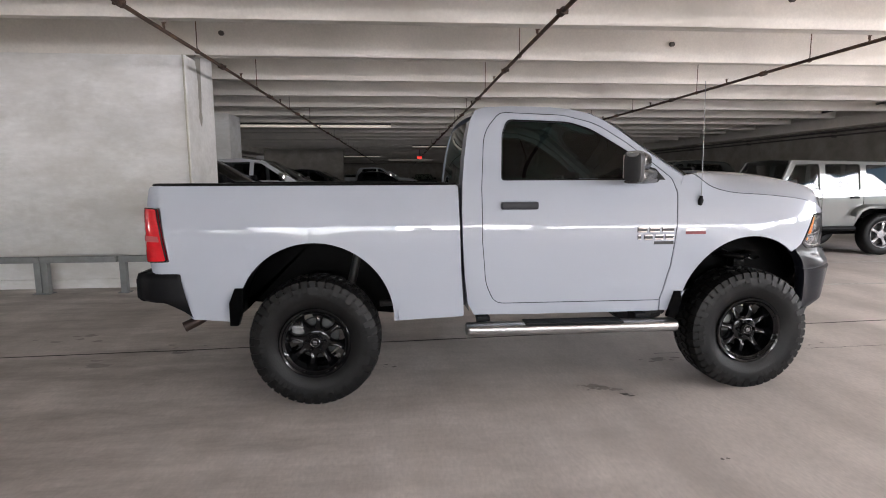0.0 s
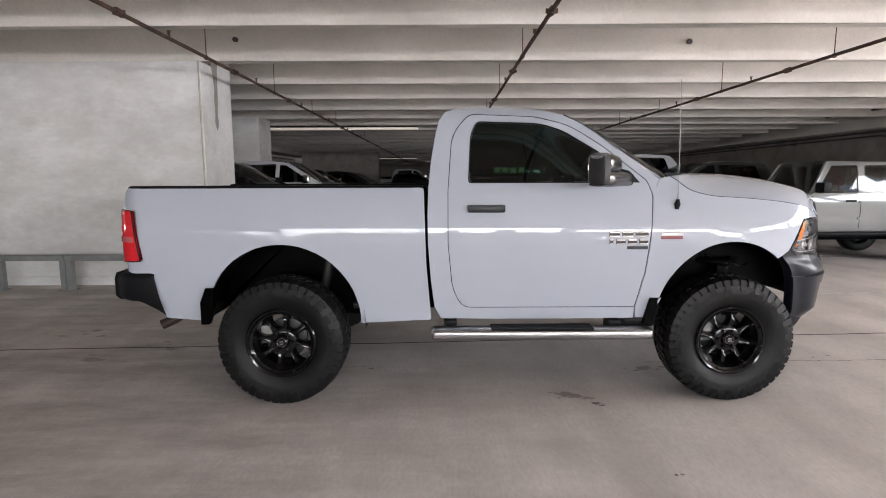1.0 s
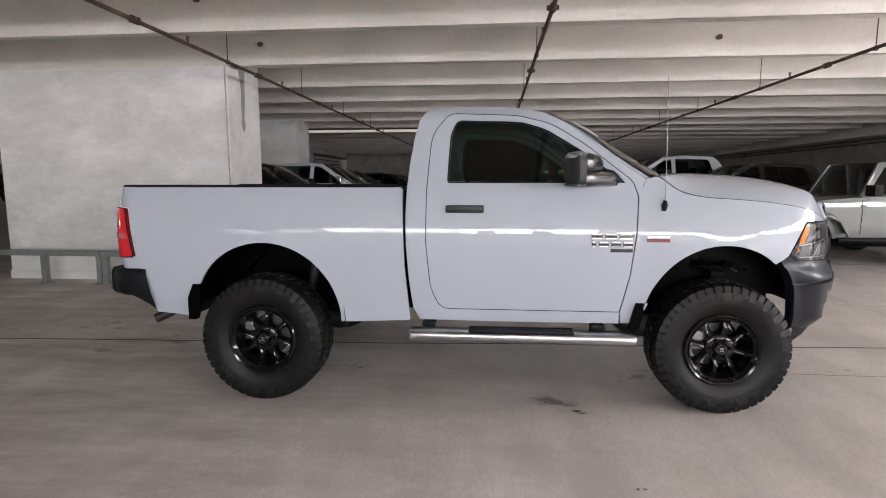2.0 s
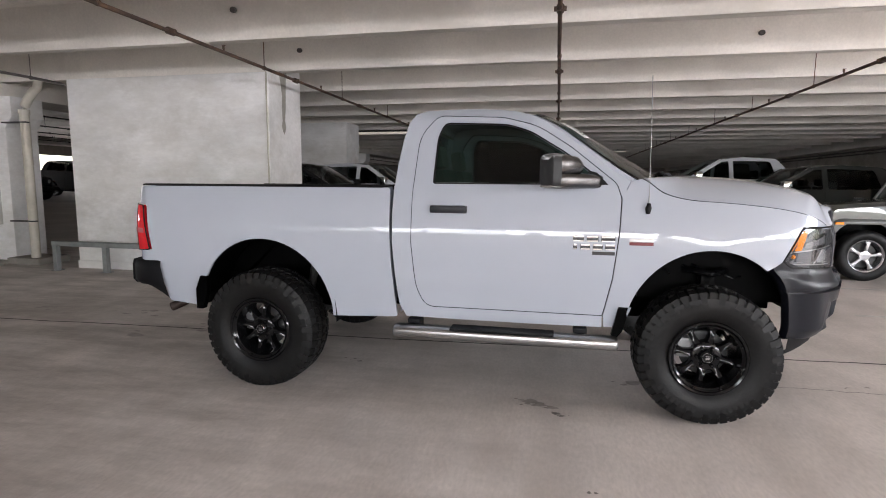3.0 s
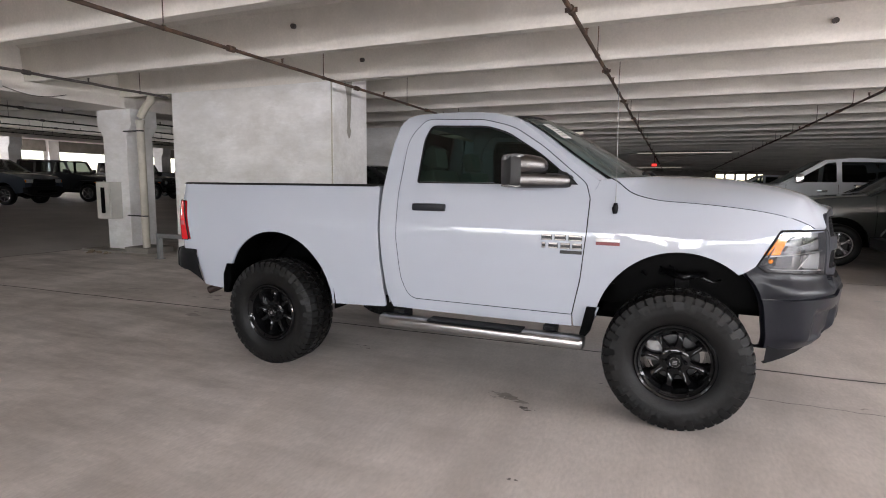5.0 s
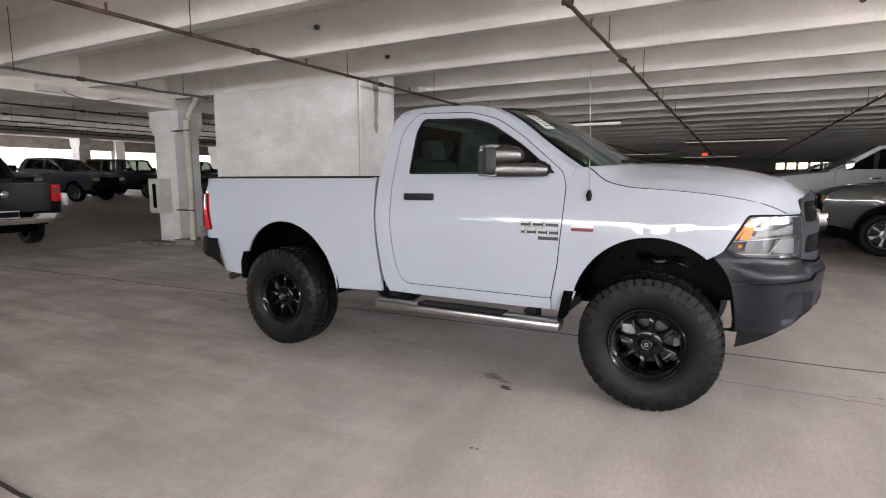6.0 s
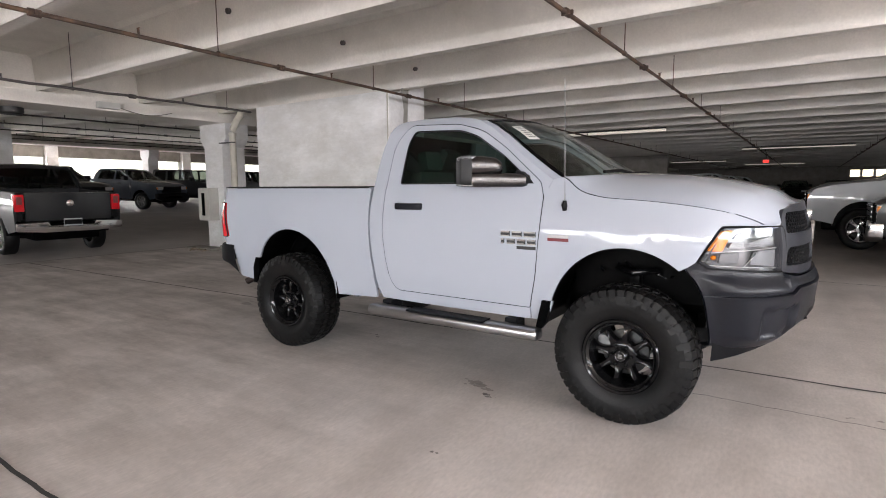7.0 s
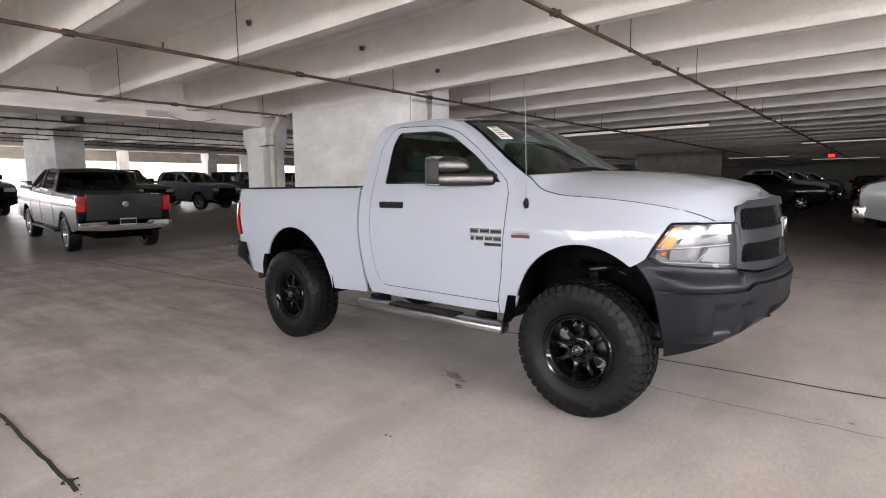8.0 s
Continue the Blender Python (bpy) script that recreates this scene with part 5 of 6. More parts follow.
# frame and suspension
for s in (-1, 1):
    b = box(bmesh.new(), -1.45, 3.0, s * 0.44, s * 0.50, 0.66, 0.80, None, 0.01)
    part("frame_rail", b, LINER, truck)
    b = tube(bmesh.new(), [(-0.42, s * 0.58, 0.48), (-0.30, s * 0.60, 0.98)], 0.032, 12)
    part("shock_absorber", b, STEEL_DARK, truck, "", 60)
    b = bmesh.new()
    turns = [(2.52 + 0.062 * math.cos(a), s * 0.64 + 0.062 * math.sin(a), 0.66 + 0.05 * a / (2 * math.pi)) for a in [0.35 * i for i in range(110)]]
    tube(b, turns, 0.011, 6)
    part("coil_spring", b, STEEL_DARK, truck, "", 60)
    b = tube(bmesh.new(), [(2.30, s * 0.50, 0.92), (2.42, s * 0.78, 0.955), (2.52, s * 0.86, 0.94), (2.62, s * 0.78, 0.955), (2.75, s * 0.50, 0.92)], 0.024, 10)
    part("upper_arm", b, BLACK_GLOSS, truck, "", 60)
    b = tube(bmesh.new(), [(2.25, s * 0.45, 0.50), (2.48, s * 0.82, 0.34), (2.75, s * 0.45, 0.50)], 0.035, 10)
    part("lower_arm", b, BLACK_GLOSS, truck, "", 60)
    b = box(bmesh.new(), 2.47, 2.56, s * 0.74, s * 0.84, 0.28, 0.93, None, 0.03)
    part("knuckle", b, LINER, truck)
    b = bmesh.new()
    for k in range(5):
        box(b, 2.62 + 0.05 * k, 2.635 + 0.05 * k, s * 0.66, s * 0.70, 0.925 - 0.004 * k, 0.95 - 0.004 * k, None, 0.004)
    tube(b, [(2.2, s * 0.66, 0.86), (2.32, s * 0.70, 0.93), (2.45, s * 0.7, 0.90), (2.58, s * 0.72, 0.95), (2.78, s * 0.7, 0.86)], 0.012, 8)
    part("brake_line", b, BLACK_GLOSS, truck, "", 60)
    # Bright rod and bolts painted in for glints on dark parts.
    b = tube(bmesh.new(), [(2.56, s * 0.56, 0.955), (2.70, s * 0.58, 0.95), (2.80, s * 0.60, 0.935)], 0.007, 8)
    part("glint_rod", b, SILVER, truck, "bright rod in place of a glint in the wheel well", 60)
    for x, z, r in ((2.66, 0.985, 0.009), (2.69, 0.983, 0.008), (2.72, 0.981, 0.009), (2.80, 0.965, 0.012), (2.31, 0.985, 0.012), (2.37, 1.0, 0.009)):
        part("glint_bolt", lathe(bmesh.new(), [(0.0005, -0.012), (r * 0.7, -0.011), (r, -0.004), (r, 0.02)], 10, Matrix.Translation((x, s * 0.60, z)) @ pose(0, 0, 0, 0, 0, 0 if s < 0 else 180)), SILVER, truck, "", 60)
    b = lathe(bmesh.new(), [(0.0005, -0.05), (0.03, -0.048), (0.042, -0.035), (0.046, 0.0), (0.046, 0.06)], 18, Matrix.Translation((2.50, s * 0.58, 1.01)) @ pose(0, 0, 0, 0, 0, 0 if s < 0 else 180))
    part("strut_mount", b, BLACK_GLOSS, truck, "", 50)
    b = tube(bmesh.new(), [(2.08, s * 0.70, 0.93), (2.16, s * 0.70, 0.965), (2.22, s * 0.70, 0.972)], [0.008, 0.014, 0.006], 8)
    tube(b, [(2.34, s * 0.60, 1.0), (2.42, s * 0.60, 1.03), (2.60, s * 0.60, 1.035), (2.66, s * 0.60, 1.02)], 0.012, 8)
    part("hose", b, BLACK_GLOSS, truck, "", 60)
for s in (-1, 1):
    rng = random.Random(31)
    for k in range(12):
        x, z, y = 2.18 + 0.055 * k + rng.uniform(-0.01, 0.01), 0.955 + 0.03 * math.sin(k * 1.7) - 0.02 * abs(k - 5.5) / 5.5, s * (0.66 + rng.uniform(0, 0.08))
        m = Matrix.Translation((x, y, z)) @ pose(0, 0, 0, rng.uniform(-30, 30), rng.uniform(-50, 50), rng.uniform(0, 180))
        w, h = rng.uniform(0.014, 0.032), rng.uniform(0.008, 0.02)
        b = box(bmesh.new(), -w, w, -h, h, -h * 0.7, h * 0.7, m, 0.004)
        tube(b, [m @ Vector((w * 0.5, -h - 0.012, 0)), m @ Vector((w * 0.5, h + 0.012, 0))], h * 0.35, 8)
        part("bracket", b, BLACK_GLOSS if k % 3 else SHOCK, truck, "", 40)
    part("wiring", tube(bmesh.new(), [(2.12 + 0.045 * i, s * 0.70, 0.93 + 0.045 * math.sin(i * 0.9) + 0.02 * math.sin(i * 2.3)) for i in range(18)], 0.008, 8), BLACK_GLOSS, truck, "", 60)
b = tube(bmesh.new(), [(-0.565, -0.80, 0.44), (-0.565, -0.2, 0.44), (-0.565, -0.12, 0.44), (-0.565, 0.12, 0.44), (-0.565, 0.2, 0.44), (-0.565, 0.80, 0.44)], [0.045, 0.05, 0.13, 0.13, 0.05, 0.045], 14)
part("rear_axle", b, STEEL_DARK, truck, "", 60)
b = tube(bmesh.new(), [(-0.5, 0, 0.46), (1.2, 0.05, 0.60)], 0.04, 10)
part("drive_shaft", b, STEEL_DARK, truck, "", 60)
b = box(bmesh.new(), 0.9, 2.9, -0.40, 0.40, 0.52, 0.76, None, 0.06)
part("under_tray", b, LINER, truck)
b = tube(bmesh.new(), [(-0.15, -0.55, 0.58), (0.30, -0.56, 0.60), (0.52, -0.56, 0.58)], 0.03, 8)
part("exhaust_pipe", b, STEEL_DARK, truck, "", 60)

# ---- parked vehicles ----
def car_paint(name, color, flake=0.15):
    return material(name, color, 0.45, metal=flake * 0.5, coat=1.0, spread=0.03, scale=3, specular=0.2)


CHARCOAL = car_paint("charcoal_car_paint", (0.020, 0.021, 0.023))
GREY_CAR = car_paint("grey_car_paint", (0.05, 0.052, 0.053))
DARK_GREY_CAR = car_paint("dark_grey_car_paint", (0.024, 0.027, 0.026))
PALE_GREY_CAR = car_paint("pale_grey_car_paint", (0.15, 0.155, 0.15))
BLUE_GREY = car_paint("blue_grey_car_paint", (0.045, 0.058, 0.078))
BLACK_CAR = car_paint("black_car_paint", (0.012, 0.012, 0.014), 0.0)
WHITE_CAR = car_paint("plain_white_car_paint", (0.66, 0.68, 0.71), 0.0)


def road_wheel(parent, x, y, R, W, face, bright=SILVER, spokes=6):
    """A road wheel; face -1 or 1 says to which side its outside looks."""
    b = bmesh.new()
    h, r = W / 2, R * 0.62
    lathe(b, [(r, -h * 0.8), (r + 0.02, -h * 0.95), (R * 0.84, -h), (R - 0.02, -h * 0.9), (R, -h * 0.7), (R, h * 0.7), (R - 0.02, h * 0.9), (R * 0.84, h), (r, h * 0.8)], 40)
    tyre = part("wheel", b, RUBBER, parent, "", 40)
    tyre.matrix_basis = pose(x, y, R, 0, 0, 0 if face < 0 else 180)
    part("rim", rim_mesh(bmesh.new(), r, W, spokes, 0.03), bright, tyre, "", 40)
    part("brake_disc", lathe(bmesh.new(), [(0.001, 0.0), (r * 0.8, 0.0), (r * 0.8, 0.03), (0.001, 0.03)], 24), STEEL_DARK, tyre)
    return tyre


def sheet(name, rows, mat, parent, out, label=""):
    return part(name, patch(rows, out), mat, parent, label)


def body_sides(parent, half, outline, arches, windows, paint, pane, step=0.11):
    """Both flanks of a vehicle: painted sheets with wheel openings and window holes, glass set in."""
    for s in (-1, 1):
        at = lambda x, z, s=s: Vector((x, s * half(z), z))
        holes = [rounded(w, 0.08) for w in windows]
        flank = part("body_side", skin(rounded(outline, 0.09), at, (0, s, 0), holes, step, 0.03), paint, parent)
        for w in holes:
            g = part("side_window", skin(w, lambda x, z, s=s: Vector((x, s * (half(z) - 0.02), z)), (0, s, 0), (), 0.2, 0), pane, flank)
        for cx, cz, r in arches:
            rows = [[Vector((cx + (r + 0.01) * math.cos(a), s * y, cz + (r + 0.01) * math.sin(a))) for a in [math.pi * i / 14 for i in range(15)]] for y in (half(0.8) - 0.005, half(0.8) - 0.32)]
            b = patch(rows)
            b.faces.new([v for v in b.verts if abs(abs(v.co.y) - (half(0.8) - 0.32)) < 1e-4])
            part("wheel_liner", b, LINER, parent)


def with_arches(points, arches, z):
    """The outline's lower edge with wheel openings cut in, from front to rear."""
    low = []
    for cx, cz, r in sorted(arches, key=lambda a: -a[0]):
        a0 = math.asin(max(-1, min(1, (z - cz) / r)))
        low += [(cx + r * math.cos(a), cz + r * math.sin(a), 0.0) for a in [a0 + (math.pi - 2 * a0) * i / 14 for i in range(15)]]
    return points + low


REAR = glass("car_glass", (0.76, 0.83, 0.81))


def crew_pickup(name, label, paint, m, wheels=SILVER, trim=CHROME, size=1.0, pane=None, group="parked pickup trucks"):
    """A four-door pickup: nose to +x."""
    ob = tagged(new(name), label, "pickup truck", group)
    half = curve([(0.35, 0.93), (0.5, 0.965), (0.8, 0.99), (1.05, 1.0), (1.2, 0.985), (1.34, 0.955), (1.6, 0.875), (1.85, 0.78), (1.97, 0.70)])
    arches = [(1.80, 0.46, 0.50), (-1.87, 0.46, 0.50)]
    pane = pane or TINT_DARK
    top = [(-2.97, 0.60, 0.05), (-2.99, 1.36, 0.04), (-1.14, 1.375, 0.02), (-1.05, 1.70, 0.2), (-0.86, 1.90, 0.12), (-0.1, 1.945, 0.6), (0.42, 1.895, 0.3), (1.36, 1.375, 0.15), (2.30, 1.29, 0.5), (2.70, 1.20, 0.2), (2.80, 1.0, 0.1), (2.80, 0.60, 0.04)]
    outline = with_arches(top, arches, 0.50)
    win = [[(0.24, 1.43, 0.03), (1.10, 1.43, 0.03), (0.42, 1.83, 0.15), (0.25, 1.85, 0.03)], [(-0.86, 1.43, 0.03), (0.14, 1.43, 0.03), (0.15, 1.86, 0.03), (-0.72, 1.84, 0.1)]]
    body_sides(ob, half, outline, arches, win, paint, pane)
    qs = [-1 + 2 * k / 12 for k in range(13)]
    rows = [[Vector((x + 0.10 * (1 - q * q) * (x > 2.3), q * half(z), z + 0.05 * (1 - abs(q) ** 3) * (x < 2.6))) for q in qs] for x, z in ((1.30, 1.385), (1.6, 1.36), (2.0, 1.325), (2.35, 1.283), (2.62, 1.225), (2.76, 1.13))]
    sheet("bonnet", rows, paint, ob, (0, 0, 1))
    sheet("roof", [[Vector((x, q * half(z), z + 0.03 * (1 - q * q))) for q in qs] for x, z in ((-0.97, 1.83), (-0.86, 1.90), (-0.5, 1.925), (-0.1, 1.94), (0.2, 1.925), (0.45, 1.885))], paint, ob, (0, 0, 1))
    sheet("windscreen", [[Vector((x + 0.12 * (1 - q * q), q * (half(z) - 0.015), z + 0.02)) for q in qs] for x, z in ((0.44, 1.885), (0.75, 1.71), (1.05, 1.54), (1.34, 1.38))], REAR, ob, (1, 0, 1))
    for s in (-1, 1):
        b = tube(bmesh.new(), [(0.44, s * half(1.885), 1.885), (0.75, s * half(1.71), 1.71), (1.05, s * half(1.54), 1.54), (1.36, s * half(1.375), 1.375)], 0.03, 6)
        part("front_pillar", b, paint, ob, "", 60)
        b = box(bmesh.new(), 0.94, 1.10, s * 0.97, s * 1.22, 1.40, 1.60, None, 0.04)
        part("door_mirror", b, trim if trim is CHROME else BLACK_PLASTIC, ob, "", 45)
        for x in (-0.50, 0.42):
            part("door_handle", box(bmesh.new(), x, x + 0.2, s * half(1.25) - 0.02, s * half(1.25) + 0.025, 1.23, 1.27, None, 0.01), trim, ob)
        for x0 in (-1.0, 0.19, 1.22):
            b = bmesh.new()
            tube(b, [(x0 + (0.02 if z > 1 else 0), s * (half(z) + 0.001), z) for z in (0.62, 0.8, 1.0, 1.2, 1.38)], 0.005, 4)
            part("door_seam", b, LINER, ob)
        part("tail_light", box(bmesh.new(), -3.015, -2.86, s * 0.90 - 0.085, s * 0.90 + 0.085, 1.00, 1.35, None, 0.02), RED_LENS, ob, "", 45)
        part("tail_lens", box(bmesh.new(), -3.022, -3.0, s * 0.90 - 0.05, s * 0.90 + 0.05, 1.14, 1.30, None, 0.008), CLEAR_LENS_DIM, ob, "smoked inner lens", 45)
        lamp = part("headlight", box(bmesh.new(), 2.58, 2.80, s * 0.76 - 0.19, s * 0.76 + 0.19, 0.98, 1.14, None, 0.03), CLEAR_LENS, ob, "", 45)
        part("indicator", box(bmesh.new(), 2.60, 2.80, s * 0.93 - 0.03, s * 0.93 + 0.04, 1.0, 1.11, None, 0.015), AMBER, lamp)
        part("step_board", box(bmesh.new(), -1.25, 1.2, s * 0.98 - 0.07, s * 0.98 + 0.07, 0.42, 0.47, None, 0.02), BLACK_PLASTIC, ob)
    sheet("rear_window", [[Vector((x, q * (half(z) - 0.02), z)) for q in qs] for x, z in ((-1.13, 1.40), (-1.05, 1.66), (-0.96, 1.84))], REAR, ob, (-1, 0, 0))
    part("cabin", box(bmesh.new(), -1.05, 1.3, -0.86, 0.86, 0.7, 1.18), LINER, ob)
    for x, y in ((0.1, 0.4), (0.1, -0.4), (-0.75, 0.4), (-0.75, -0.4)):
        part("headrest", box(bmesh.new(), x - 0.06, x + 0.06, y - 0.15, y + 0.15, 1.50, 1.66, None, 0.05), LINER, ob)
        part("seat_back", box(bmesh.new(), x - 0.09, x + 0.05, y - 0.24, y + 0.24, 1.15, 1.49, None, 0.05), LINER, ob)
    part("bed_floor", box(bmesh.new(), -2.95, -1.14, -0.88, 0.88, 0.78, 0.84), LINER, ob)
    part("bed_front", box(bmesh.new(), -1.17, -1.12, -0.93, 0.93, 0.70, 1.40), paint, ob)
    for s in (-1, 1):
        part("bed_wall", box(bmesh.new(), -2.95, -1.14, s * 0.84, s * 0.945, 0.8, 1.378, None, 0.01), BLACK_PLASTIC, ob)
    gate = part("tailgate", box(bmesh.new(), -3.0, -2.93, -0.80, 0.80, 0.80, 1.385, None, 0.02), paint, ob, "", 45)
    part("gate_emblem", lathe(bmesh.new(), [(0.001, 0.012), (0.05, 0.012), (0.07, 0.0), (0.07, -0.01)], 20, Matrix.Translation((-3.0, 0, 1.16)) @ pose(0, 0, 0, 0, 0, 90)), trim, gate, "plain round emblem", 45)
    b = bmesh.new()
    prism(b, [(-0.98, 0.60), (-0.98, 0.76), (-0.45, 0.78), (-0.40, 0.70), (0.40, 0.70), (0.45, 0.78), (0.98, 0.76), (0.98, 0.60), (0.5, 0.56), (-0.5, 0.56)], 0.14, Matrix.Translation((-2.96, 0, 0)) @ pose(0, 0, 0, 0, 0, 90), 0.02)
    bump = part("rear_bumper", b, trim, ob, "", 45)
    b = bmesh.new()
    tube(b, [(-3.115, -0.17, 0.70), (-3.115, 0.17, 0.70), (-3.115, 0.17, 0.83), (-3.115, -0.17, 0.83)], 0.016, 6, True)
    part("plate_frame", b, CLEAR_LENS, bump, "pale metal frame")
    part("plate", box(bmesh.new(), -3.112, -3.10, -0.16, 0.16, 0.705, 0.825), BLACK_PLASTIC, bump)
    # front
    nose_ = part("grille", box(bmesh.new(), 2.62, 2.84, -0.56, 0.56, 0.82, 1.16, None, 0.04), BLACK_PLASTIC, ob, "", 45)
    for z in (0.90, 1.0, 1.09):
        part("grille_bar", box(bmesh.new(), 2.82, 2.86, -0.54, 0.54, z - 0.014, z + 0.014, None, 0.006), trim, nose_)
    b = bmesh.new()
    prism(b, [(-1.0, 0.55), (-1.0, 0.80), (-0.6, 0.84), (0.6, 0.84), (1.0, 0.80), (1.0, 0.55), (0.7, 0.44), (-0.7, 0.44)], 0.24, Matrix.Translation((2.92, 0, 0)) @ pose(0, 0, 0, 0, 0, 90), 0.05)
    fb = part("front_bumper", b, trim, ob, "", 45)
    part("bumper_intake", box(bmesh.new(), 2.86, 2.93, -0.52, 0.52, 0.56, 0.68, None, 0.02), LINER, fb)
    part("face_panel", box(bmesh.new(), 2.5, 2.70, -0.95, 0.95, 0.62, 1.12, None, 0.06), paint, ob, "", 45)
    part("underbody", box(bmesh.new(), -2.8, 2.5, -0.62, 0.62, 0.36, 0.72, None, 0.05), LINER, ob)
    for x in (1.80, -1.87):
        for s in (-1, 1):
            road_wheel(ob, x, s * 0.845, 0.41, 0.27, s, wheels)
    b = tube(bmesh.new(), [(-1.87, -0.75, 0.40), (-1.87, 0, 0.40), (-1.87, 0.75, 0.40)], [0.05, 0.12, 0.05], 10)
    part("rear_axle", b, LINER, ob, "", 60)
    ob.matrix_world = m @ Matrix.Scale(size, 4)
    return ob


def jeep(name, label, paint, m, wheels=SILVER, pane=None, group="parked off-roaders"):
    """A boxy four-door off-roader: nose to +x."""
    ob = tagged(new(name), label, "off-road car", group)
    half = curve([(0.45, 0.74), (0.6, 0.77), (0.9, 0.785), (1.15, 0.78), (1.25, 0.765), (1.5, 0.735), (1.75, 0.70), (1.86, 0.66)])
    arches = [(1.50, 0.50, 0.47), (-1.50, 0.50, 0.47)]
    pane = pane or TINT_DARK
    top = [(-2.05, 0.56, 0.04), (-2.07, 1.20, 0.03), (-2.02, 1.80, 0.08), (0.30, 1.845, 0.08), (0.62, 1.25, 0.02), (1.95, 1.13, 0.1), (2.0, 0.62, 0.05)]
    outline = with_arches(top, arches, 0.54)
    win = [[(-0.26, 1.27, 0.04), (0.52, 1.26, 0.03), (0.24, 1.76, 0.04), (-0.24, 1.77, 0.05)], [(-1.10, 1.27, 0.04), (-0.36, 1.27, 0.04), (-0.36, 1.77, 0.05), (-1.08, 1.76, 0.05)], [(-1.92, 1.29, 0.04), (-1.22, 1.27, 0.04), (-1.20, 1.75, 0.05), (-1.88, 1.74, 0.06)]]
    body_sides(ob, half, outline, arches, win, paint, pane)
    qs = [-1 + 2 * k / 10 for k in range(11)]
    sheet("bonnet", [[Vector((x, q * half(z) * (1 - 0.08 * (x - 0.6) / 1.4), z + 0.05 * (1 - abs(q) ** 4))) for q in qs] for x, z in ((0.60, 1.255), (1.2, 1.20), (1.75, 1.15), (1.96, 1.10), (2.0, 0.95))], paint, ob, (0, 0, 1))
    sheet("roof", [[Vector((x, q * half(1.84), z + 0.02 * (1 - q * q))) for q in qs] for x, z in ((-2.02, 1.79), (-1.9, 1.82), (-0.8, 1.835), (0.31, 1.84))], BLACK_PLASTIC if paint is BLACK_CAR else paint, ob, (0, 0, 1))
    sheet("windscreen", [[Vector((x + 0.03 * (1 - q * q), q * (half(z) - 0.01), z)) for q in qs] for x, z in ((0.32, 1.82), (0.47, 1.54), (0.62, 1.26))], TINT_DARK, ob, (1, 0, 0))
    sheet("rear_panel", [[Vector((x, q * half(z), z)) for q in qs] for x, z in ((-2.05, 0.56), (-2.07, 1.2), (-2.02, 1.8))], paint, ob, (-1, 0, 0))
    for s in (-1, 1):
        for x, z in ((1.50, 0.98), (-1.50, 0.98)):
            pts = [(x - 0.66, 0.62), (x - 0.50, 0.90), (x - 0.34, z), (x + 0.34, z), (x + 0.52, 0.90), (x + 0.60, 0.76)]
            rows = [[Vector((px, s * y, pz - dz)) for px, pz in pts] for y, dz in ((0.77, -0.01), (0.90, 0.0), (0.935, 0.02), (0.935, 0.07), (0.90, 0.075))]
            fl = sheet("fender_flare", rows, paint if paint is not BLACK_CAR else BLACK_PLASTIC, ob, (0, s, 1))
            if x > 0:
                part("marker_lamp", box(bmesh.new(), x + 0.36, x + 0.48, s * 0.925 - 0.012, s * 0.925 + 0.022, 0.90, 0.94, None, 0.008), AMBER, fl)
        part("front_pillar", tube(bmesh.new(), [(0.32, s * half(1.83), 1.83), (0.47, s * half(1.54), 1.54), (0.63, s * half(1.25), 1.25)], 0.03, 6), paint, ob, "", 60)
        part("door_mirror", box(bmesh.new(), 0.42, 0.56, s * 0.78, s * 1.02, 1.27, 1.46, None, 0.03), BLACK_PLASTIC, ob, "", 45)
        for x0 in (-1.16, -0.30, 0.58):
            b = tube(bmesh.new(), [(x0, s * (half(z) + 0.001), z) for z in (0.62, 0.8, 1.0, 1.2)], 0.006, 4)
            part("door_seam", b, LINER, ob)
        for x0 in (-1.05, -0.2):
            part("door_handle", box(bmesh.new(), x0, x0 + 0.17, s * half(1.12) - 0.01, s * half(1.12) + 0.03, 1.10, 1.14, None, 0.01), BLACK_PLASTIC, ob)
        for x0 in (-0.34, 0.52):
            for z in (0.80, 1.10):
                part("door_hinge", box(bmesh.new(), x0, x0 + 0.08, s * half(z) - 0.01, s * half(z) + 0.02, z - 0.02, z + 0.02, None, 0.006), paint, ob)
        part("rock_rail", tube(bmesh.new(), [(-1.0, s * 0.80, 0.52), (0.95, s * 0.80, 0.52)], 0.045, 10), BLACK_PLASTIC, ob, "", 60)
        b = lathe(bmesh.new(), [(0.001, -0.02), (0.08, -0.012), (0.095, 0.0), (0.10, 0.03)], 24, Matrix.Translation((2.02, s * 0.52, 0.93)) @ pose(0, 0, 0, 0, 0, 90))
        part("headlight", b, CLEAR_LENS, ob, "", 45)
        part("tail_light", box(bmesh.new(), -2.10, -2.02, s * 0.70 - 0.05, s * 0.70 + 0.06, 0.92, 1.15, None, 0.015), RED_LENS, ob, "", 45)
    g = part("grille", box(bmesh.new(), 1.88, 2.015, -0.66, 0.66, 0.74, 1.10, None, 0.03), paint, ob, "", 45)
    for k in range(7):
        y = (k - 3) * 0.105
        part("grille_slot", box(bmesh.new(), 2.0, 2.022, y - 0.03, y + 0.03, 0.80, 1.03, None, 0.01), LINER, g)
        part("slot_rim", box(bmesh.new(), 1.99, 2.028, y + 0.034, y + 0.046, 0.79, 1.04, None, 0.004), SILVER, g)
    b = box(bmesh.new(), 2.05, 2.28, -0.84, 0.84, 0.50, 0.68, None, 0.05)
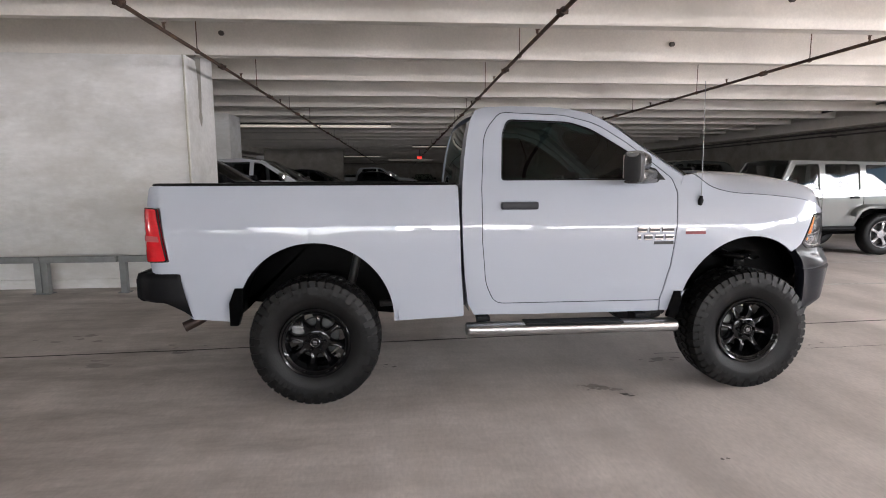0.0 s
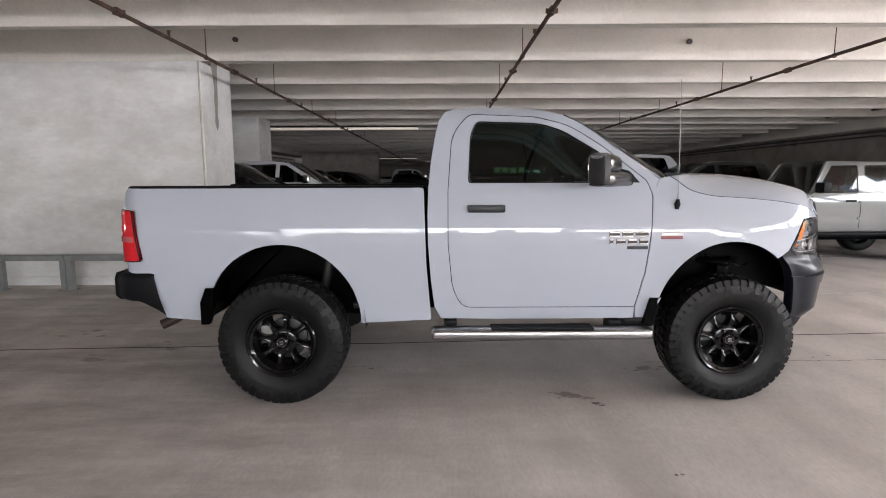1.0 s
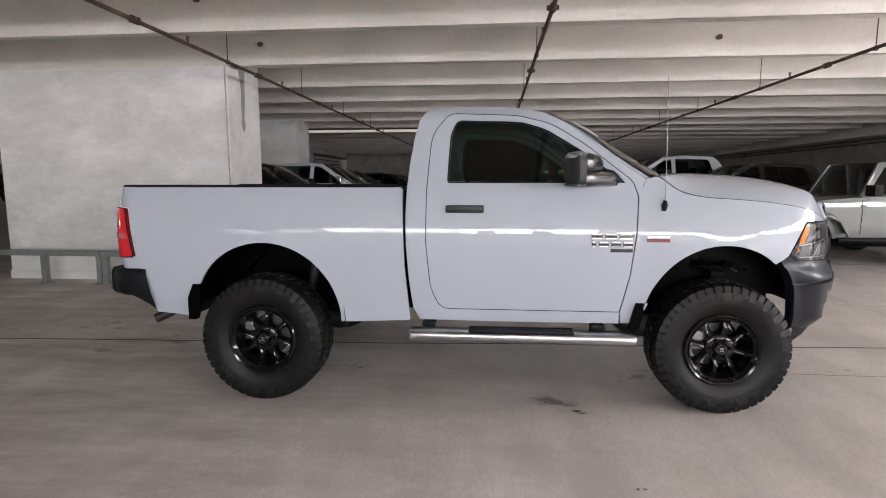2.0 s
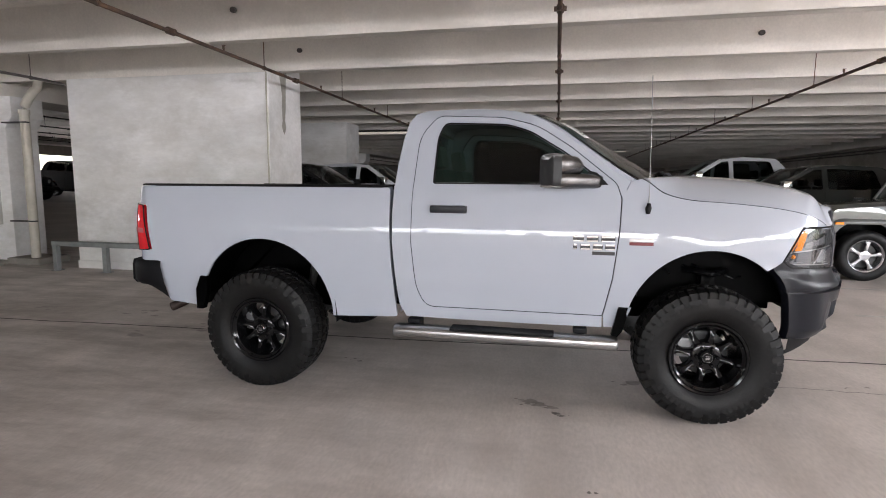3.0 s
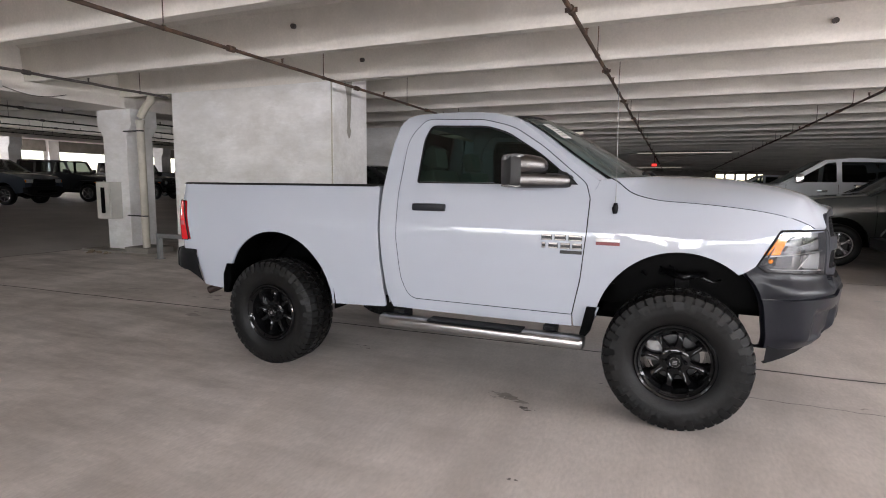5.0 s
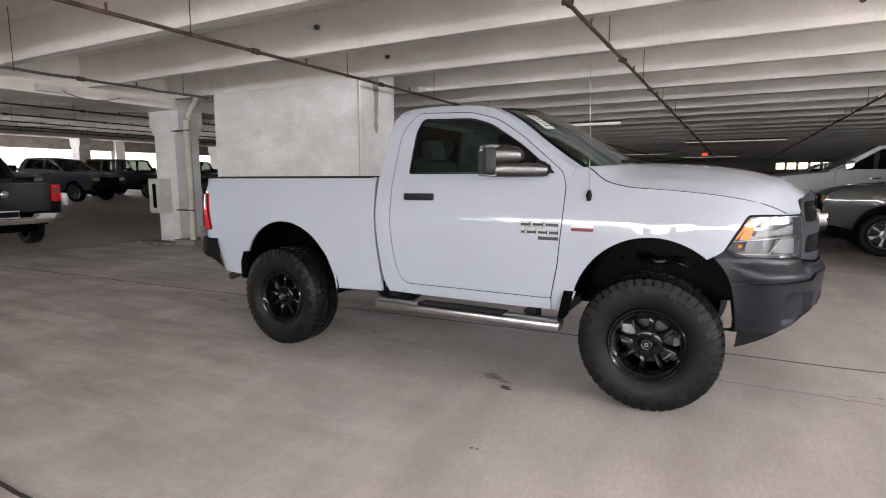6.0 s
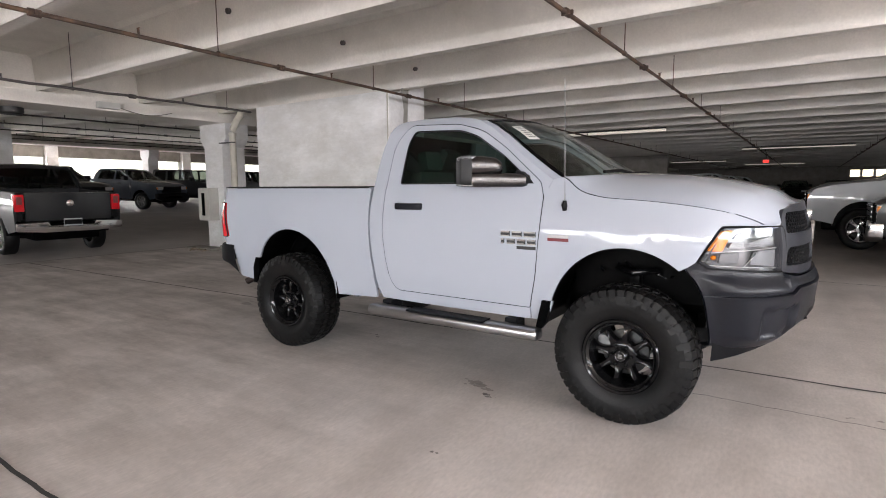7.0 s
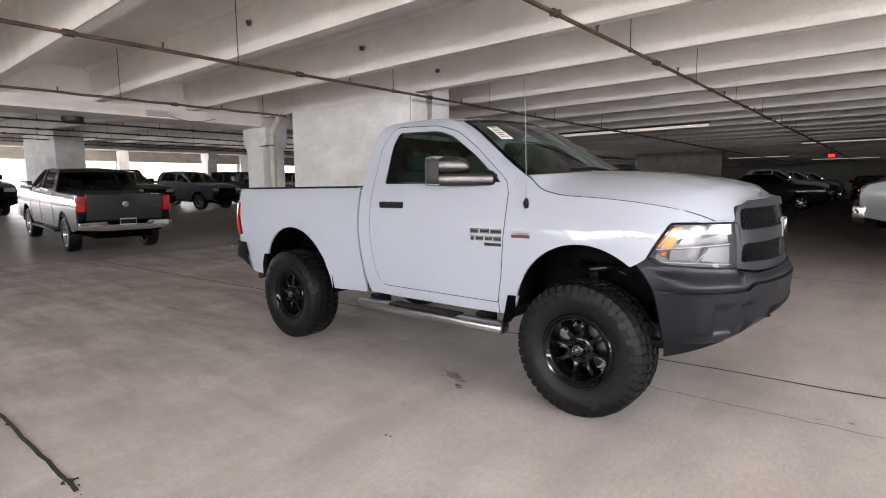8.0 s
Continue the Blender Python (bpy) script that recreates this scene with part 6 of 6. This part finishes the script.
    fb = part("front_bumper", b, BLACK_PLASTIC, ob, "", 45)
    part("rear_bumper", box(bmesh.new(), -2.24, -2.06, -0.78, 0.78, 0.48, 0.64, None, 0.04), BLACK_PLASTIC, ob, "", 45)
    part("underbody", box(bmesh.new(), -1.95, 2.05, -0.55, 0.55, 0.38, 0.70, None, 0.04), LINER, ob)
    for x in (1.50, -1.50):
        for s in (-1, 1):
            road_wheel(ob, x, s * 0.81, 0.405, 0.25, s, wheels, 5)
    ob.matrix_world = m
    return ob


def on_ramp(x, y, heading):
    """A place on the climbing bay's floor."""
    return pose(x, y, (-9.5 - x) * RISE, 0, math.degrees(math.atan(RISE)), 0) @ pose(0, 0, 0, 0, 0, heading)


# beside the truck, noses towards the girder
grey_jeep = jeep("off_roader", "grey four-door off-road car parked against the side wall", PALE_GREY_CAR, pose(7.87, 10.65, 0, 0, 0, 180))
grey_pickup = crew_pickup("parked_pickup", "dark grey crew-cab pickup with chrome trim", DARK_GREY_CAR, pose(7.25, 13.75, 0, 0, 0, 180))
white_pickup = crew_pickup("parked_pickup", "large white crew-cab pickup with chrome wheels", WHITE_CAR, pose(6.35, 17.0, 0, 0, 0, 180) @ Matrix.Diagonal((1, 1, 1.1, 1)), CHROME, CHROME, 1.06)
black_pickup = crew_pickup("parked_pickup", "black crew-cab pickup in the shade", BLACK_CAR, pose(7.0, 20.3, 0, 0, 0, 180), SILVER, BLACK_PLASTIC)
# in the climbing bay
charcoal_pickup = crew_pickup("parked_pickup", "charcoal crew-cab pickup with its tailgate closed", CHARCOAL, on_ramp(-12.77, 5.5, 178), CHROME)
blue_pickup = crew_pickup("parked_pickup", "blue-grey crew-cab pickup in front of bright openings", BLUE_GREY, on_ramp(-23.8, 13.3, 18), SILVER, BLACK_PLASTIC, 0.94)
copy_thing(black_pickup, on_ramp(-23.4, 9.9, 14) @ Matrix.Scale(0.94, 4))["label"] = "black crew-cab pickup in front of bright openings"
black_jeep = jeep("off_roader", "black four-door off-road car in the neighbouring bay", BLACK_CAR, on_ramp(-24.2, 17.0, 20))
copy_thing(black_jeep, on_ramp(-24.6, 21.0, 12))
copy_thing(black_pickup, on_ramp(-24.0, 24.6, 8))["label"] = "black crew-cab pickup in the neighbouring bay"
copy_thing(black_pickup, on_ramp(-24.7, 4.5, 10))["label"] = "black crew-cab pickup in the neighbouring bay"
copy_thing(black_jeep, on_ramp(-30.5, 13.0, 90))
# behind the shear wall, noses towards the aisle
copy_thing(black_pickup, pose(-4.35, 11.6, 0))["label"] = "black crew-cab pickup behind the shear wall"
copy_thing(white_pickup, pose(-3.75, 14.3, 0) @ Matrix.Scale(0.89, 4))["label"] = "white crew-cab pickup behind the shear wall"
row = [black_pickup, grey_pickup, black_jeep, black_pickup, blue_pickup, grey_pickup, black_pickup, white_pickup, grey_jeep, grey_pickup, white_pickup, blue_pickup, white_pickup, grey_jeep]
for i, model in enumerate(row):
    c = copy_thing(model, pose((-4.3 if i < 6 else -1.5) - 0.25 * (i % 3), 17.2 + 2.9 * i, 0, 0, 0, (i * 37) % 5 - 2))
    c["label"] = "%s in the long far row" % ("dark parked car" if model not in (white_pickup,) else "white pickup parked")
for i, model in enumerate([black_pickup, grey_pickup, black_jeep, blue_pickup, white_pickup, black_pickup, grey_pickup, black_pickup]):
    c = copy_thing(model, pose(7.4 + 0.3 * (i % 2), 24.0 + 3.1 * i, 0, 0, 0, 180 + (i * 29) % 5 - 2))
    c["label"] = "parked car in the row along the side wall"
for i, model in enumerate([black_pickup, grey_pickup]):
    c = copy_thing(model, pose(2.4 + 2.9 * i, 55.0, 0, 0, 0, -90 + (i * 31) % 5 - 2))
    c["label"] = "parked car in the far cross row"
# Unseen cars added to break up the outer opening's reflection in the truck.
for i, (model, x) in enumerate(((black_pickup, -17.0), (black_jeep, -14.2), (black_pickup, -10.9), (black_jeep, -7.9), (grey_pickup, -20.2))):
    c = copy_thing(model, pose(x, -9.0, max(0.0, (-9.5 - x) * RISE), 0, 0, 90 + (i * 31) % 5 - 2))
    c["label"] = "unseen car added along the open outer side"

# ---- pipes, rail and small fittings ----
def sprinkler_pipe(x, y0, y1, mat=PIPE, rise=0.0, z=3.03, label="rusty sprinkler pipe hung under the ribs"):
    """A pipe along y with couplings, upright heads and hanger rods."""
    dz = rise * max(0.0, -9.05 - x)
    ob = thing("sprinkler_pipe", label, "pipe", x, y0, z + dz, 0, "sprinkler pipes")
    part("pipe", tube(bmesh.new(), [(0.004 * math.sin(i * 1.7), (y1 - y0) * i / 24, 0.006 * math.sin(i * 2.3)) for i in range(25)], 0.021, 10), mat, ob, "", 60)
    y, i = y0 + 0.6, 0
    while y < min(y1, 40):
        k = i % 3
        if k == 0:
            b = tube(bmesh.new(), [(0, y - y0 - 0.05, 0), (0, y - y0 + 0.05, 0)], 0.036, 10)
            box(b, -0.055, 0.055, y - y0 - 0.012, y - y0 + 0.012, -0.02, 0.02, None, 0.005)
            part("coupling", b, mat, ob)
        elif k == 1:
            b = tube(bmesh.new(), [(0, y - y0, 0.0), (0, y - y0, 0.075)], 0.011, 8)
            box(b, -0.022, 0.022, y - y0 - 0.006, y - y0 + 0.006, 0.075, 0.083)
            box(b, -0.018, -0.012, y - y0 - 0.004, y - y0 + 0.004, 0.04, 0.08)
            part("sprinkler_head", b, mat, ob)
        else:
            top = DECK - z + 0.03
            part("hanger_rod", tube(bmesh.new(), [(0, y - y0, 0.0), (0, y - y0, top)], 0.006, 6), mat, ob)
            b = tube(bmesh.new(), [(0, y - y0 - 0.012, 0), (0, y - y0 + 0.012, 0)], 0.03, 10)
            part("hanger_clip", b, mat, ob)
        y += 0.9
        i += 1
    return ob


# Shade under the ribs is put into this pipe's dark colour.
sprinkler_pipe(-6.2, -0.9, 7.45, PIPE_DARK, 0.0, 3.03, "sprinkler pipe in a shade-dark colour, ending at the column")
for x in (-2.37, 1.52, 5.36):
    sprinkler_pipe(x, -0.9, 60)
for x in (-11.2, -15.0, -18.8, -22.6, -26.4):
    sprinkler_pipe(x, -0.9, 60, PIPE_DARK, RISE, 3.03, "dark sprinkler pipe in the neighbouring bay")

# cables and pipes along the side wall
for z, r in ((2.86, 0.03), (2.74, 0.025), (3.42, 0.03)):
    ob = thing("wall_pipe", "dark service pipe along the side wall", "pipe", X_RIGHT - (0.12 if z < 3 else 0.62), 6.6, z, 0, "service pipes")
    part("pipe", tube(bmesh.new(), [(0, 5.0 * i, 0.01 * math.sin(i)) for i in range(12)], r, 8), PIPE_DARK, ob, "", 60)
    for i in range(14):
        part("pipe_clip", box(bmesh.new(), -0.04, 0.125 if z < 3 else 0.06, 1.0 + 4 * i - 0.015, 1.0 + 4 * i + 0.015, -0.04, 0.04 if z < 3 else 0.45), PIPE_DARK, ob)

# steel rail in front of the shear wall
for x0, n in ((-6.68, 3), (-4.72, 2), (-3.72, 2)):
    rail_ob = thing("guard_rail", "low grey steel rail in front of the wall", "rail", x0, 7.52, 0, 0, "guard rails")
    w = 0.98 * (n - 1)
    part("top_bar", box(bmesh.new(), -0.04, w - 0.05, -0.05, 0.05, 0.42, 0.50, None, 0.008), GALVANISED, rail_ob)
    for i in range(n - 1 if x0 > -5 else n):
        x = i * 0.98 - (0.09 if i == n - 1 else 0)
        post = part("post", box(bmesh.new(), x - 0.04, x + 0.04, -0.04, 0.04, 0.0, 0.419, None, 0.006), GALVANISED, rail_ob)
        part("foot_plate", box(bmesh.new(), x - 0.07, x + 0.07, -0.07, 0.07, 0.0, 0.012, None, 0.003), GALVANISED, post)

# drain pipe at the column
drain = thing("drain_pipe", "cream painted drain pipe strapped to the column", "pipe", -7.68, 8.02, 0)
part("pipe", tube(bmesh.new(), [(0, 0, 0.0), (0, 0, 1.4), (0, 0, 2.72), (0.02, 0, 2.80), (0.12, 0, 2.93), (0.22, 0.0, 3.03), (0.30, 0.02, 3.10), (0.34, 0.02, 3.26)], 0.075, 16), PVC, drain, "", 60)
for z in (0.78, 2.52):
    part("strap", box(bmesh.new(), -0.42, 0.10, -0.085, 0.0, z - 0.012, z + 0.012, None, 0.003), STEEL_DARK, drain)
part("collar", tube(bmesh.new(), [(0, 0, 2.66), (0, 0, 2.74)], 0.088, 16), PVC, drain, "", 60)
bm = box(bmesh.new(), -8.15, -7.45, 7.86, 8.5, 0.0, 0.12, None, 0.02)
structure("kerb_base", bm, CONCRETE_DARK, "low weathered concrete pad under the drain pipe", "kerb")

# extinguisher cabinet on the column
cab = thing("extinguisher_cabinet", "pale grey metal cabinet fixed to the column", "cabinet", -8.62, 7.93, 0.70)
part("body", box(bmesh.new(), -0.22, 0.22, -0.12, 0.13, 0, 0.78, None, 0.01), material("cabinet_paint", (0.50, 0.49, 0.46), 0.5, spread=0.08), cab)
dr = part("door", box(bmesh.new(), -0.20, 0.20, -0.14, -0.122, 0.02, 0.76, None, 0.006), material("cabinet_door_paint", (0.58, 0.56, 0.52), 0.5, spread=0.08), cab)
part("pane", box(bmesh.new(), -0.06, 0.06, -0.146, -0.141, 0.12, 0.66), BLACK_GLOSS, dr)

# conduit and small boxes
c = thing("conduit", "thin pale conduit up the wall joint", "conduit", -2.905, 7.868, 0)
part("pipe", tube(bmesh.new(), [(0, 0, 0.0), (0, 0, 1.6), (0, 0, 3.2)], 0.012, 8), PVC, c, "", 60)
c = thing("ceiling_light", "small surface light box on the girder", "lamp", -8.09, 5.55, 3.10)
part("housing", box(bmesh.new(), -0.03, 0.10, -0.20, 0.20, -0.07, 0.05, None, 0.015), material("lamp_housing", (0.6, 0.59, 0.55), 0.5, spread=0.06), c)
c = thing("ceiling_light", "dark round lamp under the girder", "lamp", -9.1, 4.3, 2.86)
part("housing", lathe(bmesh.new(), [(0.001, 0.0), (0.16, 0.01), (0.20, 0.05), (0.20, 0.14), (0.001, 0.14)], 24, pose(0, 0, 0, 90, 0, 0)), STEEL_DARK, c, "", 40)
c = thing("cable", "sagging cable between the fittings", "cable", -8.09, 5.7, 3.08)
part("wire", tube(bmesh.new(), [(0.02, 0.05 + 0.12 * i, -0.10 * math.sin(math.pi * i / 9)) for i in range(10)], 0.008, 6), PIPE_DARK, c)
for x, y, z in ((-2.45, 7.95, 3.55), (-2.4, 6.12, 3.6), (-2.5, 4.30, 3.6), (4.1, 7.95, 3.5), (4.6, 6.12, 3.58)):
    c = thing("pipe_stub", "short capped pipe stub in a ceiling rib", "pipe stub", x, y + 0.18, z, 0, "rib stubs")
    part("pipe", tube(bmesh.new(), [(0, 0.18, 0), (0, 0.0, 0), (0, -0.05, -0.01)], 0.035, 10), PIPE_DARK, c, "", 60)

# glowing strips in place of light on the rib faces, and the exit sign
for x, y, w, h in ((-2.75, 17.6, 5.0, 0.08), (2.8, 29.0, 4.2, 0.05), (-3.2, 42.0, 3.5, 0.05), (1.0, 50.0, 4.0, 0.05)):
    c = thing("lit_rib_strip", "glowing strip standing in for light on a rib", "lamp", x, y, 3.2, 0, "strip lights")
    part("tube", box(bmesh.new(), -w / 2, w / 2, -0.04, 0.04, -h, 0.0, None, 0.02), RIB_GLOW, c)
    part("housing", box(bmesh.new(), -w / 2, w / 2, -0.05, 0.05, 0.004, 0.05, None, 0.01), STEEL_DARK, c)
    for q in (-0.4, 0.4):
        part("hanger", box(bmesh.new(), q * w - 0.01, q * w + 0.01, -0.01, 0.01, 0.05, 0.72), STEEL_DARK, c)
c = thing("exit_sign", "small glowing red exit sign", "sign", 1.3, 35.6, 2.85)
part("face", box(bmesh.new(), -0.15, 0.15, -0.02, 0.02, -0.08, 0.08, None, 0.01), EXIT_RED, c)
part("bracket", box(bmesh.new(), -0.02, 0.02, -0.02, 0.02, 0.1, 1.0), STEEL_DARK, c)

# floor: joints, painted lines, stains
def strip(points, width, z):
    """A thin flat band along points."""
    rows, n = [], len(points)
    for i, (x, y) in enumerate(points):
        a, b = Vector(points[max(0, i - 1)]), Vector(points[min(n - 1, i + 1)])
        t = (b - a).normalized()
        m = Vector((-t.y, t.x)) * width * 0.5
        rows.append([(x + m.x, y + m.y, z), (x - m.x, y - m.y, z)])
    return patch(rows, (0, 0, 1))


def wobble(x0, y0, x1, y1, n, amount, seed):
    rng = random.Random(seed)
    return [(x0 + (x1 - x0) * i / n, y0 + (y1 - y0) * i / n + rng.uniform(-amount, amount)) for i in range(n + 1)]


for i, (x0, y0, x1, y1, w) in enumerate(((-9.4, 4.45, 13.1, 5.66, 0.022), (-9.0, 10.2, 13.1, 10.6, 0.02), (-9.0, -0.6, 13.1, 0.1, 0.02), (2.2, 4.40, 6.4, 4.46, 0.006))):
    structure("floor_joint_%d" % (i + 1), strip(wobble(x0, y0, x1, y1, 60, 0.012, i), w, 0.004), JOINT, "dark sealed joint across the concrete floor", "joint")
structure("floor_joint_5", strip([(-9.5 + 0.02 * math.sin(i), -9 + 2.0 * i) for i in range(34)], 0.07, 0.004), CONCRETE_DARK, "weathered joint where the bay begins to climb", "joint")
for i, y in enumerate((7.1, 8.95, 12.4, 15.4, 18.6)):
    structure("line_%d" % (i + 1), strip([(5.0, y), (9.0, y), (12.9, y)], 0.09, 0.005), LINE_PAINT, "worn pale parking line", "line")


def blot(name, x, y, size, seed, label, mat=OIL, count=9):
    """A ragged stain of several small flat spots."""
    rng = random.Random(seed)
    bm = bmesh.new()
    for i in range(count):
        cx, cy, r = x + rng.gauss(0, size), y + rng.gauss(0, size * 0.5), abs(rng.gauss(0.18, 0.2)) * size + 0.005
        ph = rng.uniform(0, 6)
        bm.faces.new([bm.verts.new((cx + r * (1 + 0.30 * math.sin(3 * a + ph) + 0.18 * math.sin(7 * a - ph)) * math.cos(a), cy + 0.6 * r * (1 + 0.3 * math.cos(2 * a + ph)) * math.sin(a), 0.0045 + 0.0002 * i)) for a in [2 * math.pi * k / 18 for k in range(18)]])
    return tagged(part(name, bm, mat), label, "stain", "", "structure")


STAIN_PALE = material("pale_stain", (0.35, 0.315, 0.295), 0.65, spread=0.15, scale=8)
OIL_FAINT = material("faint_oil", (0.34, 0.305, 0.28), 0.6, spread=0.2, scale=15)
blot("stain_1", 1.43, 3.70, 0.06, 3, "dark oil drips on the concrete", OIL_FAINT, 30)
blot("stain_2", 1.60, 3.56, 0.035, 4, "dark oil drips on the concrete", OIL, 12)
blot("stain_3", 2.17, 4.24, 0.07, 5, "dark oil drips on the concrete", OIL_FAINT, 8)
blot("stain_4", -0.14, 4.29, 0.05, 6, "small dark spots on the concrete", OIL, 5)
blot("stain_5", 1.75, 2.66, 0.025, 7, "small dark scrap on the concrete", OIL, 3)
blot("stain_6", -2.6, 4.5, 0.10, 8, "brown stain on the concrete", STAIN_PALE, 6)
blot("stain_7", -4.3, 5.26, 0.12, 9, "brown stain on the concrete", STAIN_PALE, 5)
blot("stain_8", 3.75, 4.5, 0.05, 10, "faint spots on the concrete", OIL_FAINT, 5)
blot("stain_13", -3.2, 5.3, 0.16, 23, "brown smear on the concrete", STAIN_PALE, 9)
blot("stain_14", -1.9, 4.9, 0.12, 24, "brown smear on the concrete", STAIN_PALE, 7)
blot("stain_9", 0.9, 1.29, 0.05, 11, "dark blot of sealant on the concrete", JOINT, 6)
blot("stain_10", -0.35, 1.24, 0.05, 12, "dark blot of sealant on the concrete", JOINT, 6)
structure("floor_joint_6", strip(wobble(-2.6, 1.22, 0.98, 1.283, 30, 0.005, 21), 0.024, 0.0043), JOINT, "dark sealed crack in the concrete floor", "joint")

# soil and grit by the column
rng = random.Random(5)
bm = bmesh.new()
for i in range(60):
    r = rng.uniform(0.015, 0.06)
    b = bmesh.new()
    bmesh.ops.create_icosphere(b, subdivisions=1, radius=r)
    for v in b.verts:
        v.co *= rng.uniform(0.75, 1.2)
    merge(bm, b, Matrix.Translation((rng.gauss(-8.55, 0.25), rng.gauss(7.75, 0.12), r * 0.5)) @ Matrix.Diagonal((1.3, 1, 0.6, 1)))
tagged(part("debris", bm, DIRT), "brown soil and rubble swept against the column", "debris", "", "stuff")
bm = box(bmesh.new(), -9.15, -8.1, 7.62, 8.0, 0.0, 0.06, None, 0.02)
structure("kerb_pad", bm, CONCRETE_DARK, "low weathered concrete pad by the column", "kerb")

# damp streak on the pilaster
bm = patch([[(-2.877, 8.35 - w * 1.8 + 0.02 * math.sin(z * 9), z), (-2.877, 8.35 + w * 1.8 + 0.02 * math.sin(z * 7 + 1), z)] for z, w in ((3.3, 0.07), (3.05, 0.05), (2.9, 0.035), (2.7, 0.026), (2.5, 0.022), (2.42, 0.045), (2.34, 0.035), (2.28, 0.012))], (1, 0, 0))
structure("damp_streak", bm, material("damp_concrete", (0.36, 0.345, 0.31), 0.8, spread=0.15, scale=8), "grey damp streak on the end of the wall", "stain")
bm = box(bmesh.new(), -6.6, -2.9, 7.85, 7.878, 0.0, 0.13, None, 0.006)
structure("baseboard", bm, CONCRETE_WALL, "low concrete upstand at the foot of the wall", "upstand")
